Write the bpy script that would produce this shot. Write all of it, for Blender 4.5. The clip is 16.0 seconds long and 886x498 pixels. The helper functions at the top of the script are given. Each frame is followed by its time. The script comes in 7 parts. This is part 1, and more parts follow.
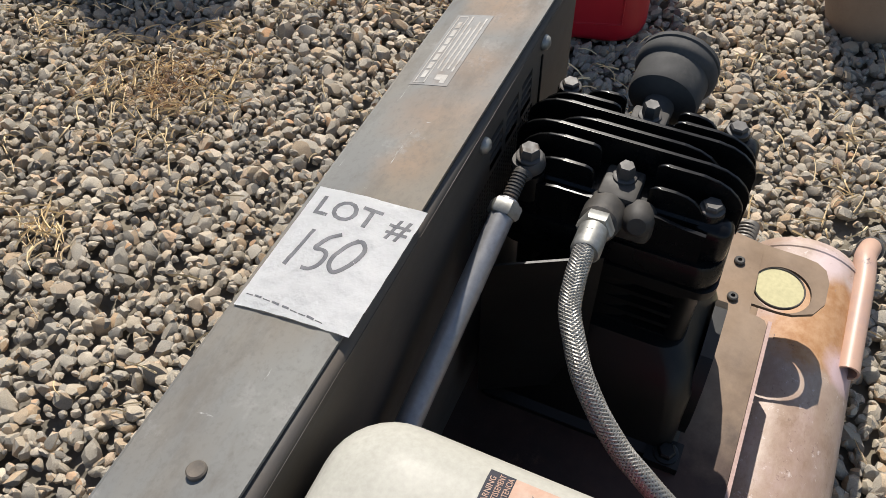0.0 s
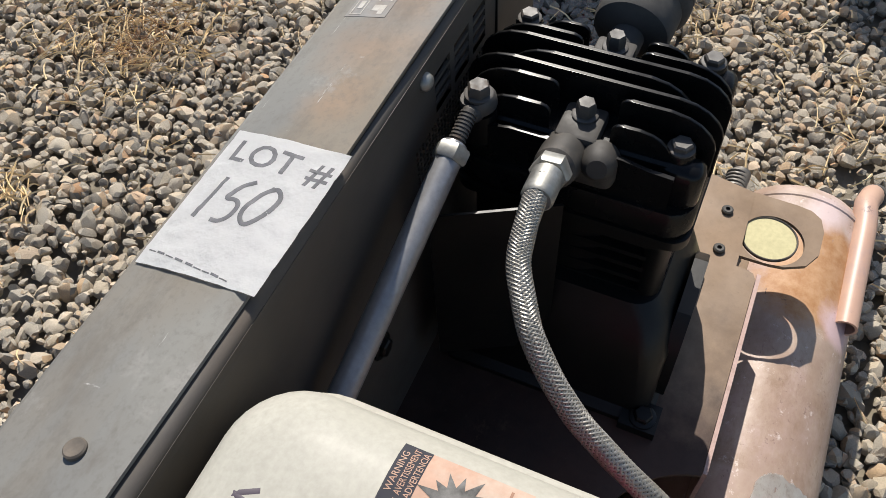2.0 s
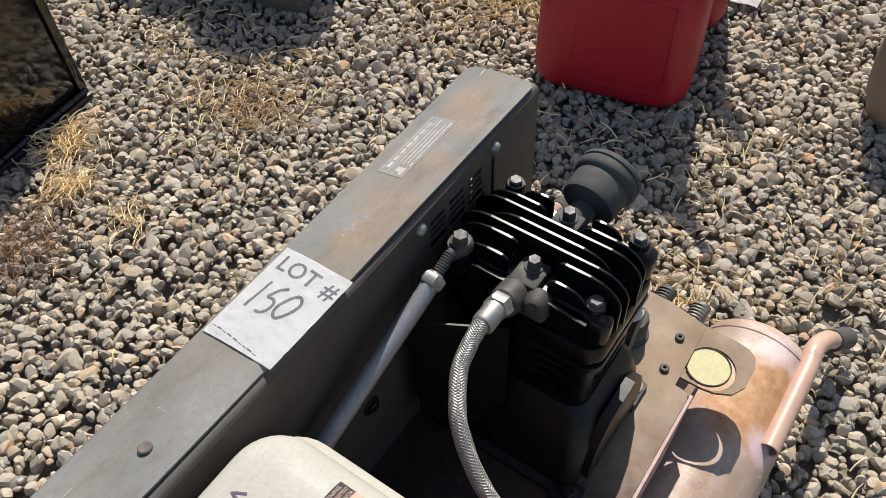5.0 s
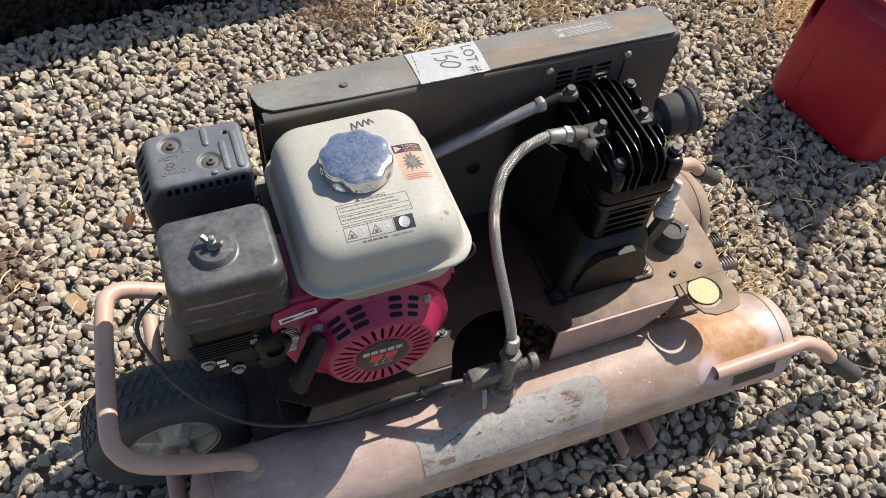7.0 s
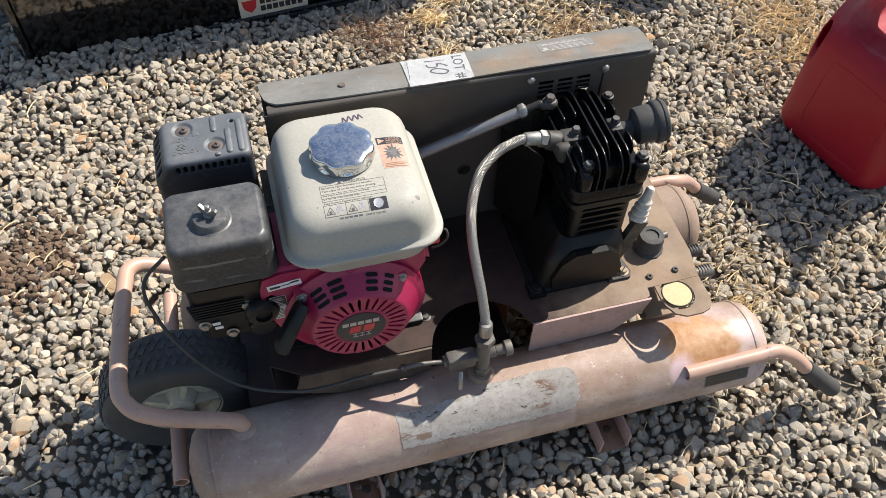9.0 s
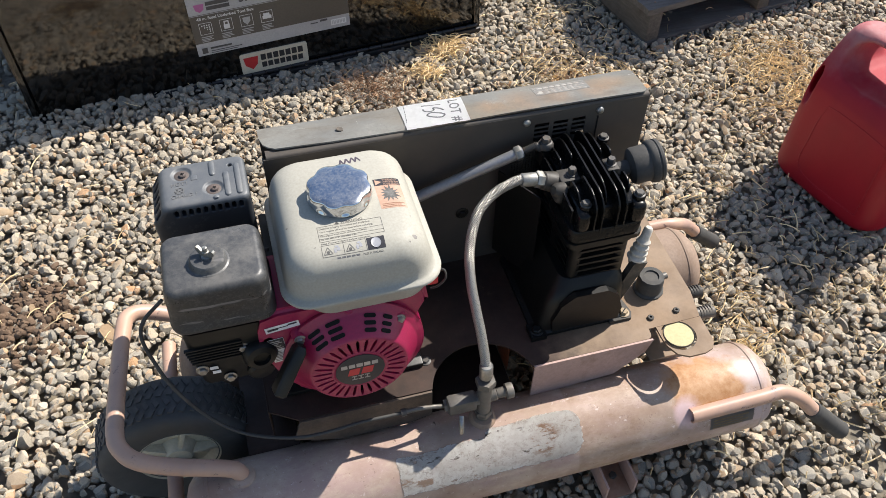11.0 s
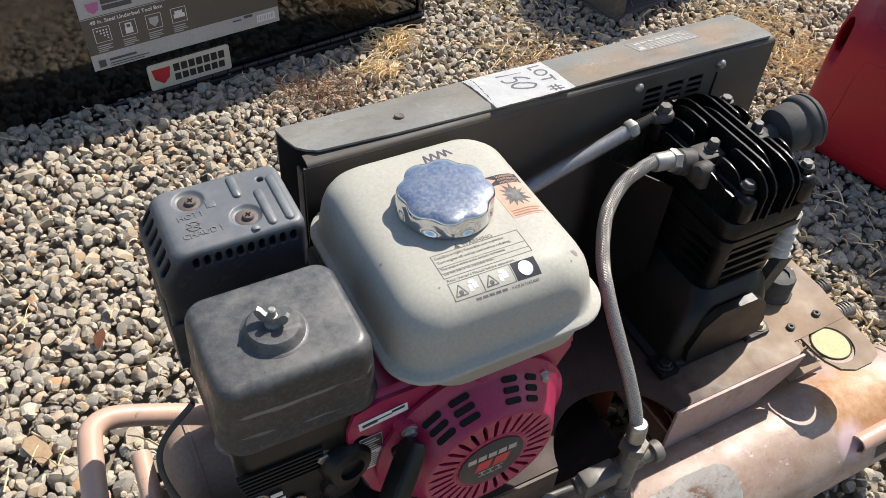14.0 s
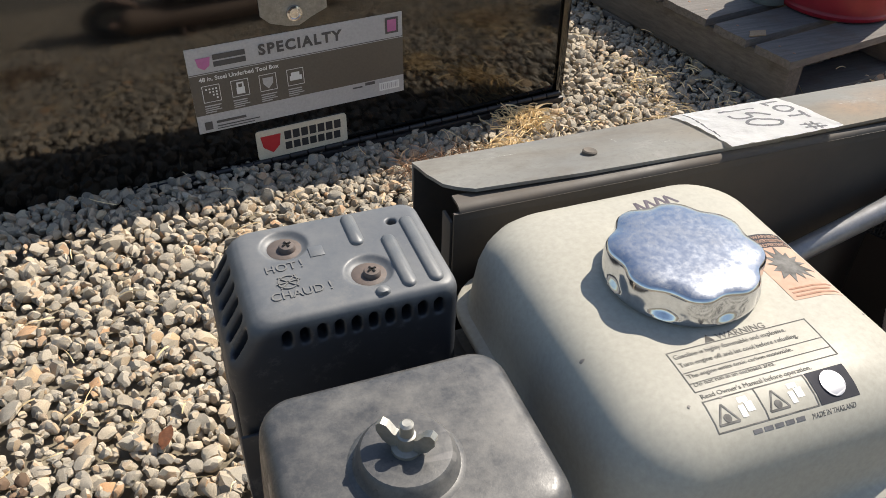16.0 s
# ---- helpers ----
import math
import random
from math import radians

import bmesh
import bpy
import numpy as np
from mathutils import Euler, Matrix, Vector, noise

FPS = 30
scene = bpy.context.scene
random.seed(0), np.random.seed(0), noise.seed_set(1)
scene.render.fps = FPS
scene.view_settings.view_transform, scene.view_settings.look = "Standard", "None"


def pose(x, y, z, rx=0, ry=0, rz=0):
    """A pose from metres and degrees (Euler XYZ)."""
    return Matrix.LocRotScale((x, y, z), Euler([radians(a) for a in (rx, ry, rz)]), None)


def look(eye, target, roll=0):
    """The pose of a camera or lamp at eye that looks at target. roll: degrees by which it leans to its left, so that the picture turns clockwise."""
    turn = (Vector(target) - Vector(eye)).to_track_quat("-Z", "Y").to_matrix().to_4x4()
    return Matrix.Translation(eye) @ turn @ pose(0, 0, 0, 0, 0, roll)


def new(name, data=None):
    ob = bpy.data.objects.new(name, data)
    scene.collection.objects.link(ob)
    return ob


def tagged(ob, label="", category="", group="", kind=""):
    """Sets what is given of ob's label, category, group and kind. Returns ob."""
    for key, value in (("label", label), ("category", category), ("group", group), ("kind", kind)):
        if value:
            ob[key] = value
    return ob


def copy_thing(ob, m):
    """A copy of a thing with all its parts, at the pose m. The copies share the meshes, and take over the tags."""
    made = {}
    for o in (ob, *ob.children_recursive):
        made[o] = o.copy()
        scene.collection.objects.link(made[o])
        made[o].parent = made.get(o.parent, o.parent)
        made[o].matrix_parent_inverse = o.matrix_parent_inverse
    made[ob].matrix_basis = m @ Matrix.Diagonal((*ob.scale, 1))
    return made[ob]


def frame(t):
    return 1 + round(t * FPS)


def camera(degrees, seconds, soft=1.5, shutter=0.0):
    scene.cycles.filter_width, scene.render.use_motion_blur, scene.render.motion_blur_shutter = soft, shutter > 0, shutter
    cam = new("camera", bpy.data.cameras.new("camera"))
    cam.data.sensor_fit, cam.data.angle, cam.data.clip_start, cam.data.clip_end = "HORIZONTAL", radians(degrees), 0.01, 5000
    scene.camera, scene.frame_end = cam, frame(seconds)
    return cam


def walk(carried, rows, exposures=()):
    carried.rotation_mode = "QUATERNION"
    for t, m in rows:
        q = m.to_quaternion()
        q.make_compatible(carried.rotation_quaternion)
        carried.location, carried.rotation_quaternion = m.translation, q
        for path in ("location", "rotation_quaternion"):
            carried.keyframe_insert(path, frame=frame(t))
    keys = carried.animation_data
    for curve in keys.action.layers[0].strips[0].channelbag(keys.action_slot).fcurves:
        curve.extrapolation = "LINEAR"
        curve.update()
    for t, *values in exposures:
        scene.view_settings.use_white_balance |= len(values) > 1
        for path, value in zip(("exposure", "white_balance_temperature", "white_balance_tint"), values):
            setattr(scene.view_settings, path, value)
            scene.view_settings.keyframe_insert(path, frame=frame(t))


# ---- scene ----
cam = camera(56.0, 16.0, soft=0.75)
PATH = [
    (0, (-0.382, -0.149, 0.949), (0.586, 0.311, -0.397), -1.5),
    (0.5, (-0.365, -0.176, 0.917), (0.581, 0.291, -0.442), -4.3),
    (1, (-0.340, -0.196, 0.896), (0.571, 0.249, -0.493), -4.2),
    (1.5, (-0.336, -0.189, 0.895), (0.565, 0.254, -0.501), -3.7),
    (2, (-0.339, -0.179, 0.900), (0.561, 0.283, -0.491), -3.9),
    (2.5, (-0.347, -0.169, 0.900), (0.564, 0.308, -0.478), -3.9),
    (3, (-0.341, -0.178, 0.914), (0.587, 0.308, -0.451), -3.8),
    (3.2, (-0.342, -0.181, 0.912), (0.593, 0.309, -0.446), -3.9),
    (5.3, (-0.376, -0.341, 1.138), (0.433, 0.384, -0.197), -1.8),
    (5.5, (-0.390, -0.378, 1.155), (0.356, 0.422, -0.172), 0.2),
    (6, (-0.449, -0.494, 1.169), (0.206, 0.324, -0.195), 7.8),
    (6.5, (-0.522, -0.631, 1.261), (-0.009, 0.262, -0.117), 4.1),
    (7, (-0.476, -0.747, 1.319), (-0.055, 0.171, -0.072), 5.6),
    (7.5, (-0.432, -0.843, 1.373), (-0.086, 0.107, -0.020), 3.7),
    (8, (-0.427, -0.882, 1.378), (-0.094, 0.107, 0.011), 3.5),
    (8.5, (-0.419, -0.890, 1.370), (-0.095, 0.117, 0.014), 3.2),
    (9, (-0.407, -0.895, 1.371), (-0.089, 0.119, 0.018), 2.6),
    (9.5, (-0.400, -0.900, 1.369), (-0.080, 0.138, 0.035), 2.2),
    (11.8, (-0.415, -0.920, 1.345), (-0.067, 0.197, 0.084), 0.9),
    (12, (-0.421, -0.917, 1.344), (-0.060, 0.197, 0.083), 1.1),
    (12.5, (-0.456, -0.902, 1.344), (-0.040, 0.194, 0.084), 2.0),
    (13, (-0.531, -0.857, 1.347), (-0.038, 0.212, 0.091), 3.3),
    (13.5, (-0.597, -0.751, 1.292), (0.009, 0.264, 0.041), 4.9),
    (14, (-0.583, -0.583, 1.075), (0.033, 0.456, -0.150), 4.6),
    (14.5, (-0.583, -0.443, 0.912), (-0.049, 0.708, -0.249), 3.0),
    (15, (-0.581, -0.414, 0.883), (-0.120, 0.817, -0.226), 2.1),
    (15.5, (-0.568, -0.410, 0.881), (-0.113, 0.845, -0.202), 1.6),
    (16, (-0.560, -0.400, 0.872), (-0.066, 0.860, -0.190), 1.8),
]
walk(cam, [(t, look(eye, target, roll)) for t, eye, target, roll in PATH],
     ((0, 0.50, 6500, 10), (3, 0.50, 6500, 10), (5.5, 0.62, 6500, 10), (9, 0.78, 6500, 10), (12.5, 0.81, 6500, 10), (14, 0.80, 6500, 10), (15.2, 0.80, 6750, 10), (16, 0.80, 6850, 10)))
from mathutils.bvhtree import BVHTree

# ---- light ----
SUN_TO = Vector((0.82, 0.36, 1.0)).normalized()
world = bpy.data.worlds.new("sky_world")
scene.world = world
world.use_nodes = True
wn = world.node_tree
sky = wn.nodes.new("ShaderNodeTexSky")
sky.sky_type, sky.sun_disc = "NISHITA", False
sky.sun_elevation = math.asin(SUN_TO.z)
sky.sun_rotation = math.atan2(SUN_TO.x, SUN_TO.y)
sky.air_density, sky.dust_density = 1.0, 1.0
wn.nodes["Background"].inputs["Strength"].default_value = 0.092
wn.links.new(sky.outputs["Color"], wn.nodes["Background"].inputs["Color"])
sun = new("sun", bpy.data.lights.new("sun", "SUN"))
sun.data.energy, sun.data.angle, sun.data.color = 4.5, radians(0.53), (1.0, 0.94, 0.86)
sun.matrix_basis = look(SUN_TO * 20, (0, 0, 0))

# ---- materials ----


class Shader:
    """A small helper round a node tree: values and links by name."""

    def __init__(self, name):
        self.mat = bpy.data.materials.new(name)
        self.mat.use_nodes = True
        self.tree = self.mat.node_tree
        self.bsdf = self.tree.nodes["Principled BSDF"]
        self.coord = None

    def node(self, kind, **values):
        n = self.tree.nodes.new(kind)
        for key, value in values.items():
            n.inputs[key.replace("_", " ")].default_value = value
        return n

    def link(self, a, b):
        self.tree.links.new(a, b)

    def where(self):
        if self.coord is None:
            self.coord = self.tree.nodes.new("ShaderNodeTexCoord").outputs["Object"]
        return self.coord

    def noise(self, scale, detail=4.0, rough=0.6, stretch=None, offset=None):
        n = self.node("ShaderNodeTexNoise", Scale=scale, Detail=detail, Roughness=rough)
        src = self.where()
        if stretch or offset:
            m = self.node("ShaderNodeMapping")
            if stretch:
                m.inputs["Scale"].default_value = stretch
            if offset:
                m.inputs["Location"].default_value = offset
            self.link(src, m.inputs["Vector"])
            src = m.outputs["Vector"]
        self.link(src, n.inputs["Vector"])
        return n.outputs["Fac"]

    def ramp(self, fac, lo, hi, a=(0, 0, 0, 1), b=(1, 1, 1, 1)):
        r = self.tree.nodes.new("ShaderNodeValToRGB")
        r.color_ramp.elements[0].position, r.color_ramp.elements[1].position = lo, hi
        r.color_ramp.elements[0].color, r.color_ramp.elements[1].color = a, b
        self.link(fac, r.inputs["Fac"])
        return r.outputs["Color"]

    def mix(self, fac, a, b, blend="MIX"):
        m = self.tree.nodes.new("ShaderNodeMix")
        m.data_type, m.blend_type = "RGBA", blend
        for sock, value in ((m.inputs["Factor"], fac), (m.inputs["A"], a), (m.inputs["B"], b)):
            if isinstance(value, bpy.types.NodeSocket):
                self.link(value, sock)
            elif isinstance(value, (int, float)):
                sock.default_value = value
            else:
                sock.default_value = (*value[:3], 1)
        return m.outputs["Result"]

    def math(self, op, a, b=0.0, clamp=False):
        m = self.tree.nodes.new("ShaderNodeMath")
        m.operation, m.use_clamp = op, clamp
        for sock, value in ((m.inputs[0], a), (m.inputs[1], b)):
            if isinstance(value, bpy.types.NodeSocket):
                self.link(value, sock)
            else:
                sock.default_value = value
        return m.outputs["Value"]

    def axis(self, name):
        s = self.tree.nodes.new("ShaderNodeSeparateXYZ")
        self.link(self.where(), s.inputs["Vector"])
        return s.outputs[name]

    def blob(self, x, y, z, r, edge=0.25):
        """1 inside a ball of radius r round a place, 0 outside, with a soft noisy border."""
        d = self.node("ShaderNodeVectorMath")
        d.operation = "DISTANCE"
        self.link(self.where(), d.inputs[0])
        d.inputs[1].default_value = (x, y, z)
        n = self.math("MULTIPLY", self.math("SUBTRACT", self.noise(28, 5, 0.65), 0.5), 1.1 * r)
        q = self.math("ADD", d.outputs["Value"], n)
        return self.math("DIVIDE", self.math("SUBTRACT", r, q), r * edge, True)

    def finish(self, color=None, rough=None, metal=0.0, bump=None, depth=0.3, distance=0.002, coat=0.0, spec=0.5):
        for sock, value in ((self.bsdf.inputs["Base Color"], color), (self.bsdf.inputs["Roughness"], rough), (self.bsdf.inputs["Metallic"], metal)):
            if isinstance(value, bpy.types.NodeSocket):
                self.link(value, sock)
            elif isinstance(value, (int, float)):
                sock.default_value = value
            elif value is not None:
                sock.default_value = (*value[:3], 1)
        self.bsdf.inputs["Coat Weight"].default_value = coat
        self.bsdf.inputs["Specular IOR Level"].default_value = spec
        if bump is not None:
            b = self.node("ShaderNodeBump", Strength=depth, Distance=distance)
            self.link(bump, b.inputs["Height"])
            self.link(b.outputs["Normal"], self.bsdf.inputs["Normal"])
        return self.mat


def worn(name, a, b, scale=12.0, rough=(0.35, 0.6), metal=0.0, dust=None, dust_at=(0.55, 0.75), grain=220.0, depth=0.12, coat=0.0, spec=0.5):
    """Paint or metal of two mixed tones with fine grain, and dust or stains where noise is high."""
    s = Shader(name)
    col = s.mix(s.ramp(s.noise(scale, 6, 0.62), 0.35, 0.68), a, b)
    fine = s.noise(grain, 3, 0.6)
    col = s.mix(s.ramp(fine, 0.3, 0.8), col, tuple(v * 0.86 for v in b))
    rg = s.ramp(s.noise(scale * 2.3, 5, 0.6, offset=(3, 1, 7)), 0.3, 0.7, (rough[0],) * 3 + (1,), (rough[1],) * 3 + (1,))
    if dust:
        mask = s.ramp(s.noise(scale * 0.7, 8, 0.7, offset=(9, 4, 2)), *dust_at)
        col = s.mix(mask, col, dust)
        rg = s.mix(mask, rg, (0.85,) * 3)
    return s.finish(col, rg, metal, fine, depth, 0.0006, coat, spec)


def plain(name, c, rough=0.5, metal=0.0, spec=0.5, vary=0.12, scale=40):
    s = Shader(name)
    col = s.mix(s.ramp(s.noise(scale, 4, 0.6), 0.3, 0.7), tuple(v * (1 - vary) for v in c), tuple(min(1, v * (1 + vary)) for v in c))
    return s.finish(col, rough, metal, s.noise(scale * 6, 2), 0.05, 0.0005, 0, spec)


def make_materials():
    m = {}
    # crushed stone: each stone takes its own tone
    s = Shader("gravel_stone")
    isl = s.node("ShaderNodeNewGeometry").outputs["Random Per Island"]
    r = s.tree.nodes.new("ShaderNodeValToRGB")
    tones = [(0.0, (0.165, 0.170, 0.172)), (0.12, (0.37, 0.36, 0.335)), (0.22, (0.48, 0.44, 0.375)), (0.34, (0.225, 0.230, 0.230)), (0.46, (0.49, 0.435, 0.355)),
             (0.57, (0.36, 0.352, 0.335)), (0.67, (0.53, 0.485, 0.415)), (0.77, (0.46, 0.345, 0.235)), (0.85, (0.25, 0.25, 0.245)), (0.92, (0.60, 0.57, 0.51)), (1.0, (0.49, 0.30, 0.175))]
    while len(r.color_ramp.elements) < len(tones):
        r.color_ramp.elements.new(0.5)
    for e, (p, c) in zip(r.color_ramp.elements, tones):
        e.position, e.color = p, (*c, 1)
    s.link(isl, r.inputs["Fac"])
    n1, n2 = s.noise(90, 5, 0.7), s.noise(520, 4, 0.7)
    col = s.mix(s.ramp(n1, 0.35, 0.7), r.outputs["Color"], (0.43, 0.39, 0.325))
    col = s.mix(0.32, r.outputs["Color"], col, "MIX")
    col = s.mix(s.ramp(n2, 0.25, 0.75), s.mix(1.0, col, (0.72, 0.72, 0.72), "MULTIPLY"), col)
    m["stone"] = s.finish(s.mix(1.0, col, (1.10, 1.03, 0.915), "MULTIPLY"), 0.9, 0, n2, 0.85, 0.0018, 0, 0.2)
    # ground under and beyond the stones
    s = Shader("packed_gravel")
    v = s.node("ShaderNodeTexVoronoi", Scale=52.0)
    s.link(s.where(), v.inputs["Vector"])
    gr = s.ramp(s.noise(40, 6, 0.7), 0.3, 0.75, (0.14, 0.125, 0.105, 1), (0.34, 0.31, 0.26, 1))
    col = s.mix(s.ramp(v.outputs["Distance"], 0.2, 0.7), gr, (0.16, 0.145, 0.12))
    col = s.mix(s.ramp(s.noise(1.3, 5, 0.6), 0.4, 0.7), col, (0.2, 0.17, 0.12))
    m["earth"] = s.finish(col, 0.95, 0, v.outputs["Distance"], 0.7, 0.01, 0, 0.2)
    # dry straw
    s = Shader("dry_straw")
    isl = s.node("ShaderNodeNewGeometry").outputs["Random Per Island"]
    m["straw"] = s.finish(s.ramp(isl, 0.0, 1.0, (0.60, 0.44, 0.23, 1), (0.90, 0.72, 0.43, 1)), 0.75, 0, s.noise(300, 2), 0.1)
    s = Shader("dry_weed")
    isl = s.node("ShaderNodeNewGeometry").outputs["Random Per Island"]
    m["weed"] = s.finish(s.ramp(isl, 0.0, 1.0, (0.20, 0.11, 0.06, 1), (0.42, 0.26, 0.15, 1)), 0.85, 0, s.noise(300, 2), 0.1)
    # faded pink tank paint with rust and grime
    s = Shader("faded_pink_paint")
    half = ((0, 0, 0, 1), (0.9, 0.9, 0.9, 1))
    base = s.mix(s.ramp(s.noise(5, 6, 0.6), 0.35, 0.65), (0.33, 0.235, 0.20), (0.40, 0.29, 0.245))
    base = s.mix(s.ramp(s.axis("X"), 0.10, 0.32), base, (0.49, 0.38, 0.35))
    base = s.mix(s.ramp(s.axis("X"), -0.62, -0.35, (0.6, 0.6, 0.6, 1), (0, 0, 0, 1)), base, (0.36, 0.25, 0.225))
    mid = s.math("MULTIPLY", s.ramp(s.axis("X"), -0.50, -0.30), s.ramp(s.axis("X"), 0.10, 0.26, (1, 1, 1, 1), (0, 0, 0, 1)))
    base = s.mix(s.ramp(s.noise(16, 9, 0.78, stretch=(0.7, 1.3, 1.3), offset=(6, 2, 4)), 0.44, 0.58, *half), base, (0.44, 0.345, 0.27))
    base = s.mix(s.math("MULTIPLY", mid, s.ramp(s.noise(7, 9, 0.78, stretch=(0.8, 1.6, 1.6), offset=(3, 7, 2)), 0.40, 0.54, *half)), base, s.mix(s.ramp(s.noise(45, 6, 0.75), 0.35, 0.65), (0.23, 0.145, 0.092), (0.34, 0.24, 0.17)))
    base = s.mix(s.ramp(s.noise(3.4, 7, 0.68, offset=(2, 5, 1)), 0.44, 0.60, *half), base, (0.27, 0.18, 0.125))
    base = s.mix(s.ramp(s.noise(75, 5, 0.8, offset=(1, 8, 3)), 0.60, 0.69), base, (0.54, 0.45, 0.40))
    base = s.mix(s.ramp(s.noise(95, 5, 0.8, offset=(5, 5, 3)), 0.60, 0.69, *half), base, (0.17, 0.105, 0.075))
    rusty = s.mix(s.ramp(s.noise(60, 6, 0.7), 0.35, 0.65), (0.33, 0.155, 0.055), (0.46, 0.27, 0.14))
    base = s.mix(s.blob(0.225, -0.30, 0.185, 0.066, 0.35), base, rusty)
    base = s.mix(s.blob(0.275, -0.31, 0.185, 0.050, 0.4), base, rusty)
    base = s.mix(s.blob(0.318, -0.30, 0.185, 0.030, 0.6), base, (0.60, 0.47, 0.44))
    base = s.mix(s.blob(0.195, -0.335, 0.165, 0.030, 0.5), base, (0.58, 0.42, 0.41))
    base = s.mix(s.ramp(s.noise(17, 9, 0.8, stretch=(0.4, 2, 2), offset=(7, 3, 3)), 0.655, 0.69), base, (0.12, 0.07, 0.05))
    for k, (st, lo) in enumerate((((0.25, 2.6, 2.6), 0.675), ((1.6, 0.5, 0.5), 0.69), ((0.5, 1.2, 1.2), 0.70))):
        base = s.mix(s.ramp(s.noise(26, 7, 0.72, stretch=st, offset=(3 + 5 * k, 8, 1 + k)), lo, lo + 0.02), base, (0.085, 0.055, 0.045))
    fine = s.noise(240, 4, 0.7)
    base = s.mix(s.ramp(fine, 0.62, 0.8), base, (0.28, 0.18, 0.14))
    m["pink"] = s.finish(base, s.ramp(s.noise(14, 5), 0.3, 0.7, (0.42,) * 3 + (1,), (0.7,) * 3 + (1,)), 0, fine, 0.2, 0.0008)
    m["pink_dull"] = worn("dull_tan_pink_paint", (0.32, 0.235, 0.180), (0.27, 0.195, 0.145), 7, (0.55, 0.8), 0, (0.24, 0.165, 0.115), (0.48, 0.66), 200, 0.15, 0, 0.3)
    s = Shader("peach_tube_paint")
    base = s.mix(s.ramp(s.noise(9, 6, 0.6), 0.35, 0.65), (0.43, 0.27, 0.195), (0.50, 0.325, 0.24))
    base = s.mix(s.ramp(s.noise(34, 9, 0.8, stretch=(1, 1, 2)), 0.60, 0.64), base, (0.12, 0.075, 0.07))
    base = s.mix(s.ramp(s.noise(14, 7, 0.75, offset=(2, 2, 5)), 0.50, 0.64, (0, 0, 0, 1), (0.7, 0.7, 0.7, 1)), base, (0.36, 0.25, 0.215))
    m["tube"] = s.finish(base, 0.45, 0, s.noise(200, 3), 0.12, 0.0006)
    # remains of a white decal over the pink paint
    s = Shader("worn_white_decal")
    white = s.mix(s.ramp(s.noise(14, 6, 0.7), 0.35, 0.65), (0.50, 0.475, 0.43), (0.66, 0.64, 0.60))
    white = s.mix(s.ramp(s.noise(22, 9, 0.75, stretch=(0.7, 1.5, 1.5), offset=(4, 4, 1)), 0.60, 0.65), white, (0.36, 0.25, 0.18))
    white = s.mix(s.ramp(s.noise(9, 9, 0.78, stretch=(0.8, 1.6, 1.6), offset=(1, 9, 5)), 0.48, 0.62), white, (0.50, 0.445, 0.40))
    white = s.mix(s.math("MULTIPLY", s.blob(-0.052, -0.325, 0.178, 0.030, 0.4), s.ramp(s.noise(55, 7, 0.75, stretch=(0.5, 1.4, 1.4)), 0.50, 0.56)), white, (0.27, 0.15, 0.09))
    white = s.mix(s.ramp(s.noise(38, 9, 0.8, stretch=(0.5, 1.5, 1.5), offset=(2, 3, 9)), 0.60, 0.63), white, (0.10, 0.075, 0.06))
    white = s.mix(s.ramp(s.noise(110, 6, 0.82), 0.50, 0.68), white, (0.34, 0.28, 0.23))
    across = s.math("ARCTAN2", s.math("SUBTRACT", -0.285, s.axis("Y")), s.math("SUBTRACT", s.axis("Z"), 0.1165))

    def piece(x0, x1, a0, a1, r):
        """How far inside a rounded piece of the decal a place lies."""
        ix = s.math("MINIMUM", s.math("SUBTRACT", s.axis("X"), x0), s.math("SUBTRACT", x1, s.axis("X")))
        ia = s.math("MULTIPLY", s.math("MINIMUM", s.math("SUBTRACT", across, radians(a0)), s.math("SUBTRACT", radians(a1), across)), 0.0755)
        a, b = (s.math("POWER", s.math("MAXIMUM", s.math("SUBTRACT", r, q), 0.0), 2.0) for q in (ix, ia))
        return s.math("SUBTRACT", r, s.math("POWER", s.math("ADD", a, b), 0.5))

    inset = s.math("MAXIMUM", piece(-0.290, -0.130, 13, 63, 0.006), piece(-0.152, 0.014, 4, 63, 0.026))
    tear = s.math("MULTIPLY", s.math("SUBTRACT", s.noise(34, 9, 0.75, stretch=(0.6, 1, 1), offset=(4, 1, 7)), 0.5), 0.022)
    cover = s.math("MULTIPLY", s.math("ADD", inset, s.math("SUBTRACT", tear, 0.002)), 900.0, True)
    gone = s.ramp(s.noise(13, 9, 0.8, stretch=(0.6, 1.5, 1.5), offset=(3, 9, 2)), 0.61, 0.625, (1, 1, 1, 1), (0, 0, 0, 1))
    s.link(s.math("MULTIPLY", cover, gone), s.bsdf.inputs["Alpha"])
    m["decal"] = s.finish(white, 0.6, 0, s.noise(120, 4), 0.2, 0.0006)
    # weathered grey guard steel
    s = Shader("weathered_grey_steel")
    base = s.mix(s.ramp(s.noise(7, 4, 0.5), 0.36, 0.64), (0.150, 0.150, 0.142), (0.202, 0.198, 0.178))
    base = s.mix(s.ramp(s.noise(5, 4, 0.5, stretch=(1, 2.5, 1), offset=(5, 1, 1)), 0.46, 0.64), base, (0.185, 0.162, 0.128))
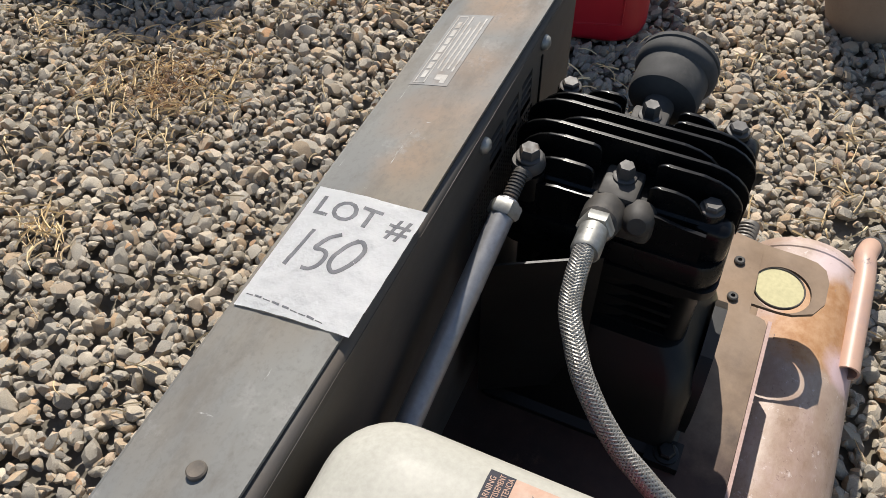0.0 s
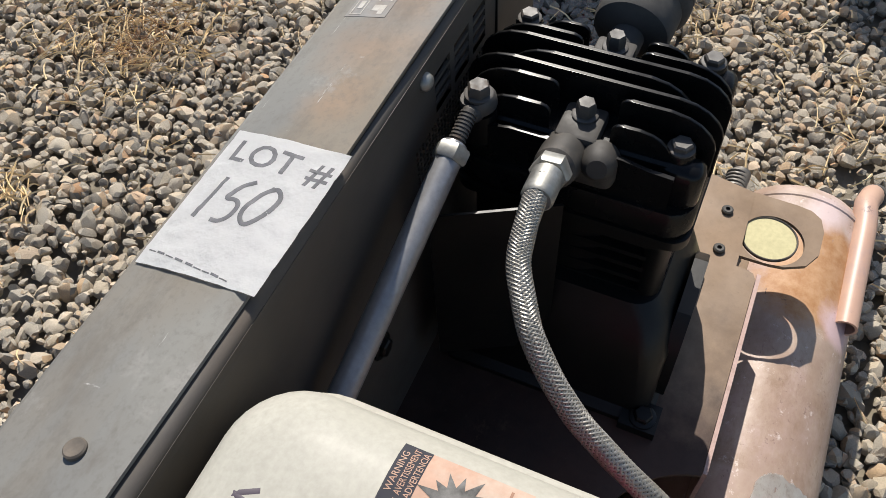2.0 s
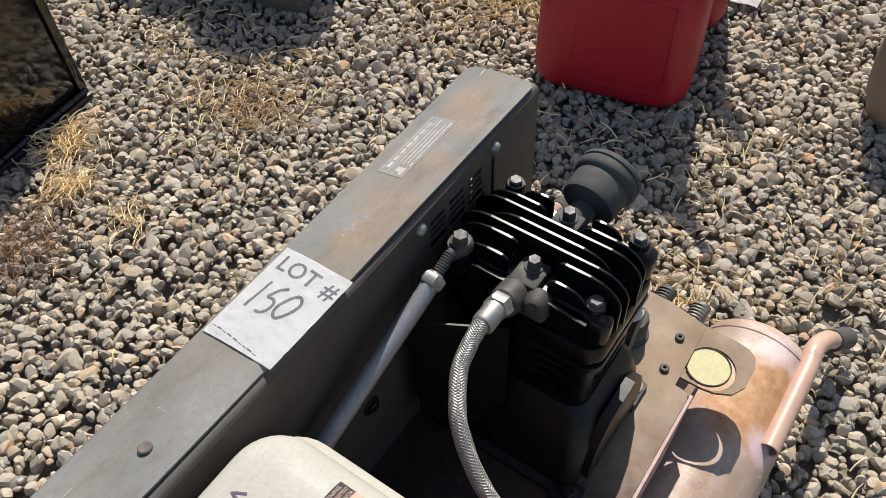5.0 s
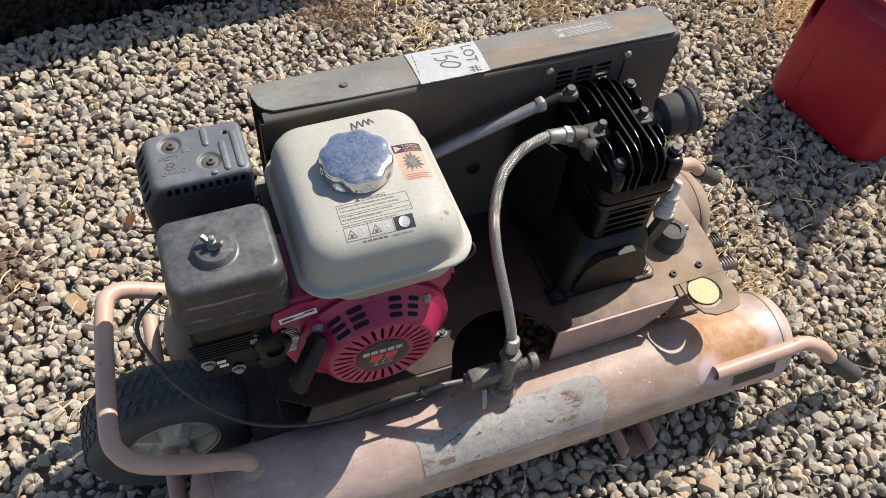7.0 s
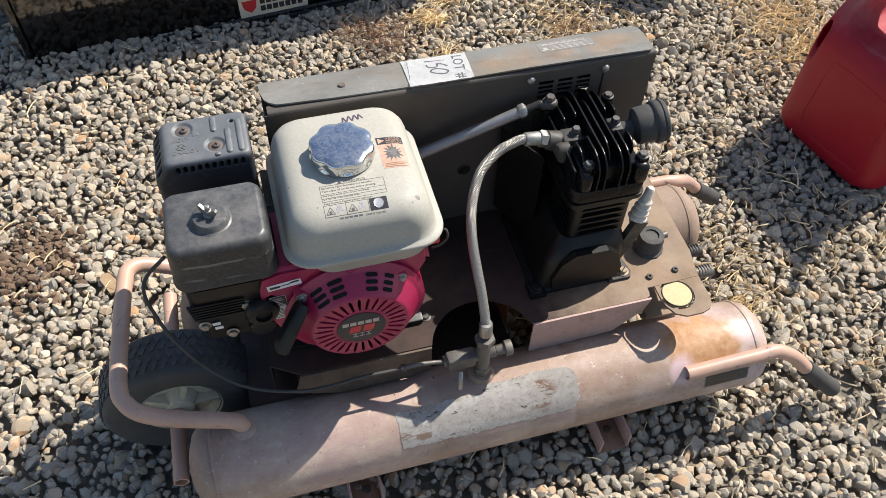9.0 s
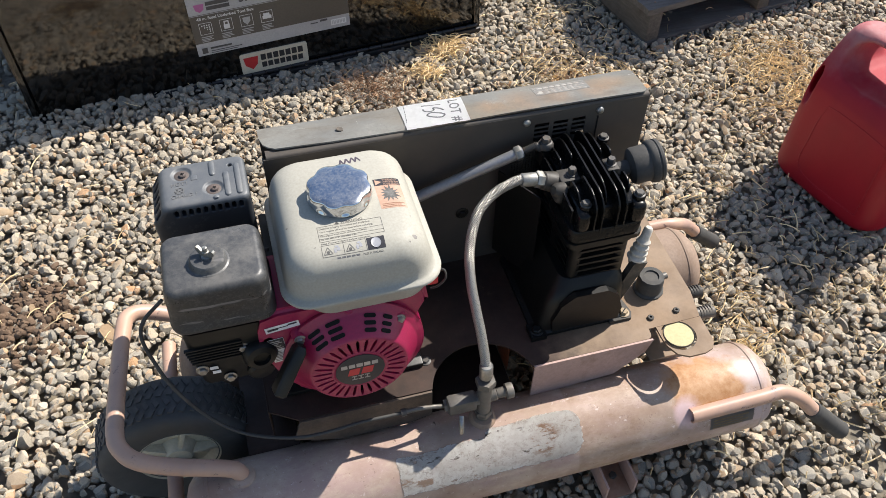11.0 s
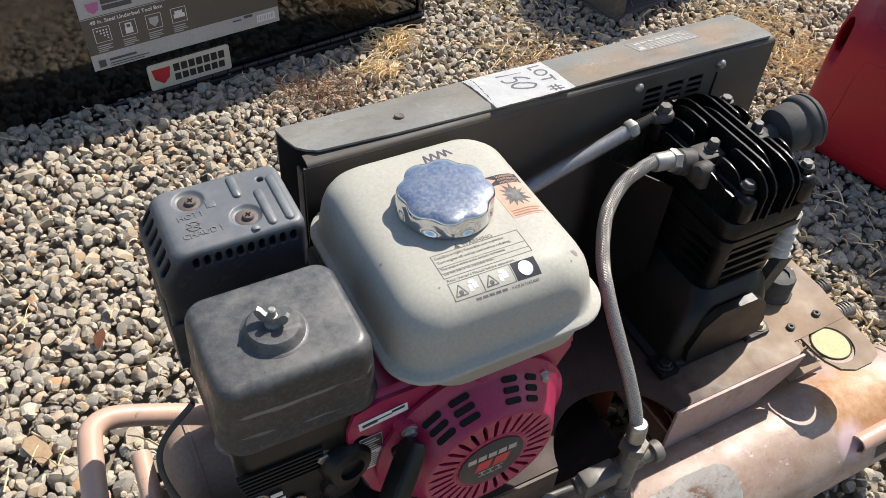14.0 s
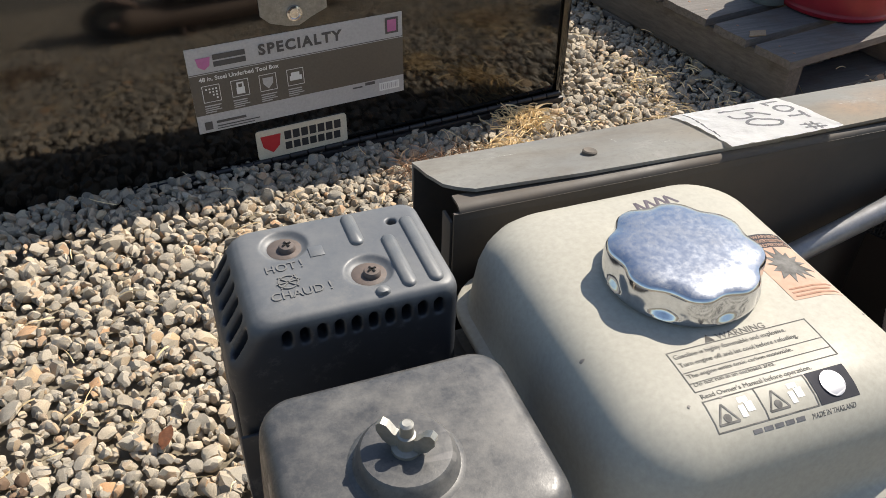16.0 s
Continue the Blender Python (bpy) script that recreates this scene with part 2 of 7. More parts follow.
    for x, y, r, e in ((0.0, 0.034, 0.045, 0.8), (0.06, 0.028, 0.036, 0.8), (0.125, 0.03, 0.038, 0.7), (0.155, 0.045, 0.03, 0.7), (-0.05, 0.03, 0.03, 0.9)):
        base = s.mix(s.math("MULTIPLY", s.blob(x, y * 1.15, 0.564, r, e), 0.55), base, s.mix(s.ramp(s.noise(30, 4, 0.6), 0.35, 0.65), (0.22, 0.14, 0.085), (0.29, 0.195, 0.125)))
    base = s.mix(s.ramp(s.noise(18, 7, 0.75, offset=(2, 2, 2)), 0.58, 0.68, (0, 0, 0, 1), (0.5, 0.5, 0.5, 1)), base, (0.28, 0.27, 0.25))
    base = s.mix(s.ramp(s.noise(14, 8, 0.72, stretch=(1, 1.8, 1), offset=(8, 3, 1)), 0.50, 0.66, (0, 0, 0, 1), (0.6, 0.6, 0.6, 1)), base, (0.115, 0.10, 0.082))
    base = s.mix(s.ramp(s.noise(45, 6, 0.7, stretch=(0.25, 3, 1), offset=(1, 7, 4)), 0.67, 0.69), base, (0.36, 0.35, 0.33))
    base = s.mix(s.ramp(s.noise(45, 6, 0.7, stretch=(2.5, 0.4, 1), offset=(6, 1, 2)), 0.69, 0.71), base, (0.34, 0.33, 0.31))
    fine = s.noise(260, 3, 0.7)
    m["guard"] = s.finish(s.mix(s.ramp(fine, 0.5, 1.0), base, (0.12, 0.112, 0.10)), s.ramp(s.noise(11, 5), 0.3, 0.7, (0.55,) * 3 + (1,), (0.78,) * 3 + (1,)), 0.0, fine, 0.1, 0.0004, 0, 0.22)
    # dusty upright sheets: the front's shade makes this tone darker than the lid's
    m["guard_side"] = worn("dusty_shaded_steel", (0.042, 0.038, 0.034), (0.064, 0.055, 0.046), 6, (0.5, 0.7), 0.0, (0.100, 0.078, 0.058), (0.48, 0.76))
    m["black"] = worn("black_enamel", (0.005, 0.005, 0.005), (0.009, 0.009, 0.008), 10, (0.3, 0.5), 0, (0.04, 0.033, 0.026), (0.62, 0.88), spec=0.3)
    m["fin_edge"] = worn("scuffed_black_casting", (0.004, 0.004, 0.004), (0.007, 0.007, 0.007), 14, (0.20, 0.34), 0, (0.028, 0.026, 0.023), (0.70, 0.90), 300, 0.05, 0, 0.22)
    m["dusty"] = worn("dusty_black_casting", (0.02, 0.019, 0.017), (0.05, 0.044, 0.036), 18, (0.5, 0.8), 0, (0.16, 0.13, 0.10), (0.5, 0.72))
    m["dish"] = worn("dusty_brown_recess", (0.13, 0.095, 0.08), (0.09, 0.075, 0.068), 60, (0.6, 0.8))
    m["fitting"] = worn("dusty_grey_fitting", (0.085, 0.08, 0.072), (0.15, 0.14, 0.125), 40, (0.4, 0.6), 0.35, (0.19, 0.16, 0.125), (0.5, 0.7))
    s = Shader("grimy_brown_deck_steel")
    tan = s.mix(s.ramp(s.noise(12, 7, 0.7), 0.35, 0.65), (0.17, 0.115, 0.072), (0.26, 0.18, 0.115))
    # left half: oily grime, with the shade under engine and pump in its tone
    oil = s.mix(s.ramp(s.noise(9, 7, 0.7, offset=(2, 2, 2)), 0.35, 0.68), (0.020, 0.012, 0.009), (0.062, 0.033, 0.023))
    oil = s.mix(s.ramp(s.noise(20, 8, 0.75, offset=(5, 2, 2)), 0.62, 0.74), oil, (0.11, 0.07, 0.042))
    reach = s.math("ADD", s.axis("X"), s.math("MULTIPLY", s.math("SUBTRACT", s.noise(7, 7, 0.7, offset=(1, 4, 4)), 0.5), 0.3))
    col = s.mix(s.ramp(reach, -0.02, 0.10), oil, tan)
    fine = s.noise(180, 4, 0.7)
    m["deck"] = s.finish(s.mix(s.ramp(fine, 0.62, 1.0), col, (0.10, 0.07, 0.045)), s.ramp(s.noise(16, 5), 0.3, 0.7, (0.5,) * 3 + (1,), (0.8,) * 3 + (1,)), 0, fine, 0.2, 0.0006, 0, 0.35)
    m["flange"] = worn("pinkish_primed_steel", (0.46, 0.31, 0.27), (0.38, 0.255, 0.215), 8, (0.45, 0.7), 0, (0.22, 0.14, 0.10), (0.58, 0.72))
    m["brown_flange"] = worn("dusty_brown_steel", (0.135, 0.095, 0.066), (0.08, 0.057, 0.042), 9, (0.5, 0.75), 0, (0.035, 0.026, 0.021), (0.5, 0.68))
    m["cream"] = worn("cream_white_enamel", (0.415, 0.40, 0.347), (0.38, 0.365, 0.312), 5, (0.34, 0.48), 0, (0.40, 0.365, 0.29), (0.6, 0.85), 300, 0.02, 0, 0.1)
    m["chrome"] = worn("scuffed_chrome", (0.70, 0.71, 0.73), (0.60, 0.61, 0.63), 30, (0.07, 0.18), 1.0, None, (0, 1), 260, 0.004)
    s = Shader("scratched_chrome_top")
    n = s.noise(260, 8, 0.75)
    dust = s.ramp(s.math("ADD", s.math("MULTIPLY", n, 0.6), s.math("MULTIPLY", s.noise(45, 6, 0.7, offset=(3, 1, 2)), 0.4)), 0.44, 0.68)
    m["chrome_top"] = s.finish(s.mix(dust, (0.40, 0.44, 0.50), (0.31, 0.32, 0.34)), s.ramp(n, 0.36, 0.66, (0.13,) * 3 + (1,), (0.28,) * 3 + (1,)), s.mix(dust, (1, 1, 1), (0.6, 0.6, 0.6)), s.noise(60, 4), 0.02, 0.0003)
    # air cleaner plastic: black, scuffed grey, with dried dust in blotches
    s = Shader("dusty_lit_top_plastic")
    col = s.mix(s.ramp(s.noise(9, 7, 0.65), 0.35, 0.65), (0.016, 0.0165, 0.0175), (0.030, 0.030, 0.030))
    # paler top, darker sides: settled dust plus sun and shade in the colour
    noisy_z = s.math("ADD", s.axis("Z"), s.math("MULTIPLY", s.math("SUBTRACT", s.noise(14, 7, 0.7, offset=(4, 1, 1)), 0.5), 0.03))
    col = s.mix(s.ramp(noisy_z, 0.557, 0.5685), col, s.mix(s.ramp(s.noise(16, 9, 0.8), 0.42, 0.60), (0.046, 0.048, 0.051), (0.125, 0.121, 0.113)))
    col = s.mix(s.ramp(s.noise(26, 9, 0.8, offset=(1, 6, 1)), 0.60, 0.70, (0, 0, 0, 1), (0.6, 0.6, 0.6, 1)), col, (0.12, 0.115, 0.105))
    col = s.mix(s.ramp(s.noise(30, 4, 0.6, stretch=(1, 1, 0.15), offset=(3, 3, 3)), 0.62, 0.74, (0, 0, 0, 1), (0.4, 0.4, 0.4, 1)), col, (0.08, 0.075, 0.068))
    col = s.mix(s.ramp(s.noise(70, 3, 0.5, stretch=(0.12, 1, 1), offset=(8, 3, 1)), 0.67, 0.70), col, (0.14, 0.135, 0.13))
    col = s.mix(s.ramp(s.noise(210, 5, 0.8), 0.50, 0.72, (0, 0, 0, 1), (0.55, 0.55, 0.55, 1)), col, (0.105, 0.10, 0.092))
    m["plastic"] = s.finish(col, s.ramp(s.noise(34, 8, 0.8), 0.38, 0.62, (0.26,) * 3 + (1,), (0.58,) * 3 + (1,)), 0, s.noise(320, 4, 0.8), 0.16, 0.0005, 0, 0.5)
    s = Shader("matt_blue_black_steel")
    # dark sides carry their shade; the top is lightened for dust and sun
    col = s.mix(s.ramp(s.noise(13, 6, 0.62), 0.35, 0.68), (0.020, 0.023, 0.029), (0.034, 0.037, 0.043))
    noisy_z = s.math("ADD", s.axis("Z"), s.math("MULTIPLY", s.math("SUBTRACT", s.noise(18, 7, 0.7, offset=(4, 1, 1)), 0.5), 0.02))
    col = s.mix(s.ramp(noisy_z, 0.564, 0.575), col, s.mix(s.ramp(s.noise(24, 8, 0.75), 0.35, 0.65), (0.084, 0.094, 0.106), (0.14, 0.144, 0.146)))
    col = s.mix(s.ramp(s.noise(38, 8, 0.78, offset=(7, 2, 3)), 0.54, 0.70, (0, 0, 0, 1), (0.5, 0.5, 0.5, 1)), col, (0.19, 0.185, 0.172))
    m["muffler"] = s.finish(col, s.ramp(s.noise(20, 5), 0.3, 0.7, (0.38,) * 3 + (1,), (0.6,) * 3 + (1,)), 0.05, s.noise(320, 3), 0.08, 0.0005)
    m["red"] = worn("faded_red_paint", (0.36, 0.013, 0.062), (0.27, 0.011, 0.060), 7, (0.3, 0.5), 0, (0.30, 0.06, 0.07), (0.6, 0.85), 300, 0.04, 0.1)
    # near-black that paints the shade inside slots, vents and the crease
    m["dark"] = plain("slot_shade_black", (0.008, 0.008, 0.008), 0.8, 0, 0.2)
    m["steel"] = worn("dull_zinc_steel", (0.42, 0.41, 0.39), (0.30, 0.29, 0.27), 40, (0.3, 0.5), 0.9)
    m["zinc"] = worn("bright_zinc", (0.40, 0.395, 0.365), (0.28, 0.275, 0.25), 60, (0.42, 0.62), 0.8)
    m["grey_tube"] = worn("dull_aluminium_tube", (0.36, 0.36, 0.37), (0.30, 0.30, 0.30), 20, (0.35, 0.5), 0.55)
    m["bolt"] = worn("grimy_bolt_steel", (0.04, 0.037, 0.034), (0.075, 0.068, 0.06), 60, (0.45, 0.65), 0.0, (0.11, 0.075, 0.05), (0.55, 0.7))
    m["rust"] = worn("rusted_steel", (0.22, 0.10, 0.055), (0.32, 0.19, 0.13), 50, (0.6, 0.85), 0.2)
    # braided hose
    s = Shader("braided_steel")
    m["braid"] = s.finish(s.mix(s.ramp(s.noise(300, 3), 0.3, 0.7), (0.37, 0.35, 0.31), (0.28, 0.265, 0.235)), 0.44, 0.6, s.noise(800, 2), 0.2, 0.0004)
    m["hose_core"] = plain("dark_hose_core", (0.12, 0.11, 0.095), 0.55, 0.4)
    m["tyre"] = worn("black_tyre_rubber", (0.048, 0.048, 0.047), (0.072, 0.071, 0.068), 14, (0.6, 0.8), 0, (0.12, 0.112, 0.10), (0.55, 0.8), 300, 0.2)
    m["hub"] = worn("yellowed_white_hub", (0.56, 0.52, 0.40), (0.48, 0.44, 0.33), 14, (0.4, 0.6), 0, (0.3, 0.25, 0.18), (0.6, 0.8))
    m["rubber"] = worn("grey_black_rubber", (0.035, 0.034, 0.032), (0.06, 0.058, 0.054), 25, (0.65, 0.85), 0, (0.11, 0.10, 0.085), (0.55, 0.8))
    m["disc"] = worn("pale_yellow_glaze", (0.55, 0.50, 0.29), (0.50, 0.455, 0.265), 50, (0.75, 0.9), 0, depth=0.02, spec=0.1)
    m["white_boot"] = worn("chalky_white_ceramic", (0.60, 0.56, 0.49), (0.46, 0.425, 0.365), 40, (0.5, 0.7), 0)
    # paper, decals, inks
    s = Shader("wrinkled_paper")
    m["paper"] = s.finish(s.mix(s.ramp(s.noise(20, 5), 0.3, 0.7), (0.76, 0.76, 0.75), (0.70, 0.70, 0.69)), 0.55, 0, s.noise(55, 4, 0.6), 0.5, 0.0025)
    m["ink"] = plain("pencil_ink", (0.105, 0.105, 0.11), 0.6, 0, 0.4, 0.3, 200)
    m["print"] = plain("black_print", (0.025, 0.025, 0.028), 0.5)
    m["panel_print"] = plain("worn_grey_print", (0.125, 0.121, 0.114), 0.7, 0, 0.15, 0.5, 150)
    m["ink_marker"] = plain("purple_black_marker", (0.06, 0.045, 0.06), 0.5)
    m["white"] = plain("white_print", (0.70, 0.70, 0.68), 0.5)
    m["silver"] = plain("silver_print", (0.42, 0.42, 0.43), 0.35, 0.6)
    m["orange"] = worn("faded_orange_decal", (0.47, 0.305, 0.225), (0.43, 0.275, 0.20), 30, (0.55, 0.7), 0, (0.45, 0.38, 0.31), (0.50, 0.70), spec=0.15)
    m["navy_print"] = worn("worn_blue_black_print", (0.034, 0.035, 0.044), (0.05, 0.05, 0.056), 60, (0.65, 0.8), 0, (0.12, 0.10, 0.09), (0.6, 0.8), spec=0.12)
    m["grey_decal"] = worn("worn_grey_decal", (0.16, 0.15, 0.14), (0.22, 0.20, 0.18), 30, (0.5, 0.6))
    m["decal_gold"] = worn("tan_decal", (0.34, 0.25, 0.14), (0.24, 0.18, 0.11), 60, (0.5, 0.6))
    m["logo_red"] = plain("logo_red", (0.50, 0.03, 0.035), 0.45)
    m["logo_pink"] = plain("logo_pink", (0.45, 0.14, 0.30), 0.45)
    m["badge"] = worn("cream_badge", (0.70, 0.64, 0.50), (0.63, 0.57, 0.44), 12, (0.35, 0.5))
    m["label_grey"] = worn("silver_grey_label", (0.50, 0.49, 0.48), (0.43, 0.425, 0.42), 8, (0.35, 0.5))
    m["label_brown"] = worn("dark_taupe_label", (0.120, 0.104, 0.085), (0.105, 0.092, 0.075), 8, (0.4, 0.5))
    # tool box gloss
    s = Shader("black_powder_coat")
    m["gloss"] = s.finish(s.mix(s.ramp(s.noise(8, 5), 0.4, 0.7), (0.004, 0.0035, 0.003), (0.008, 0.007, 0.006)), s.ramp(s.noise(20, 5), 0.35, 0.7, (0.065,) * 3 + (1,), (0.105,) * 3 + (1,)), 0, s.noise(500, 2), 0.004, 0.0003, 0.0, 0.95)
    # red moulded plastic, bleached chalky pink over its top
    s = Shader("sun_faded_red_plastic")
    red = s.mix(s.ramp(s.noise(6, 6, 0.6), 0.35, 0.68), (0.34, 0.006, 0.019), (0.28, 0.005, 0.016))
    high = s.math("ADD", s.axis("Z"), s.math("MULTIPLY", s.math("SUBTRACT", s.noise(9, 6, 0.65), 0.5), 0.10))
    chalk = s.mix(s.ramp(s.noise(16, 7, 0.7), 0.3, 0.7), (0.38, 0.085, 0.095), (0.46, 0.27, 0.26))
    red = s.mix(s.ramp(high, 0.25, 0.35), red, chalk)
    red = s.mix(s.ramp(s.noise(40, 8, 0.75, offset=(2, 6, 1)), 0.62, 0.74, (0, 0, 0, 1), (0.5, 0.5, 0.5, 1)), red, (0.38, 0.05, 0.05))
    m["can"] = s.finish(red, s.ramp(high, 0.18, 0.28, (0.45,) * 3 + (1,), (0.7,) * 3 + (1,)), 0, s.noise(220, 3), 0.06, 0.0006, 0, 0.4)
    m["bucket"] = plain("red_bucket_plastic", (0.27, 0.012, 0.022), 0.4)
    # pallet wood
    s = Shader("grey_pallet_wood")
    g = s.noise(6, 8, 0.7, stretch=(1.5, 22, 22))
    col = s.mix(s.ramp(g, 0.3, 0.7), (0.095, 0.088, 0.082), (0.175, 0.162, 0.148))
    col = s.mix(s.ramp(s.noise(9, 5, 0.6, offset=(1, 1, 1)), 0.55, 0.75), col, (0.12, 0.09, 0.065))
    m["wood"] = s.finish(col, 0.85, 0, g, 0.4, 0.003, 0, 0.3)
    s = Shader("grey_stringer_wood")
    g = s.noise(6, 8, 0.7, stretch=(22, 1.5, 22))
    col = s.mix(s.ramp(g, 0.3, 0.7), (0.085, 0.078, 0.070), (0.16, 0.145, 0.127))
    m["stringer"] = s.finish(s.mix(s.ramp(s.noise(9, 6, 0.7, offset=(1, 1, 1)), 0.52, 0.72), col, (0.07, 0.058, 0.047)), 0.85, 0, g, 0.35, 0.002, 0, 0.3)
    s = Shader("rotted_bark")
    isl = s.node("ShaderNodeNewGeometry").outputs["Random Per Island"]
    m["mulch"] = s.finish(s.mix(s.ramp(s.noise(120, 5, 0.7), 0.3, 0.7), s.ramp(isl, 0.0, 1.0, (0.075, 0.055, 0.04, 1), (0.22, 0.155, 0.105, 1)), (0.14, 0.09, 0.06)), 0.9, 0, s.noise(300, 3), 0.4, 0.001, 0, 0.2)
    m["leaf"] = worn("dry_brown_leaf", (0.30, 0.11, 0.045), (0.15, 0.065, 0.035), 60, (0.6, 0.8))
    m["bark"] = worn("split_tan_bark", (0.40, 0.29, 0.17), (0.30, 0.20, 0.115), 40, (0.7, 0.9))
    m["cloth"] = worn("dirty_white_plastic_sheet", (0.62, 0.61, 0.58), (0.54, 0.53, 0.50), 12, (0.4, 0.6))
    m["clay"] = worn("weathered_brown_pot", (0.20, 0.15, 0.11), (0.28, 0.22, 0.17), 12, (0.6, 0.8))
    m["pressed"] = worn("pressed_letters_grey", (0.125, 0.127, 0.130), (0.16, 0.157, 0.150), 40, (0.5, 0.6))
    m["label_dark"] = plain("dark_label_print", (0.075, 0.072, 0.07), 0.5)
    m["label_black"] = worn("satin_black_hinge", (0.012, 0.012, 0.013), (0.022, 0.021, 0.022), 30, (0.3, 0.5))
    m["orange_paint"] = worn("old_orange_paint", (0.42, 0.10, 0.03), (0.32, 0.09, 0.035), 14, (0.5, 0.7))
    m["tin"] = worn("grey_green_tin", (0.20, 0.24, 0.22), (0.15, 0.18, 0.17), 20)
    m["faded_print"] = worn("faded_white_print", (0.44, 0.42, 0.38), (0.34, 0.31, 0.27), 90, (0.5, 0.6), 0, (0.22, 0.18, 0.14), (0.5, 0.7))
    m["film"] = worn("worn_grey_sticker_film", (0.205, 0.200, 0.188), (0.180, 0.174, 0.160), 40, (0.45, 0.6), 0, (0.19, 0.15, 0.12), (0.5, 0.75))
    m["pulley"] = worn("dusty_dark_casting", (0.02, 0.02, 0.02), (0.03, 0.028, 0.026), 20, (0.5, 0.7))
    return m


M = make_materials()

# ---- mesh tools ----


def bm_new():
    return bmesh.new()


def add_box(bm, lo, hi, bevel=0.0, seg=2, m=None):
    got = bmesh.ops.create_cube(bm, size=1.0)["verts"]
    c = [(a + b) / 2 for a, b in zip(lo, hi)]
    d = [b - a for a, b in zip(lo, hi)]
    for v in got:
        v.co = Vector((c[i] + v.co[i] * d[i] for i in range(3)))
    if bevel:
        edges = {e for v in got for e in v.link_edges}
        out = bmesh.ops.bevel(bm, geom=list(edges), offset=bevel, segments=seg, affect="EDGES", profile=0.5)
        got = [v for v in {*out["verts"], *[v for v in got if v.is_valid]}]
    if m:
        bmesh.ops.transform(bm, matrix=m, verts=[v for v in got if v.is_valid])
    return bm


def frame_of(axis):
    axis = Vector(axis).normalized()
    side = axis.cross(Vector((0, 0, 1)) if abs(axis.z) < 0.9 else Vector((1, 0, 0))).normalized()
    return axis, side, axis.cross(side)


def add_rings(bm, rings, cap0=True, cap1=True, closed=False):
    made = [[bm.verts.new(p) for p in ring] for ring in rings]
    pairs = list(zip(made, made[1:])) + ([(made[-1], made[0])] if closed else [])
    for a, b in pairs:
        n = len(a)
        for i in range(n):
            bm.faces.new((a[i], a[(i + 1) % n], b[(i + 1) % n], b[i]))
    if not closed:
        if cap0:
            bm.faces.new(made[0][::-1])
        if cap1:
            bm.faces.new(made[-1])
    return bm


def add_lathe(bm, profile, origin, axis, n=28, cap0=True, cap1=True, lobes=0, depth=0.0, loop=False):
    """A profile of (radius, height) turned round an axis."""
    axis, side, up = frame_of(axis)
    o = Vector(origin)
    rings = []
    for r, h in profile:
        ring = []
        for i in range(n):
            a = 2 * math.pi * i / n
            q = r * (1 - depth * (0.5 + 0.5 * math.cos(lobes * a)) ** 2) if lobes else r
            ring.append(o + axis * h + side * (q * math.cos(a)) + up * (q * math.sin(a)))
        rings.append(ring)
    return add_rings(bm, rings, cap0, cap1, loop)


def add_cyl(bm, p0, p1, r, r1=None, n=20, bevel=0.0):
    d = Vector(p1) - Vector(p0)
    h = d.length
    r1 = r if r1 is None else r1
    prof = [(r, 0), (r1, h)] if not bevel else [(r - bevel, 0), (r, bevel), (r1, h - bevel), (r1 - bevel, h)]
    return add_lathe(bm, prof, p0, d, n)


def smooth_line(points, steps=6):
    """A Catmull-Rom line through points."""
    p = [Vector(q) for q in points]
    p = [2 * p[0] - p[1]] + p + [2 * p[-1] - p[-2]]
    out = []
    for a, b, c, d in zip(p, p[1:], p[2:], p[3:]):
        for i in range(steps):
            t = i / steps
            out.append(0.5 * ((2 * b) + (c - a) * t + (2 * a - 5 * b + 4 * c - d) * t * t + (3 * b - a - 3 * c + d) * t ** 3))
    out.append(p[-2])
    return out


def add_tube(bm, points, r, n=14, steps=6, hollow=0.0):
    line = smooth_line(points, steps) if steps > 1 else [Vector(q) for q in points]
    way = [(b - a).normalized() for a, b in zip(line, line[1:])]
    way = [way[0]] + [(a + b).normalized() for a, b in zip(way, way[1:])] + [way[-1]]
    _, side, _ = frame_of(way[0])
    rings = []
    for p, w in zip(line, way):
        side = (side - w * side.dot(w)).normalized()
        up = w.cross(side)
        rr = r(len(rings) / (len(line) - 1)) if callable(r) else r
        rings.append([p + side * (rr * math.cos(2 * math.pi * i / n)) + up * (rr * math.sin(2 * math.pi * i / n)) for i in range(n)])
    if hollow:
        w = way[0]
        c = line[0]
        rings = [[c + w * 0.03 + (p - c) * hollow for p in rings[0]], [c + (p - c) * hollow for p in rings[0]]] + rings
    return add_rings(bm, rings)


def rrect(w, h, r, n=5):
    """A rounded rectangle round the origin, counter-clockwise."""
    out = []
    for cx, cy, a0 in ((w / 2 - r, h / 2 - r, 0), (-w / 2 + r, h / 2 - r, 90), (-w / 2 + r, -h / 2 + r, 180), (w / 2 - r, -h / 2 + r, 270)):
        for i in range(n + 1):
            a = radians(a0 + 90 * i / n)
            out.append((cx + r * math.cos(a), cy + r * math.sin(a)))
    return out


def add_prism(bm, poly, put, d0, d1):
    """A flat outline thickened from d0 to d1; put(u, v, d) gives the place."""
    return add_rings(bm, [[put(u, v, d0) for u, v in poly], [put(u, v, d1) for u, v in poly]])


def mesh_of(name, bm, mat, angle=38):
    bmesh.ops.recalc_face_normals(bm, faces=bm.faces)
    me = bpy.data.meshes.new(name)
    bm.to_mesh(me)
    bm.free()
    me.materials.append(mat)
    me.polygons.foreach_set("use_smooth", [True] * len(me.polygons))
    me.set_sharp_from_angle(angle=radians(angle))
    return me


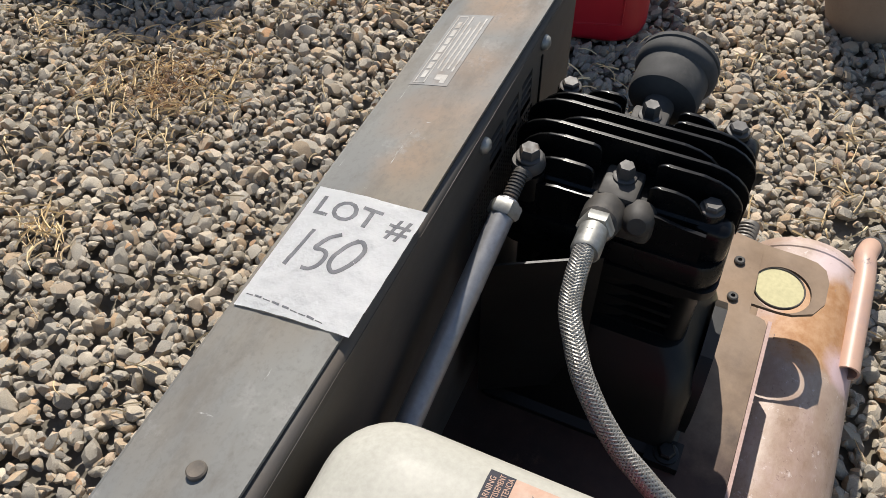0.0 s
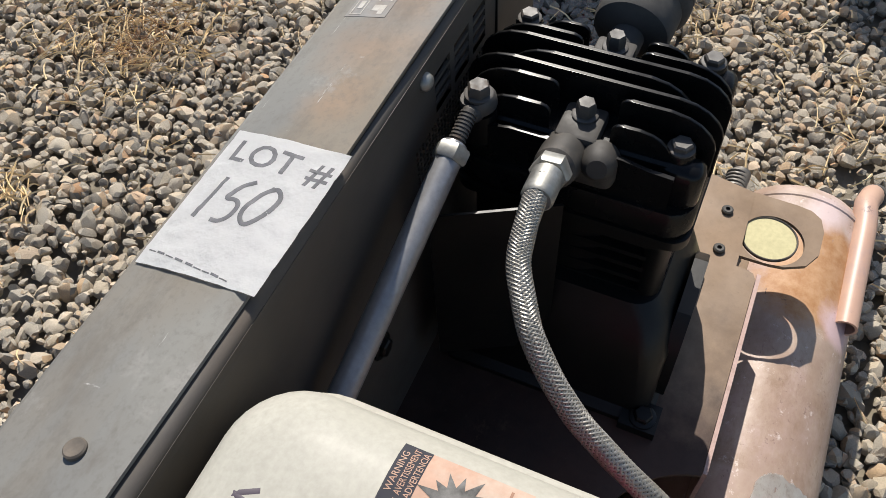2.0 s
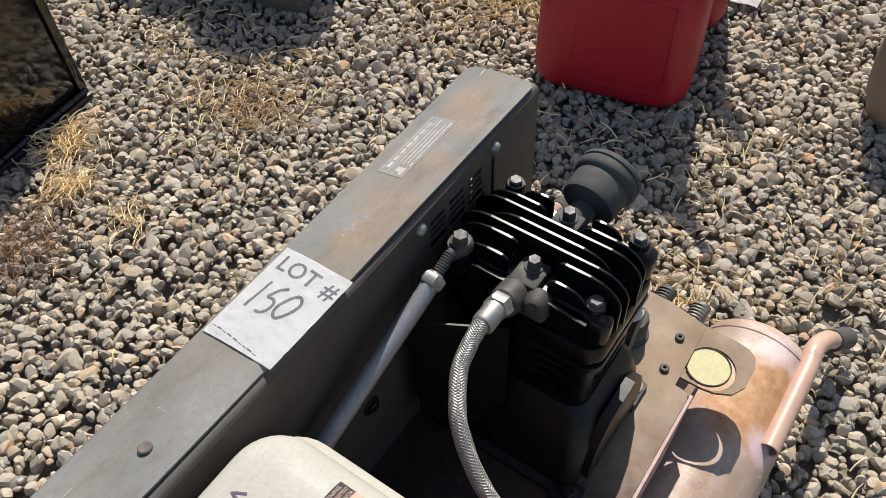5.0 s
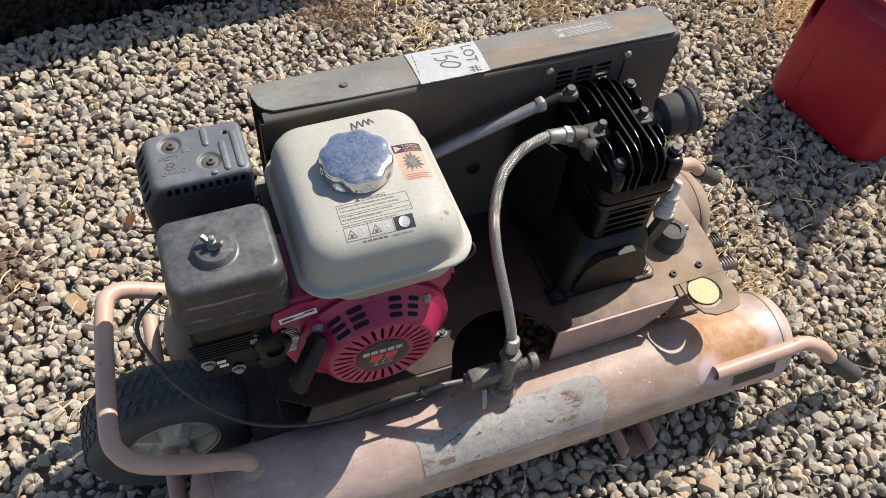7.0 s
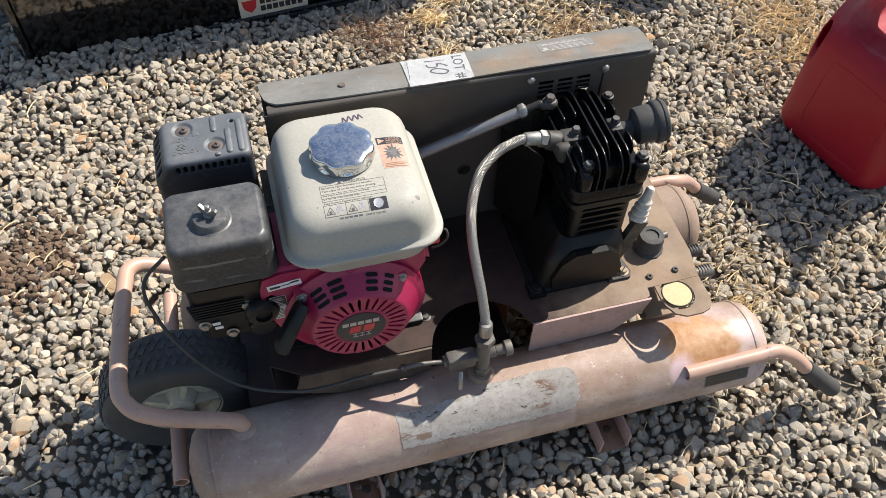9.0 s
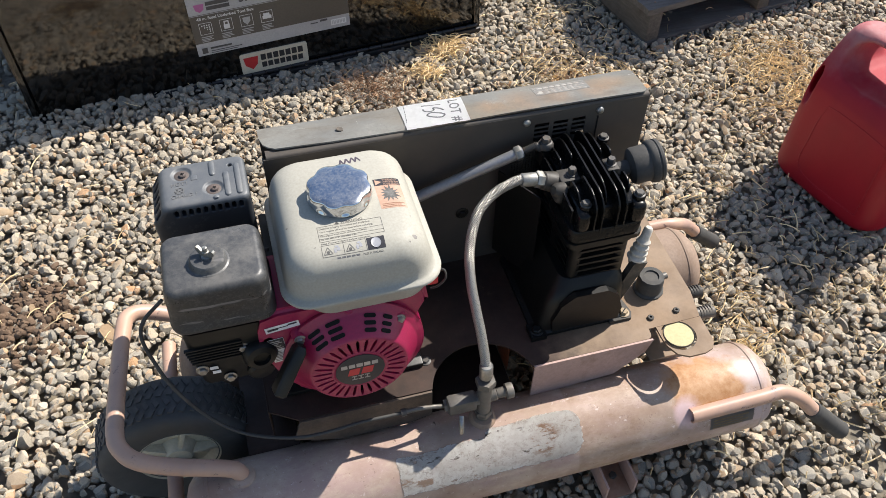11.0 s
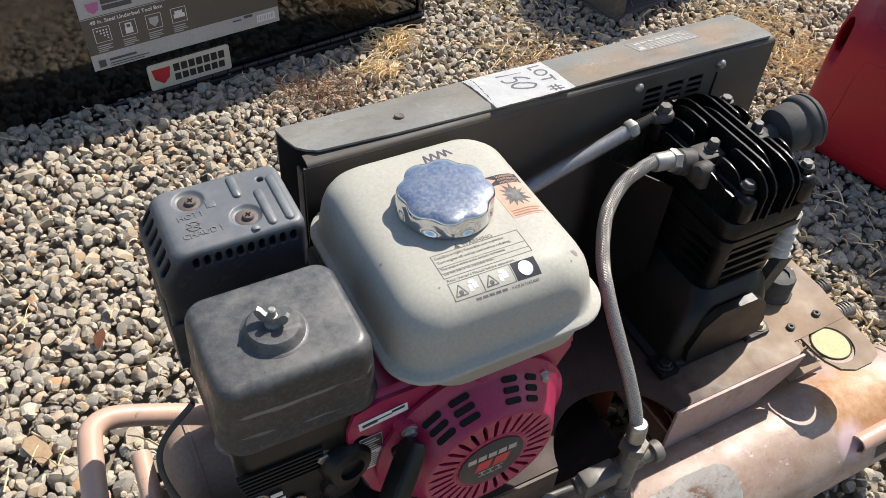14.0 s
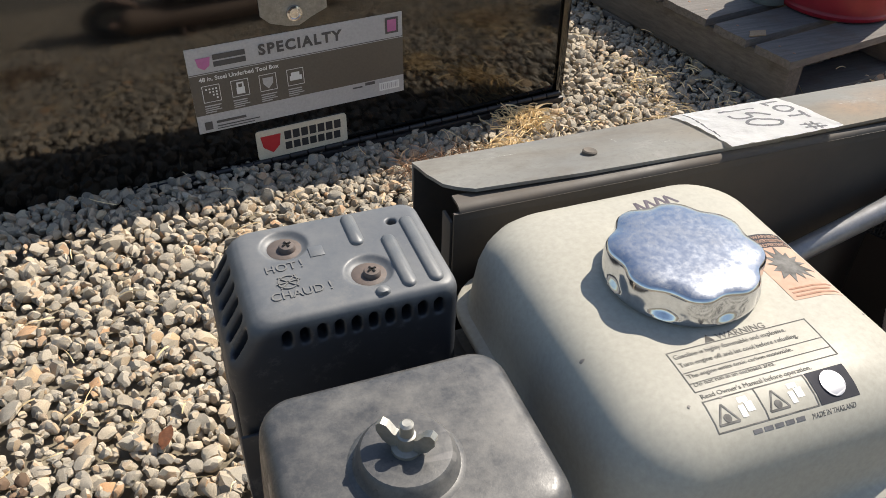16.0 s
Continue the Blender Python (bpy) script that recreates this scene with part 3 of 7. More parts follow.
def part(name, bm, mat, parent=None, label="", angle=38):
    """Links a bmesh, or a mesh, as one object under a thing or a part."""
    me = bm if isinstance(bm, bpy.types.Mesh) else mesh_of(name, bm, mat, angle)
    ob = new(name, me)
    if parent:
        ob.parent = parent
        if parent.type == "EMPTY":
            ob.matrix_parent_inverse = parent.matrix_basis.inverted()
    return tagged(ob, label)


def carve(ob, cutters, voxel=0.0, smooth=0):
    """Cuts shapes out of a mesh object; voxel rounds the result like a moulding."""
    temps = []
    for bm in cutters:
        bmesh.ops.recalc_face_normals(bm, faces=bm.faces)
        me = bpy.data.meshes.new("cutter")
        bm.to_mesh(me)
        bm.free()
        t = bpy.data.objects.new("cutter", me)
        scene.collection.objects.link(t)
        temps.append(t)
        mod = ob.modifiers.new("cut", "BOOLEAN")
        mod.operation, mod.solver, mod.object = "DIFFERENCE", "EXACT", t
    if voxel:
        mod = ob.modifiers.new("round", "REMESH")
        mod.mode, mod.voxel_size = "VOXEL", voxel
    if smooth:
        mod = ob.modifiers.new("soften", "SMOOTH")
        mod.factor, mod.iterations = 0.5, smooth
    bpy.context.view_layer.update()
    me = bpy.data.meshes.new_from_object(ob.evaluated_get(bpy.context.evaluated_depsgraph_get()))
    ob.modifiers.clear()
    old, mats = ob.data, list(ob.data.materials)
    me.materials.clear()
    for mat in mats:
        me.materials.append(mat)
    me.polygons.foreach_set("material_index", [0] * len(me.polygons))
    me.polygons.foreach_set("use_smooth", [True] * len(me.polygons))
    me.set_sharp_from_angle(angle=radians(75 if voxel else 38))
    ob.data = me
    bpy.data.meshes.remove(old)
    for t in temps:
        mesh = t.data
        bpy.data.objects.remove(t)
        bpy.data.meshes.remove(mesh)


def drape(obs, target, base, most=0.004, thin=1.0):
    """Lays thin prints on a curved sheet: each point keeps its height over the level of base."""
    src = bm_new()
    src.from_mesh(target.data)
    tree = BVHTree.FromBMesh(src)
    src.free()
    for ob in obs:
        bm = bm_new()
        bm.from_mesh(ob.data)
        for _ in range(5):
            long = [e for e in bm.edges if e.calc_length() > most]
            if not long:
                break
            bmesh.ops.subdivide_edges(bm, edges=long, cuts=1, use_grid_fill=True)
        bmesh.ops.triangulate(bm, faces=[f for f in bm.faces if len(f.verts) > 4])
        for v in bm.verts:
            got = tree.ray_cast(Vector((v.co.x, v.co.y, base + 0.05)), Vector((0, 0, -1)))
            if got[0] is not None:
                v.co.z = got[0].z + (v.co.z - base) * thin
        bm.to_mesh(ob.data)
        bm.free()


def thing(name, at, label, category, group="", kind=""):
    ob = new(name)
    ob.empty_display_size = 0.05
    ob.matrix_basis = Matrix.Translation(at)
    return tagged(ob, label, category, group, kind)


def box(lo, hi, bevel=0.0, seg=2, m=None):
    return add_box(bm_new(), lo, hi, bevel, seg, m)


def cyl(p0, p1, r, r1=None, n=20, bevel=0.0):
    return add_cyl(bm_new(), p0, p1, r, r1, n, bevel)


def tube(points, r, n=14, steps=6, hollow=0.0):
    return add_tube(bm_new(), points, r, n, steps, hollow)


def lathe(profile, origin, axis, n=28, **k):
    return add_lathe(bm_new(), profile, origin, axis, n, **k)


def prism(poly, put, d0, d1):
    return add_prism(bm_new(), poly, put, d0, d1)


def hexbolt(at, axis, r, h, washer=0.0, flange=0.35):
    """A hexagon bolt head on a washer, with a domed top."""
    bm = bm_new()
    at, ax = Vector(at), Vector(axis).normalized()
    if washer:
        add_lathe(bm, [(washer, 0), (washer, r * 0.18), (washer * 0.92, r * 0.25)], at, ax, 18)
    add_lathe(bm, [(r, 0), (r, h * 0.8), (r * 0.82, h)], at, ax, 6)
    return bm


def flat(corners, lift=0.0, thick=0.0006):
    """A thin slab on four or more corners, raised along its normal."""
    c = [Vector(p) for p in corners]
    n = (c[1] - c[0]).cross(c[2] - c[1]).normalized()
    bm = bm_new()
    add_rings(bm, [[p + n * lift for p in c], [p + n * (lift + thick) for p in c]])
    return bm


def lettering(words, size, m, mat, parent, name="lettering", align="LEFT", bold=0.0, space=1.0, thick=0.0002, wide=1.0):
    """Words as a mesh on the plane of m (x along the line, y up the letters)."""
    cu = bpy.data.curves.new(name, "FONT")
    cu.body, cu.size, cu.align_x, cu.extrude, cu.offset, cu.space_character, cu.resolution_u = words, size, align, thick, bold, space, 3
    ob = bpy.data.objects.new(name, cu)
    scene.collection.objects.link(ob)
    me = bpy.data.meshes.new_from_object(ob.evaluated_get(bpy.context.evaluated_depsgraph_get()))
    bpy.data.objects.remove(ob)
    bpy.data.curves.remove(cu)
    me.transform(m @ Matrix.Diagonal((wide, 1, 1, 1)))
    me.materials.clear()
    me.materials.append(mat)
    return part(name, me, mat, parent)


def plane_at(origin, along, up):
    """A matrix whose x runs along, y up, z out of a surface."""
    x = Vector(along).normalized()
    z = x.cross(Vector(up)).normalized()
    y = z.cross(x)
    m = Matrix((x, y, z)).transposed().to_4x4()
    m.translation = origin
    return m


def bars(rows, m, mat, parent, name="printed_bar", thick=0.0003):
    """Unreadable print as plain bars: rows of x0, y0, width, height on the plane of m; a frame's strips are one part."""
    made = []
    for some in ([rows] if "frame" in name else [[row] for row in rows]):
        bm = bm_new()
        for x, y, w, h in some:
            add_box(bm, (x, y, 0), (x + w, y + h, thick))
        bmesh.ops.transform(bm, matrix=m, verts=bm.verts)
        made.append(part(name, bm, mat, parent))
    return made


# ---- ground ----
TB0, TB1 = Vector((-0.93, 0.957, -0.022)), Vector((0.285, 1.07, -0.022))   # foot of the tool box's front
TBU = (TB1 - TB0).normalized()
TBN = Vector((TBU.y, -TBU.x, 0))                                           # out of its front


def ground_height(x, y):
    h = 0.006 * noise.noise((x * 2.1, y * 2.1, 0.3)) + 0.004 * noise.noise((x * 6, y * 6, 4.0))
    s = (Vector((x, y, 0)) - TB0).dot(TBU)
    d = (Vector((x, y, 0)) - TB0).dot(TBN)
    if -0.2 < d < 0.4:                                                     # stones heaped against the tool box
        h += 0.007 * math.exp(-((d - 0.07) / 0.10) ** 2) * max(0, min(1, (0.62 - s) / 0.4)) - 0.012 * max(0, min(1, (s - 0.4) / 0.2)) * max(0, min(1, (0.16 - d) / 0.12)) * max(0, min(1, (1.35 - s) / 0.12))
    return h


def build_ground():
    bm = bm_new()
    bmesh.ops.create_grid(bm, x_segments=8, y_segments=8, size=60)
    for v in bm.verts:
        v.co.z = -0.022
    tagged(part("ground", bm, M["earth"]), "grey gravel yard reaching to the horizon", "ground", kind="structure")


def scatter(name, places, shapes, faces, mat, rng, label, category):
    """Many stones joined into one mesh. places: x, y, z, radius."""
    k, nv, nf = len(places), len(shapes[0]), len(faces)
    q = rng.normal(size=(k, 4)) * np.array([1.0, 0.42, 0.42, 1.0])
    q /= np.linalg.norm(q, axis=1)[:, None]
    w, x, y, z = q.T
    rot = np.stack([1 - 2 * (y * y + z * z), 2 * (x * y - z * w), 2 * (x * z + y * w), 2 * (x * y + z * w), 1 - 2 * (x * x + z * z), 2 * (y * z - x * w),
                    2 * (x * z - y * w), 2 * (y * z + x * w), 1 - 2 * (x * x + y * y)], 1).reshape(k, 3, 3)
    size = places[:, 3:4] * np.stack([rng.uniform(0.95, 1.32, k), rng.uniform(0.82, 1.10, k), rng.uniform(0.58, 0.88, k)], 1)
    base = np.array(shapes)[rng.integers(0, len(shapes), k)] * size[:, None, :]
    co = np.einsum("kij,knj->kni", rot, base) + places[:, None, :3]
    idx = (faces[None] + (np.arange(k) * nv)[:, None, None]).reshape(-1)
    me = bpy.data.meshes.new(name)
    me.vertices.add(k * nv)
    me.vertices.foreach_set("co", co.reshape(-1))
    me.loops.add(k * nf * 3)
    me.loops.foreach_set("vertex_index", idx.astype(np.int32))
    me.polygons.add(k * nf)
    me.polygons.foreach_set("loop_start", (np.arange(k * nf) * 3).astype(np.int32))
    me.update(calc_edges=True)
    me.validate()
    me.polygons.foreach_set("use_smooth", np.ones(k * nf, dtype=bool))
    me.set_sharp_from_angle(angle=radians(24))
    me.materials.append(mat)
    return tagged(new(name, me), label, category, kind="stuff")


def near_ground(xy):
    """Where the close, fine gravel lies; its border wanders."""
    x, y = (xy + 0.07 * np.sin(xy[:, ::-1] * 9.0) + 0.03 * np.sin(xy[:, ::-1] * 31.0)).T
    far = (x < 0.25) & (y > 1.12) | (x > 0.6) & (y < -0.44) | (x > 0.88) & (y > 1.17) | (x > 1.47) & (y < -0.22)
    return ~far & (x > -1.05) & (x < 1.88) & (y > -0.66) & (y < 2.05)


def build_gravel():
    rng = np.random.default_rng(7)
    step = 0.0147
    gx, gy = np.meshgrid(np.arange(-1.12, 1.95, step), np.arange(-0.72, 2.12, step))
    xy = np.stack([gx.ravel(), gy.ravel()], 1) + rng.uniform(-0.5, 0.5, (gx.size, 2)) * step * 1.1
    xy = xy[near_ground(xy)]
    r = np.clip(rng.lognormal(math.log(0.0083), 0.34, len(xy)), 0.0052, 0.0185)
    z = np.array([ground_height(x, y) for x, y in xy]) + rng.uniform(-0.0075, 0.0005, len(xy)) - 0.25 * (r - 0.01)
    scatter("gravel", np.column_stack([xy, z, r]), *stone_shapes(26, 2), M["stone"], rng, "grey and tan crushed stone gravel", "gravel")


def stone_shapes(count, fine=1):
    """Angular pebbles: a ball cut back by random planes."""
    bm = bm_new()
    bmesh.ops.create_icosphere(bm, subdivisions=fine, radius=1)
    f1 = np.array([[v.index for v in f.verts] for f in bm.faces])
    d1 = np.array([v.co[:] for v in bm.verts])
    bm.free()
    rng = np.random.default_rng(3)
    d1 = d1 / np.linalg.norm(d1, axis=1)[:, None]
    out = []
    for _ in range(count):
        d = d1 + rng.normal(scale=0.09 if fine == 1 else 0.02, size=d1.shape)
        d /= np.linalg.norm(d, axis=1)[:, None]
        n = rng.normal(size=(15, 3))
        n /= np.linalg.norm(n, axis=1)[:, None]
        h = rng.uniform(0.66, 0.98, 15)
        r = np.minimum((h / np.maximum(d @ n.T, 1e-3)).min(1), 1.15)
        out.append(d * r[:, None])
    return out, f1


def blades(name, rng, spots, mat, length, width, label, flatness=0.25):
    """Dry stalks lying over the stones: thin bent strips with three sides."""
    verts, faces = [], []
    for x, y, spread, count in spots:
        for _ in range(count):
            px, py = x + rng.normal() * spread, y + rng.normal() * spread
            a, ln = rng.uniform(0, 2 * math.pi), rng.uniform(*length)
            z0 = ground_height(px, py) + rng.uniform(0.006, 0.016)
            rise, bend = rng.normal() * flatness, rng.normal() * 0.28
            w = rng.uniform(*width)
            b = len(verts)
            for i in range(4):
                t = i / 3
                aa = a + bend * t
                cx, cy = px + ln * t * math.cos(aa), py + ln * t * math.sin(aa)
                cz = z0 + abs(rise) * ln * t + 0.004 * math.sin(3 * t)
                sx, sy = -math.sin(aa) * w * (1 - 0.6 * t), math.cos(aa) * w * (1 - 0.6 * t)
                verts += [(cx - sx, cy - sy, cz), (cx + sx, cy + sy, cz), (cx, cy, cz + w * 1.3)]
            for i in range(3):
                o = b + 3 * i
                for p, q in ((0, 1), (1, 2), (2, 0)):
                    faces.append((o + p, o + q, o + q + 3, o + p + 3))
    me = bpy.data.meshes.new(name)
    me.from_pydata(verts, [], faces)
    me.materials.append(mat)
    return tagged(new(name, me), label, "straw", kind="stuff")


build_ground()
build_gravel()
rough_rng = np.random.default_rng(17)
gx, gy = np.meshgrid(np.arange(-3.6, 4.0, 0.027), np.arange(-4.0, 4.2, 0.027))
rough = np.stack([gx.ravel(), gy.ravel()], 1) + rough_rng.uniform(-0.013, 0.013, (gx.size, 2))
apart = np.maximum(np.linalg.norm(rough - np.array([0.2, -0.4]), axis=1) - 1.9, 0)
rough = rough[~near_ground(rough) & (rough_rng.random(len(rough)) < np.exp(-(apart / 0.75) ** 2))]
scatter("coarse_gravel", np.column_stack([rough, rough_rng.uniform(-0.014, -0.005, len(rough)), rough_rng.uniform(0.010, 0.017, len(rough))]), *stone_shapes(12), M["stone"], rough_rng, "grey and tan crushed stone gravel further off", "gravel")
mulch_rng = np.random.default_rng(29)
mulch_xy = np.array([-0.905, 0.30]) + mulch_rng.normal(size=(420, 2)) * np.array([0.05, 0.052])
mulch = np.column_stack([mulch_xy, mulch_rng.uniform(-0.001, 0.007, 420), mulch_rng.uniform(0.004, 0.010, 420)])
scatter("bark_mulch", mulch, *stone_shapes(12, 2), M["mulch"], mulch_rng, "dark brown rotted bark bits among the stones", "bark mulch")
straw_rng = np.random.default_rng(11)
blades("dry_straw", straw_rng, [(0.453, 0.75, 0.07, 130), (0.364, 0.72, 0.05, 50), (0.52, 0.80, 0.10, 80), (0.386, 0.83, 0.06, 50), (0.083, 0.88, 0.025, 140), (0.16, 1.0, 0.03, 200), (0.50, 1.03, 0.06, 60), (0.98, 0.60, 0.11, 420),
                                (1.04, 0.51, 0.07, 170), (1.02, 0.70, 0.07, 200), (0.487, -0.07, 0.06, 60), (0.70, -0.10, 0.03, 15), (0.55, 0.01, 0.07, 30), (0.47, -0.16, 0.025, 45), (0.74, 0.02, 0.03, 12), (0.82, -0.11, 0.06, 50), (0.74, -0.37, 0.10, 80), (0.62, 0.23, 0.12, 60),
                                (0.4, 0.4, 0.6, 420), (-0.75, 0.25, 0.16, 45), (-0.75, 0.7, 0.25, 30), (0.5, -0.35, 0.15, 60), (0.09, 0.72, 0.02, 40)], M["straw"], (0.012, 0.050), (0.0009, 0.0020), "dry yellow straw lying on the gravel", 0.15)
blades("withered_weed", straw_rng, [(-0.05, 0.83, 0.045, 330), (0.44, 0.745, 0.040, 150), (-0.12, 0.86, 0.03, 110)], M["weed"], (0.012, 0.045), (0.0004, 0.0009), "withered brown weeds between the stones", 0.5)

# ---- air compressor ----
DECK = 0.262
machine = thing("air_compressor", (-0.1, -0.14, 0.0), "portable petrol air compressor with twin faded pink tanks standing on gravel", "air compressor")
NEAR_Y, FAR_Y, TANK_Z, TANK_R = -0.285, 0.0, 0.1165, 0.0755


def air_tank(y, x0, x1, label, paint):
    prof = [(0.004, 0), (0.03, 0.003), (0.055, 0.012), (0.069, 0.024), (TANK_R - 0.0012, 0.036), (TANK_R - 0.0012, 0.040), (TANK_R + 0.0012, 0.0405), (TANK_R + 0.0012, 0.0445), (TANK_R, 0.046)]
    ln = x1 - x0
    full = prof + [(TANK_R, ln * i / 8) for i in range(1, 8)] + [(r, ln - h) for r, h in prof[::-1]]
    return part("air_tank", lathe(full, (x0, y, TANK_Z), (1, 0, 0), 48), M[paint], machine, label)


def on_tank(y, x, deg, lift=0.0):
    """A place on a tank's side; deg is measured from straight up towards the front."""
    a = radians(deg)
    r = TANK_R + lift
    return Vector((x, y - r * math.sin(a), TANK_Z + r * math.cos(a)))


def tank_patch(x0, x1, a0, a1, lift, mat, parent, name, label="", ragged=0.0, nx=64, na=12):
    """A thin sheet that hugs the tank, with an uneven border."""
    bm = bm_new()
    rows = []
    for i in range(nx + 1):
        e0, e1 = (ragged * (0.5 + noise.noise((i * 0.35 + k, x0 * 40, 1.7)) + 0.35 * noise.noise((i * 1.1 + k, 3.1, x1 * 20))) for k in (0, 50))
        rows.append([on_tank(NEAR_Y, x0 + (x1 - x0) * i / nx, a0 + e0 + (a1 - e1 - a0 - e0) * j / na, lift) for j in range(na + 1)])
    vs = [[bm.verts.new(p) for p in row] for row in rows]
    for i in range(nx):
        for j in range(na):
            bm.faces.new((vs[i][j], vs[i + 1][j], vs[i + 1][j + 1], vs[i][j + 1]))
    got = bmesh.ops.solidify(bm, geom=bm.faces[:], thickness=0.0004)
    return part(name, bm, mat, parent, label)


near_tank = air_tank(NEAR_Y, -0.613, 0.377, "faded pink steel air tank with rust patches", "pink")
far_tank = air_tank(FAR_Y, -0.604, 0.388, "dusty pink steel air tank", "pink_dull")
tank_patch(-0.292, 0.018, 3, 64, 0.0006, M["decal"], near_tank, "decal", "worn and peeling white decal")
tank_patch(0.235, 0.315, 62, 80, 0.0006, M["grey_decal"], near_tank, "data_plate", "small dark data plate")
for i, a in enumerate((65, 69, 73, 77)):
    tank_patch(0.24, 0.305 - 0.01 * (i % 2), a, a + 2, 0.0011, M["decal_gold"], near_tank, "printed_bar", "", 0, 4, 2)


def weld_boss(x, deg, parent):
    p = on_tank(NEAR_Y if parent is near_tank else FAR_Y, x, deg)
    out = on_tank(NEAR_Y if parent is near_tank else FAR_Y, x, deg, 0.01) - p
    part("boss", lathe([(0.021, -0.006), (0.020, 0.001), (0.015, 0.004), (0.012, 0.0045)], p, out, 20), M["pink"], parent)


weld_boss(-0.517, -10, near_tank)
weld_boss(-0.517, 10, far_tank)

# hoop round the wheel
part("wheel_hoop", tube([(-0.517, -0.270, 0.19), (-0.524, -0.268, 0.207), (-0.545, -0.266, 0.219), (-0.60, -0.262, 0.243), (-0.645, -0.256, 0.268), (-0.668, -0.238, 0.279), (-0.676, -0.205, 0.283),
                         (-0.668, -0.10, 0.284), (-0.660, -0.025, 0.284), (-0.653, 0.004, 0.281), (-0.63, 0.018, 0.270), (-0.58, 0.018, 0.243), (-0.53, 0.015, 0.212), (-0.517, 0.013, 0.185)], 0.0128, 16, 5),
     M["tube"], machine, "bent peach-pink steel tube hoop")


def carry_handle(y, side):
    rail = part("carry_handle", tube([(0.198, y, 0.167), (0.24, y, 0.168), (0.33, y, 0.170), (0.365, y - side * 0.002, 0.168), (0.40, y + side * 0.006, 0.150), (0.43, y + side * 0.014, 0.118), (0.452, y + side * 0.02, 0.092)],
                                     0.0125, 16, 5, 0.8), M["tube"], machine, "pale pink steel carrying handle")
    a, b = Vector((0.436, y + side * 0.0155, 0.110)), Vector((0.512, y + side * 0.036, 0.036))
    part("grip", lathe([(0.012, -0.001), (0.0155, 0), (0.0165, 0.006), (0.0158, 0.01), (0.0162, (b - a).length * 0.9), (0.017, (b - a).length * 0.94), (0.014, (b - a).length)], a, b - a, 18), M["rubber"], rail, "black rubber grip")
    part("bracket", box((0.21, min(y, y - side * 0.02), 0.135), (0.33, max(y, y - side * 0.02), 0.160), 0.002), M["pink"], rail)


carry_handle(-0.345, -1)
carry_handle(0.062, 1)


def foot_channel(x):
    f = part("foot_channel", box((x - 0.026, -0.378, 0.0), (x + 0.026, 0.085, 0.006), 0.001), M["rust"], machine, "rusty brown steel foot channel")
    for s in (-1, 1):
        part("flange", box((x + s * 0.026 - 0.0022, -0.378, 0.004), (x + s * 0.026 + 0.0022, 0.085, 0.046), 0.001), M["flange"], f)
    part("bolt", hexbolt((x + 0.004, -0.34, 0.006), (0, 0, 1), 0.007, 0.006), M["bolt"], f)


foot_channel(0.086)
foot_channel(-0.352)

# wheel
WX, WY, WZ, WR = -0.617, -0.140, 0.1245, 0.127


def build_wheel():
    wheel = part("wheel", lathe([(0.062, -0.033), (0.078, -0.040), (0.100, -0.044), (0.114, -0.042), (0.1205, -0.036), (0.1235, -0.021), (0.1243, 0), (0.1235, 0.021), (0.1205, 0.036), (0.114, 0.042), (0.100, 0.044), (0.078, 0.040), (0.062, 0.033)],
                                (WX, WY, WZ), (0, 1, 0), 64, cap0=False, cap1=False), M["tyre"], machine, "black pneumatic tyre with worn zigzag tread")
    block = bm_new()
    add_prism(block, [(-0.0036, -0.008), (0.0036, -0.0055), (0.0036, 0.0055), (-0.0036, 0.008)], lambda u, v, d: Vector((u, v, d)), 0, 0.003)
    me = mesh_of("tread_block", block, M["tyre"])
    count = 50
    for k in range(count):
        for row in range(4):
            off = (row - 1.5) * 0.0165
            a = 2 * math.pi * (k + 0.5 * (row % 2)) / count
            rr = 0.1228 - 0.9 * off * off
            ob = part("tread_block", me, None, wheel)
            ob.matrix_basis = Matrix.Translation((WX, WY, WZ)) @ Matrix.Rotation(a, 4, "Y") @ Matrix.Translation((0, off, rr)) @ Matrix.Rotation(0.5 if row % 2 else -0.5, 4, "Z")
    hub = part("hub", lathe([(0.012, -0.036), (0.020, -0.036), (0.024, -0.030), (0.030, -0.016), (0.052, -0.020), (0.060, -0.030), (0.066, -0.036), (0.068, -0.032), (0.064, -0.02), (0.064, 0.02), (0.068, 0.032), (0.060, 0.030), (0.030, 0.016), (0.012, 0.036)],
                            (WX, WY, WZ), (0, 1, 0), 40), M["hub"], wheel, "cream plastic wheel hub")
    for k in range(5):
        a = 2 * math.pi * k / 5 + 0.3
        m = Matrix.Translation((WX, WY, WZ)) @ Matrix.Rotation(a, 4, "Y")
        part("spoke", box((-0.004, -0.033, 0.018), (0.004, 0.0, 0.062), 0.0015, 2, m), M["hub"], wheel)
    part("axle_tube", tube([(WX - 0.012, -0.300, 0.115), (WX - 0.008, -0.1, 0.117), (WX - 0.004, 0.06, 0.119)], 0.0125, 16, 2, 0.78), M["tube"], machine, "mauve painted steel axle tube")


build_wheel()


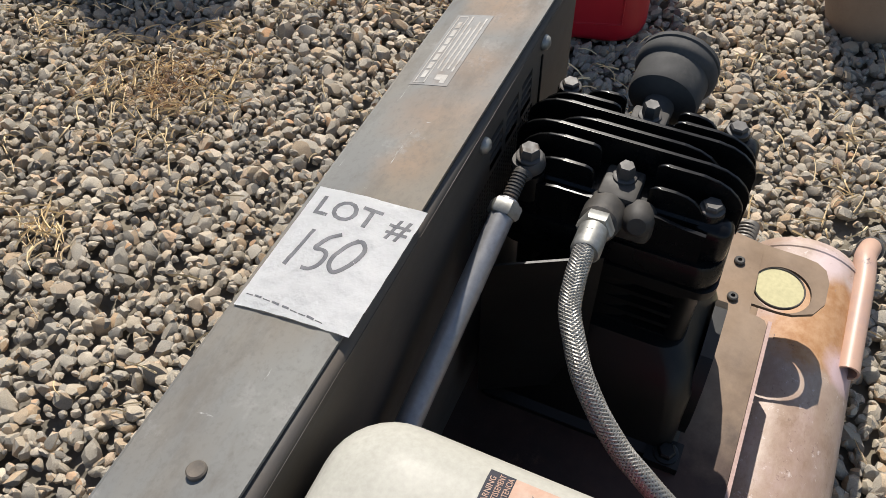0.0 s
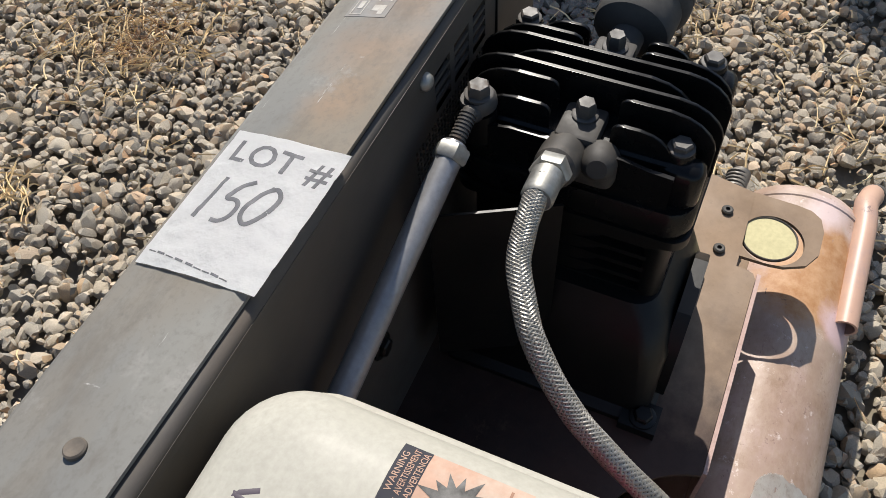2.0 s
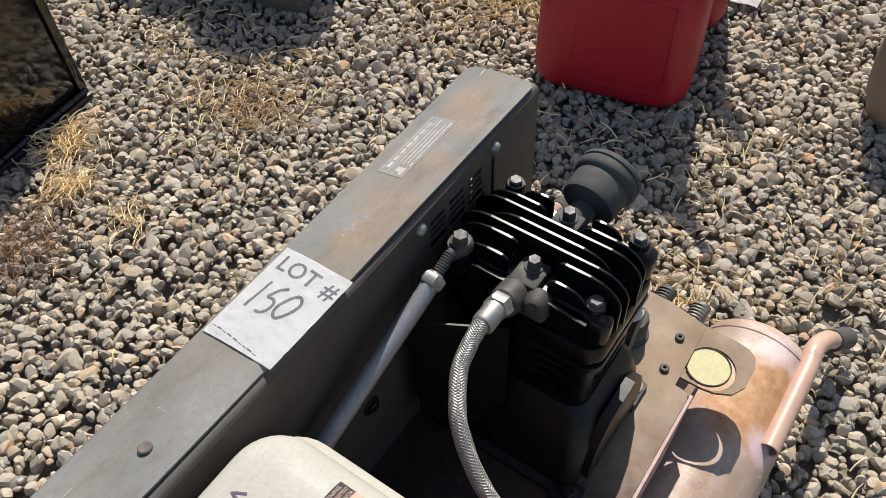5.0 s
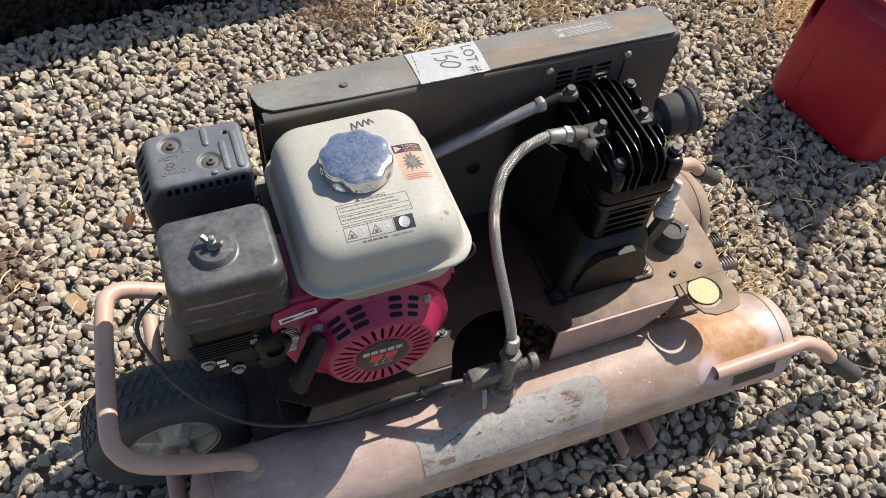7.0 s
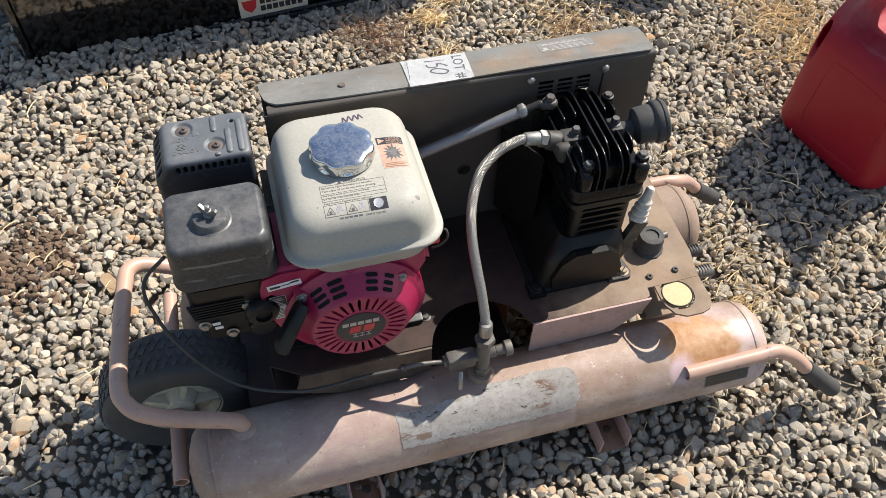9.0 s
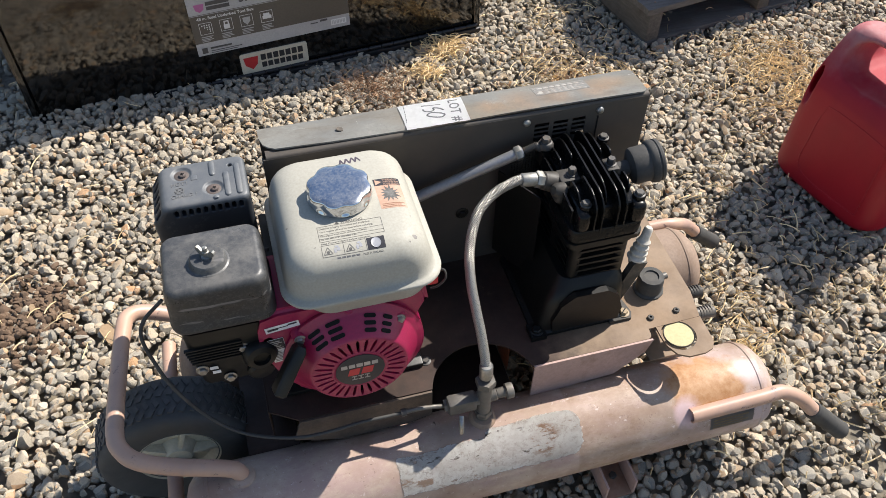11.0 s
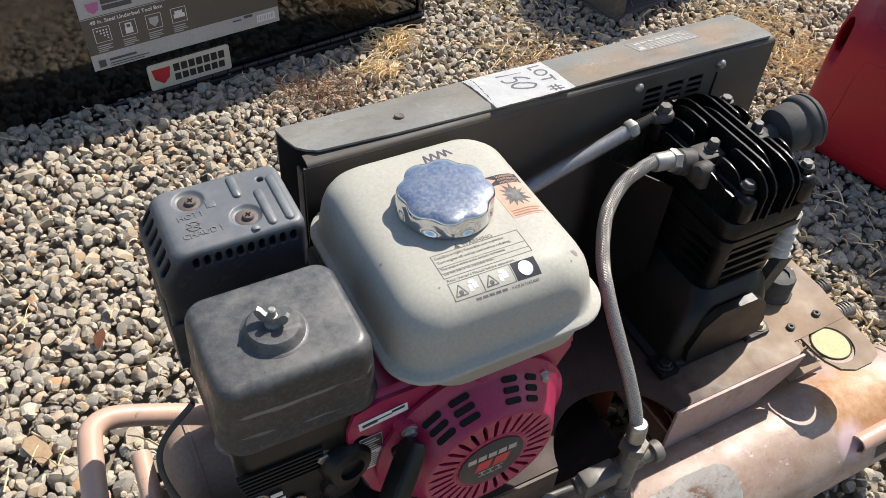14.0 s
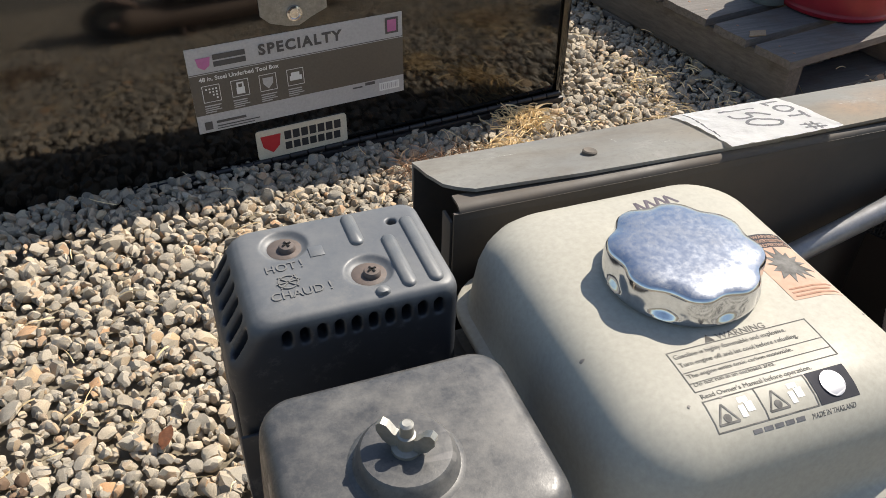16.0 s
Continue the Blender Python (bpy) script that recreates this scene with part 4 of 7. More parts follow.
# deck plate with a round opening between engine and pump
def build_deck():
    outline = [(-0.459, 0.055), (-0.459, -0.218), (-0.418, -0.243), (-0.214, -0.243)]
    cx, cy, r = -0.131, -0.262, 0.084
    a0, a1 = math.pi - math.asin(0.019 / r), math.asin(0.019 / r)
    outline += [(cx + r * math.cos(a0 + (a1 - a0) * i / 20), cy + r * math.sin(a0 + (a1 - a0) * i / 20)) for i in range(21)]
    outline += [(-0.047, -0.243), (0.150, -0.243), (0.156, -0.240), (0.158, -0.234), (0.159, -0.224), (0.172, -0.224), (0.252, -0.222), (0.262, -0.17), (0.264, 0.055)]
    deck = part("deck_plate", prism(outline[::-1], lambda u, v, d: Vector((u, v, d)), DECK - 0.0035, DECK), M["deck"], machine, "grimy brown steel deck plate", 30)
    part("front_flange", prism([(-0.047, DECK), (0.157, DECK), (0.148, DECK - 0.03), (0.10, 0.188), (-0.047, 0.178)], lambda u, v, d: Vector((u, d, v)), -0.247, -0.2435), M["flange"], deck, "pinkish folded steel flange", 30)
    part("front_flange", prism([(-0.418, DECK - 0.002), (-0.214, DECK - 0.002), (-0.214, 0.196), (-0.25, 0.186), (-0.36, 0.186), (-0.43, 0.215)], lambda u, v, d: Vector((u, d, v)), -0.247, -0.2435), M["brown_flange"], deck, "grimy brown folded steel flange", 30)
    for x in (-0.375, 0.20):
        part("saddle", box((x - 0.03, -0.24, 0.185), (x + 0.03, 0.02, 0.190), 0.001), M["deck"], deck)
        for y in ((-0.235, -0.05) if x < 0 else (-0.05,)):
            part("saddle", box((x - 0.03, y - 0.002, 0.185), (x + 0.03, y + 0.002, DECK - 0.004), 0.0006), M["deck"], deck)
    part("inner_plate", box((-0.052, -0.15, 0.12), (-0.049, -0.02, DECK - 0.004), 0.0006), M["orange_paint"], deck, "old orange painted plate under the deck")
    # added dark sheet in place of the shade between tyre and deck
    part("saddle", prism([(-0.235, 0.150), (-0.215, 0.168), (-0.07, 0.168), (-0.045, 0.150), (-0.045, 0.146), (-0.235, 0.146)], lambda u, v, d: Vector((d, u, v)), -0.505, -0.425), M["deck"], deck, "added dark sheet for the shade between wheel and deck")
    # added plate, no known part: gives the deck opening its deep shade
    part("belly_plate", box((-0.235, -0.2125, 0.1165), (-0.053, -0.073, 0.1195), 0.0006), M["deck"], deck, "added dark plate for the deep shade between the tanks")
    part("side_flange", box((-0.4615, -0.216, 0.185), (-0.4592, 0.055, DECK - 0.002), 0.0006), M["deck"], deck)
    part("rear_flange", box((-0.445, 0.055, 0.185), (0.264, 0.0585, DECK), 0.001), M["deck"], deck)
    # tab with the pale disc
    pts = [(0.172, -0.246), (0.174, -0.264), (0.183, -0.282), (0.200, -0.291), (0.228, -0.291), (0.243, -0.286), (0.250, -0.276), (0.252, -0.262), (0.253, -0.2215), (0.172, -0.2235)]
    # the tab has a round hole; the disc hangs in it and leaves a crescent of light
    bm = bm_new()
    hole = [(0.2010 + 0.0290 * math.cos(2 * math.pi * i / 40), -0.2485 + 0.0290 * math.sin(2 * math.pi * i / 40)) for i in range(40)]
    edges = []
    for loop in (pts, hole):
        vs = [bm.verts.new((u, v, DECK - 0.0045)) for u, v in loop]
        edges += [bm.edges.new((a, b)) for a, b in zip(vs, vs[1:] + vs[:1])]
    bmesh.ops.triangle_fill(bm, use_beauty=True, edges=edges)
    up = bmesh.ops.extrude_face_region(bm, geom=bm.faces[:])
    bmesh.ops.translate(bm, vec=(0, 0, 0.0039), verts=[v for v in up["geom"] if isinstance(v, bmesh.types.BMVert)])
    tab = part("deck_tab", bm, M["deck"], deck, "dusty pink-brown rounded steel tab", 30)
    part("ring", lathe([(0.0245, 0.0005), (0.0262, 0.0005), (0.0262, 0.003), (0.0255, 0.0036), (0.0245, 0.003)], (0.2033, -0.2457, DECK - 0.0045), (0, 0, 1), 40, loop=True), M["dusty"], tab)
    part("pale_disc", lathe([(0.001, 0), (0.0245, 0), (0.0245, 0.0018), (0.001, 0.0022)], (0.2033, -0.2457, DECK - 0.0042), (0, 0, 1), 40), M["disc"], tab, "pale yellow round disc")
    for x, y in ((0.219, -0.202), (0.171, -0.205)):
        part("screw", lathe([(0.0055, 0), (0.0055, 0.003), (0.0042, 0.004), (0.0022, 0.004), (0.002, 0.0015), (0.0004, 0.0015)], (x, y, DECK), (0, 0, 1), 16), M["dusty"], deck)
    for x, y in ((-0.205, -0.1), (-0.21, -0.19)):
        part("bolt", hexbolt((x, y, DECK), (0, 0, 1), 0.006, 0.005, 0.009), M["bolt"], deck)
    # outlets at the rear right corner
    for y, z, mat in ((-0.157, 0.240, "dusty"), (-0.202, 0.240, "fitting")):
        bm = cyl((0.225, y, z), (0.262, y, z), 0.0085, n=16)
        for i in range(5):
            add_cyl(bm, (0.266 + i * 0.005, y, z), (0.269 + i * 0.005, y - 0.0002, z), 0.0115, n=16, bevel=0.0006)
        add_cyl(bm, (0.25, y, z), (0.293, y - 0.003, z), 0.0100, n=16)
        part("outlet", bm, M[mat], deck)
    return deck


deck = build_deck()


# belt guard; its lid falls away towards the back
def lid_drop(y):
    return -0.10 * max(0, y) - 1.5 * max(0, y) ** 2


def build_guard():
    gx0, gx1, gy0, gy1, top = -0.396, 0.202, 0.0, 0.0805, 0.5645
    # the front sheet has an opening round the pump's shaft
    guard = part("belt_guard", guard_front(gx0, gx1, gy0, top), M["guard_side"], machine, "tall dusty sheet-steel belt guard in a shade-darkened tone")
    carve(guard, [box((0.014, gy0 - 0.01, 0.508), (0.038, gy0 + 0.01, 0.541)), box((0.045, gy0 - 0.01, 0.508), (0.069, gy0 + 0.01, 0.541)), box((0.076, gy0 - 0.01, 0.508), (0.098, gy0 + 0.01, 0.541)), box((-0.02, gy0 - 0.01, 0.437), (0.104, gy0 + 0.01, 0.502))])
    # the fold that carries the lid, and the inward curl at the open end
    y = gy0
    fold = [(y - 0.0003, top - 0.010), (y, top - 0.006), (y + 0.0006, top - 0.003), (y + 0.0025, top - 0.001), (y + 0.006, top), (y + 0.016, top), (y + 0.016, top - 0.0018), (y + 0.006, top - 0.002), (y + 0.0028, top - 0.004), (y + 0.0022, top - 0.0045)]
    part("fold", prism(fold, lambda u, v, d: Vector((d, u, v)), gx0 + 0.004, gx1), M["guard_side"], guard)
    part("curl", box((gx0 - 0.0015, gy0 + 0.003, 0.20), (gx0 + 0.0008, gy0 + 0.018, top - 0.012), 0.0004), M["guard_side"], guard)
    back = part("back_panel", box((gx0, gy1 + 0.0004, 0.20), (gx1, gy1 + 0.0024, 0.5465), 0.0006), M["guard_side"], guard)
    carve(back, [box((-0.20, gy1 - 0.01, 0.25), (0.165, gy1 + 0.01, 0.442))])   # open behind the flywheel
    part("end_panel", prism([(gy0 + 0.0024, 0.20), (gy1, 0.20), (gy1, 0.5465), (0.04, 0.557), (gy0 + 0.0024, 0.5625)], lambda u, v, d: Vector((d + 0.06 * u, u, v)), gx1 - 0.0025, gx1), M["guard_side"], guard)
    # lid, its front corners rounded, sprung a little off the box
    lid = [(gx1 - 0.009, 0.003), (gx1 - 0.003, 0.009), (gx1 + 0.004, gy1 - 0.003), (gx1 + 0.001, gy1 + 0.0025), (gx0 - 0.001, gy1 + 0.0025), (gx0 - 0.001, 0.052), (gx0 + 0.003, 0.03), (gx0 + 0.009, 0.019), (gx0 + 0.019, 0.012)]
    lid += [(gx0 + 0.10, 0.0085), (gx0 + 0.25, 0.006), (0.0, 0.004), (0.12, 0.003)]
    bm = bm_new()
    bot, up = [], []
    for u, v in lid:
        z = 0.5665 + 0.0016 * math.sin(u * 14 + 1) * (1 if v < 0.03 else 0.1)
        bot.append(Vector((u, v, z)))
        up.append(Vector((u, v, z + 0.0026)))
    add_rings(bm, [bot, up])
    for cut in (0.02, 0.032, 0.044, 0.056, 0.068):
        bmesh.ops.bisect_plane(bm, geom=bm.verts[:] + bm.edges[:] + bm.faces[:], plane_co=(0, cut, 0), plane_no=(0, 1, 0))
    for v in bm.verts:
        v.co.z += lid_drop(v.co.y)
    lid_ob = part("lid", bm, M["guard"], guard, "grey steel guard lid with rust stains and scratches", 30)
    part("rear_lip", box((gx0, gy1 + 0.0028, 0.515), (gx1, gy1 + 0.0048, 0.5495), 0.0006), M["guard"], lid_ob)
    part("lid_bolt", lathe([(0.0054, -0.003), (0.0054, 0.0010), (0.0046, 0.0018), (0.001, 0.0014)], (-0.280, 0.036, 0.5645), (0.10, 0.10, 1), 22), M["dusty"], lid_ob, "flat round bolt head")
    stick = plane_at((0.030, 0.0420, 0.5694), (1, 0, 0), (0, 1, 0)) @ Matrix.Diagonal((1.05, 1.30, 1, 1))
    marks = [part("sticker_film", flat([stick @ Vector(p) for p in ((0, -0.001, 0), (0.0845, -0.001, 0), (0.0845, 0.022, 0), (0, 0.022, 0))], -0.0002, 0.0003), M["film"], lid_ob, "worn grey sticker")]
    fr = [(0.002, 0.0135, 0.080, 0.0006), (0.002, 0.0195, 0.080, 0.0006), (0.002, 0.0135, 0.0006, 0.0066), (0.0815, 0.0135, 0.0006, 0.0066)]
    marks += bars(fr, stick, M["faded_print"], lid_ob, "printed_frame")
    marks.extend(bars([(0.008 + i * 0.0098, 0.0152, 0.0078, 0.0028) for i in range(7)], stick, M["faded_print"], lid_ob, "warning_strip"))
    marks.extend(bars([(0.016 + 0.002 * (i % 2), 0.0012 + 0.0031 * i, 0.064 - 0.006 * (i % 3), 0.0011) for i in range(4)] + [(0.003, 0.002, 0.009, 0.003), (0.006, 0.005, 0.006, 0.004)], stick, M["faded_print"], lid_ob))
    drape(marks, lid_ob, 0.5692, 0.006)
    for x, z in ((0.0, 0.548), (0.12, 0.549)):
        part("screw", lathe([(0.0062, 0), (0.0062, 0.0016), (0.005, 0.004), (0.002, 0.0055)], (x, gy0, z), (0, -1, 0), 16), M["zinc"], guard, "bright zinc screw")
    part("screw", hexbolt((-0.097, gy0, 0.379), (0, -1, 0), 0.0075, 0.006, 0.011), M["black"], guard)
    for z in (0.505, 0.5138, 0.5226, 0.5314):
        part("slot_bar", box((0.014, gy0 + 0.0002, z), (0.098, gy0 + 0.0022, z + 0.0030)), M["guard_side"], guard)
    bm = bm_new()
    for i in range(26):
        add_box(bm, (-0.02 + i * 0.0048, gy0 + 0.0006, 0.437), (-0.0181 + i * 0.0048, gy0 + 0.0022, 0.508))
    for i in range(15):
        add_box(bm, (-0.02, gy0 + 0.0008, 0.4375 + i * 0.0048), (0.104, gy0 + 0.0020, 0.4394 + i * 0.0048))
    tagged(part("mesh_screen", bm, M["guard_side"], guard), "dark perforated steel screen", kind="stuff")
    # near-black strip: the crease's shade as colour on a flat sheet
    part("crease", box((0.1175, gy0 - 0.0012, 0.35), (0.1195, gy0 + 0.0005, 0.538)), M["dark"], guard)
    # flywheel and belt behind the opening
    part("flywheel", lathe([(0.02, 0), (0.09, 0), (0.095, 0.004), (0.095, 0.028), (0.088, 0.03), (0.02, 0.03)], (0.045, 0.020, 0.40), (0, 1, 0), 40), M["pulley"], guard)
    for s in (0.085, -0.05):
        part("drive_belt", box((-0.33, 0.03, -0.006), (0.05, 0.042, 0.006), 0.002, 2, Matrix.Translation((0.0, 0, 0.40 + s))), M["rubber"], guard)
    return guard


def guard_front(x0, x1, y, top):
    """The front sheet: strips round the slots, a fold at the top, a mesh-covered opening low down."""
    bm = bm_new()
    t = 0.0022
    add_box(bm, (x0, y, 0.20), (x1, y + t, top - 0.004))
    return bm


guard = build_guard()

# ---- pump ----
def build_pump():
    hx0, hx1, hy0, hy1 = 0.012, 0.131, -0.177, -0.012
    cx, cy = (hx0 + hx1) / 2, (hy0 + hy1) / 2
    bm = bm_new()
    rings = []
    for z, g, r in ((0.452, -0.004, 0.016), (0.455, 0.0, 0.018), (0.472, 0.0, 0.018), (0.476, -0.002, 0.017), (0.477, -0.012, 0.012), (0.506, -0.014, 0.012), (0.508, -0.016, 0.010)):
        rings.append([Vector((cx + u, cy + v, z)) for u, v in rrect(hx1 - hx0 + 2 * g, hy1 - hy0 + 2 * g, r)])
    add_rings(bm, rings)
    head = part("cylinder_head", bm, M["fin_edge"], machine, "black cast cylinder head with tall cooling fins")
    # cooling fins along y, running down over both ends; those beside the middle bolts are cut in two
    for x, a, b, split, h in ((0.031, -0.152, -0.022, True, 0.0225), (0.0475, -0.176, -0.012, True, 0.029), (0.0575, -0.178, -0.005, False, 0.0315), (0.0695, -0.157, -0.028, False, 0.0315), (0.0815, -0.178, -0.005, False, 0.0315), (0.0945, -0.176, -0.010, True, 0.029), (0.111, -0.143, -0.040, True, 0.024)):
        foot = 0.475 if a < -0.17 else 0.503
        for p, q in ([(a, -0.1125), (-0.0725, b)] if split else [(a, b)]):
            ra = 0.032 if p == a else 0.007
            rb = 0.032 if q == b else 0.007
            ra, rb = min(ra, (q - p) * 0.55), min(rb, (q - p) * 0.55)
            top = 0.503 + h
            prof = [(p, foot if p == a else 0.503), (q, foot if q == b else 0.503)]
            prof += [(q - rb + rb * math.cos(t), top - rb * 0.8 + rb * 0.8 * math.sin(t)) for t in (0.1, 0.35, 0.6, 0.9, 1.2, math.pi / 2)]
            prof += [(p + ra + ra * math.cos(t), top - ra * 0.8 + ra * 0.8 * math.sin(t)) for t in (math.pi / 2, 1.94, 2.24, 2.54, 2.79, 3.04)]
            fin = bm_new()
            add_prism(fin, prof, lambda u, v, d: Vector((d, u, v)), x - 0.0013, x + 0.0013)
            bmesh.ops.bevel(fin, geom=[e for e in fin.edges], offset=0.0004, segments=1, affect="EDGES")
            part("fin", fin, M["fin_edge"], head)
    for x, y, z in ((0.041, -0.0925, 0.520), (0.1025, -0.0925, 0.522)):
        part("bolt_boss", box((x - 0.010 - (0.0115 if x < 0.05 else 0), y - 0.014, 0.503), (x + 0.010, y + 0.014, z - (0.004 if x < 0.05 else 0)), 0.003), M["dusty"], head)
        part("bolt", hexbolt((x, y, z - (0.004 if x < 0.05 else 0)), (0, 0, 1), 0.0066, 0.0115, 0.0088), M["bolt"], head)
    for x, y in ((0.038, -0.156), (0.122, -0.156), (0.121, -0.025)):
        part("bolt_boss", lathe([(0.0105, 0.475), (0.0098, 0.511), (0.0090, 0.513)], (x, y, 0), (0, 0, 1), 18), M["fin_edge"], head)
        part("bolt", hexbolt((x, y, 0.513), (0, 0, 1), 0.0070, 0.006, 0.0088), M["bolt"], head)
    for x0, x1 in ((0.022, 0.044), (0.106, 0.1305)):
        part("corner_block", box((x0, -0.1755, 0.470), (x1, -0.146, 0.5085), 0.009, 4), M["fin_edge"], head)
    part("end_wall", prism([(-0.158, 0.47), (-0.016, 0.47), (-0.016, 0.490), (-0.021, 0.500), (-0.032, 0.5075), (-0.05, 0.511), (-0.125, 0.511), (-0.142, 0.5075), (-0.158, 0.5065)], lambda u, v, d: Vector((d, u, v)), 0.0165, 0.0195), M["fin_edge"], head)
    # valve plate and gaskets
    bm = bm_new()
    for z0, z1, g in ((0.444, 0.4525, 0.001), (0.432, 0.4435, -0.006)):
        add_rings(bm, [[Vector((cx + u, cy + v, z)) for u, v in rrect(hx1 - hx0 + 2 * g, hy1 - hy0 + 2 * g, 0.014)] for z in (z0, z1)])
    part("valve_plate", bm, M["black"], machine, "black valve plate")
    # finned cylinder
    bm = cyl((cx, cy, 0.335), (cx, cy, 0.434), 0.046, n=28)
    cylinder = part("cylinder", bm, M["black"], machine, "black finned pump cylinder")
    for i in range(5):
        z = 0.364 + i * 0.0142
        fin = bm_new()
        add_rings(fin, [[Vector((cx + u, cy + v, z + dz)) for u, v in rrect(0.092, 0.150, 0.012)] for dz in (0, 0.0045)])
        part("fin", fin, M["black"], cylinder)
    for sx in (-1, 1):
        for sy in (-1, 1):
            part("stud_column", cyl((cx + sx * 0.037, cy + sy * 0.064, 0.33), (cx + sx * 0.037, cy + sy * 0.064, 0.44), 0.0105, n=16), M["black"], cylinder)
    # crankcase
    bm = bm_new()
    rings = []
    for z, x0, x1, y0, y1, r in ((DECK, -0.030, 0.132, -0.194, -0.012, 0.012), (0.268, -0.030, 0.132, -0.194, -0.012, 0.012), (0.272, -0.022, 0.124, -0.190, -0.014, 0.014), (0.330, -0.012, 0.122, -0.190, -0.014, 0.02), (0.352, 0.004, 0.120, -0.182, -0.014, 0.02), (0.366, 0.014, 0.116, -0.170, -0.016, 0.02)):
        rings.append([Vector(((x0 + x1) / 2 + u, (y0 + y1) / 2 + v, z)) for u, v in rrect(x1 - x0, y1 - y0, r)])
    add_rings(bm, rings)
    case = part("crankcase", bm, M["black"], machine, "black cast pump crankcase on its foot")
    part("front_cover", prism([(0.000, 0.274), (0.112, 0.274), (0.116, 0.300), (0.104, 0.336), (0.084, 0.352), (0.030, 0.352), (0.008, 0.334), (-0.004, 0.300)], lambda u, v, d: Vector((u, d, v)), -0.197, -0.186), M["black"], case)
    foot = [(0.10, -0.199), (0.138, -0.199), (0.143, -0.188), (0.138, -0.160), (0.105, -0.150)]
    part("foot", prism(foot, lambda u, v, d: Vector((u, v, d)), DECK, DECK + 0.006), M["dusty"], case)
    part("foot", prism([(-0.036, -0.200), (-0.010, -0.200), (-0.010, -0.17), (-0.036, -0.17)], lambda u, v, d: Vector((u, v, d)), DECK, DECK + 0.010), M["black"], case)
    slot = hexbolt((0.129, -0.187, DECK + 0.006), (0, 0, 1), 0.0072, 0.007, 0.010)
    part("foot_bolt", slot, M["decal_gold"], case, "brassy slotted foot bolt")
    part("slot", box((-0.0055, -0.0008, 0), (0.0055, 0.0008, 0.0004), 0, 1, Matrix.Translation((0.129, -0.187, DECK + 0.0131)) @ Matrix.Rotation(0.7, 4, "Z")), M["dark"], case)
    part("foot_bolt", hexbolt((-0.024, -0.187, DECK + 0.010), (0, 0, 1), 0.008, 0.007, 0.011), M["black"], case)
    # gusset with the ribbed breather on its top
    gus = [(0.104, DECK + 0.006), (0.124, DECK + 0.006), (0.160, 0.366), (0.136, 0.368)]
    part("gusset", prism(gus, lambda u, v, d: Vector((u, d, v)), -0.170, -0.158), M["dusty"], case)
    base, tip = Vector((0.1445, -0.1565, 0.356)), Vector((0.1605, -0.148, 0.424))
    prof = [(0.010, 0)]
    for i in range(4):
        h = 0.008 + i * 0.0105
        w = 0.0158 - i * 0.0013
        prof += [(w - 0.003, h), (w, h + 0.003), (w, h + 0.0055), (w - 0.003, h + 0.0085)]
    prof += [(0.0075, 0.052), (0.0072, 0.068), (0.005, 0.071)]
    part("breather", lathe(prof, base, tip - base, 22), M["white_boot"], case, "chalky white ribbed breather")
    # oil filler cap on the deck
    bm = lathe([(0.026, 0), (0.026, 0.003), (0.0225, 0.005), (0.0222, 0.030), (0.0205, 0.034), (0.0125, 0.0345), (0.012, 0.032), (0.001, 0.032)], (0.194, -0.146, DECK), (0, 0, 1), 24, lobes=12, depth=0.03)
    cap = part("oil_cap", bm, M["rubber"], machine, "black plastic oil filler cap")
    part("nipple", cyl((0.210, -0.140, 0.278), (0.228, -0.138, 0.278), 0.006, n=12), M["fitting"], cap)
    # intake filter on the side of the head
    fy, fz = -0.097, 0.502
    bm = lathe([(0.012, 0), (0.012, 0.020), (0.018, 0.021), (0.027, 0.025), (0.0285, 0.029), (0.0285, 0.050), (0.0315, 0.052), (0.0330, 0.0555), (0.0330, 0.0605), (0.0312, 0.0615), (0.0312, 0.0635), (0.0325, 0.0645), (0.0325, 0.068), (0.030, 0.0705), (0.001, 0.071)], (0.112, fy + 0.004, fz + 0.004), (1, -0.06, 0.16), 36)
    part("intake_filter", bm, M["rubber"], machine, "round black intake filter")
    # outlet elbow and braided hose
    bm = cyl((0.024, -0.0885, 0.498), (-0.006, -0.0872, 0.509), 0.0165, 0.0140, 24, 0.004)
    add_cyl(bm, (0.024, -0.110, 0.502), (0.005, -0.1125, 0.509), 0.0130, 0.0105, 22, 0.004)
    add_box(bm, (0.007, -0.123, 0.486), (0.024, -0.075, 0.509), 0.007, 3)
    part("outlet_elbow", bm, M["dusty"], machine, "dusty black outlet fitting")
    return head


pump_head = build_pump()

# brace between the head bolt and the engine side
brace_top, brace_end = Vector((0.024, -0.026, 0.5275)), Vector((-0.265, -0.016, 0.420))
way = (brace_end - brace_top).normalized()
brace = part("brace_rod", tube([brace_top + way * 0.038, brace_top + way * 0.06, brace_top + way * 0.18, brace_end], lambda t: 0.0088 - 0.001 * max(0, 0.1 - t) * 10, 16, 4), M["grey_tube"], machine, "dull grey tubular brace")
bm = bm_new()
add_tube(bm, [brace_top + way * 0.014, brace_top + way * 0.045], 0.0048, 12, 1)
for i in range(9):
    p = brace_top + way * (0.016 + i * 0.0026)
    add_cyl(bm, p, p + way * 0.0013, 0.0058, n=12)
part("thread", bm, M["bolt"], brace)
part("nut", lathe([(0.0105, 0), (0.0118, 0.002), (0.0118, 0.009), (0.0105, 0.011)], brace_top + way * 0.040, way, 6), M["zinc"], brace, "zinc lock nut")
bm = bm_new()
add_lathe(bm, [(0.0112, -0.005), (0.0122, -0.003), (0.0122, 0.003), (0.0112, 0.005)], brace_top - Vector((0, 0, 0.008)), (0, 0.25, 1), 20)
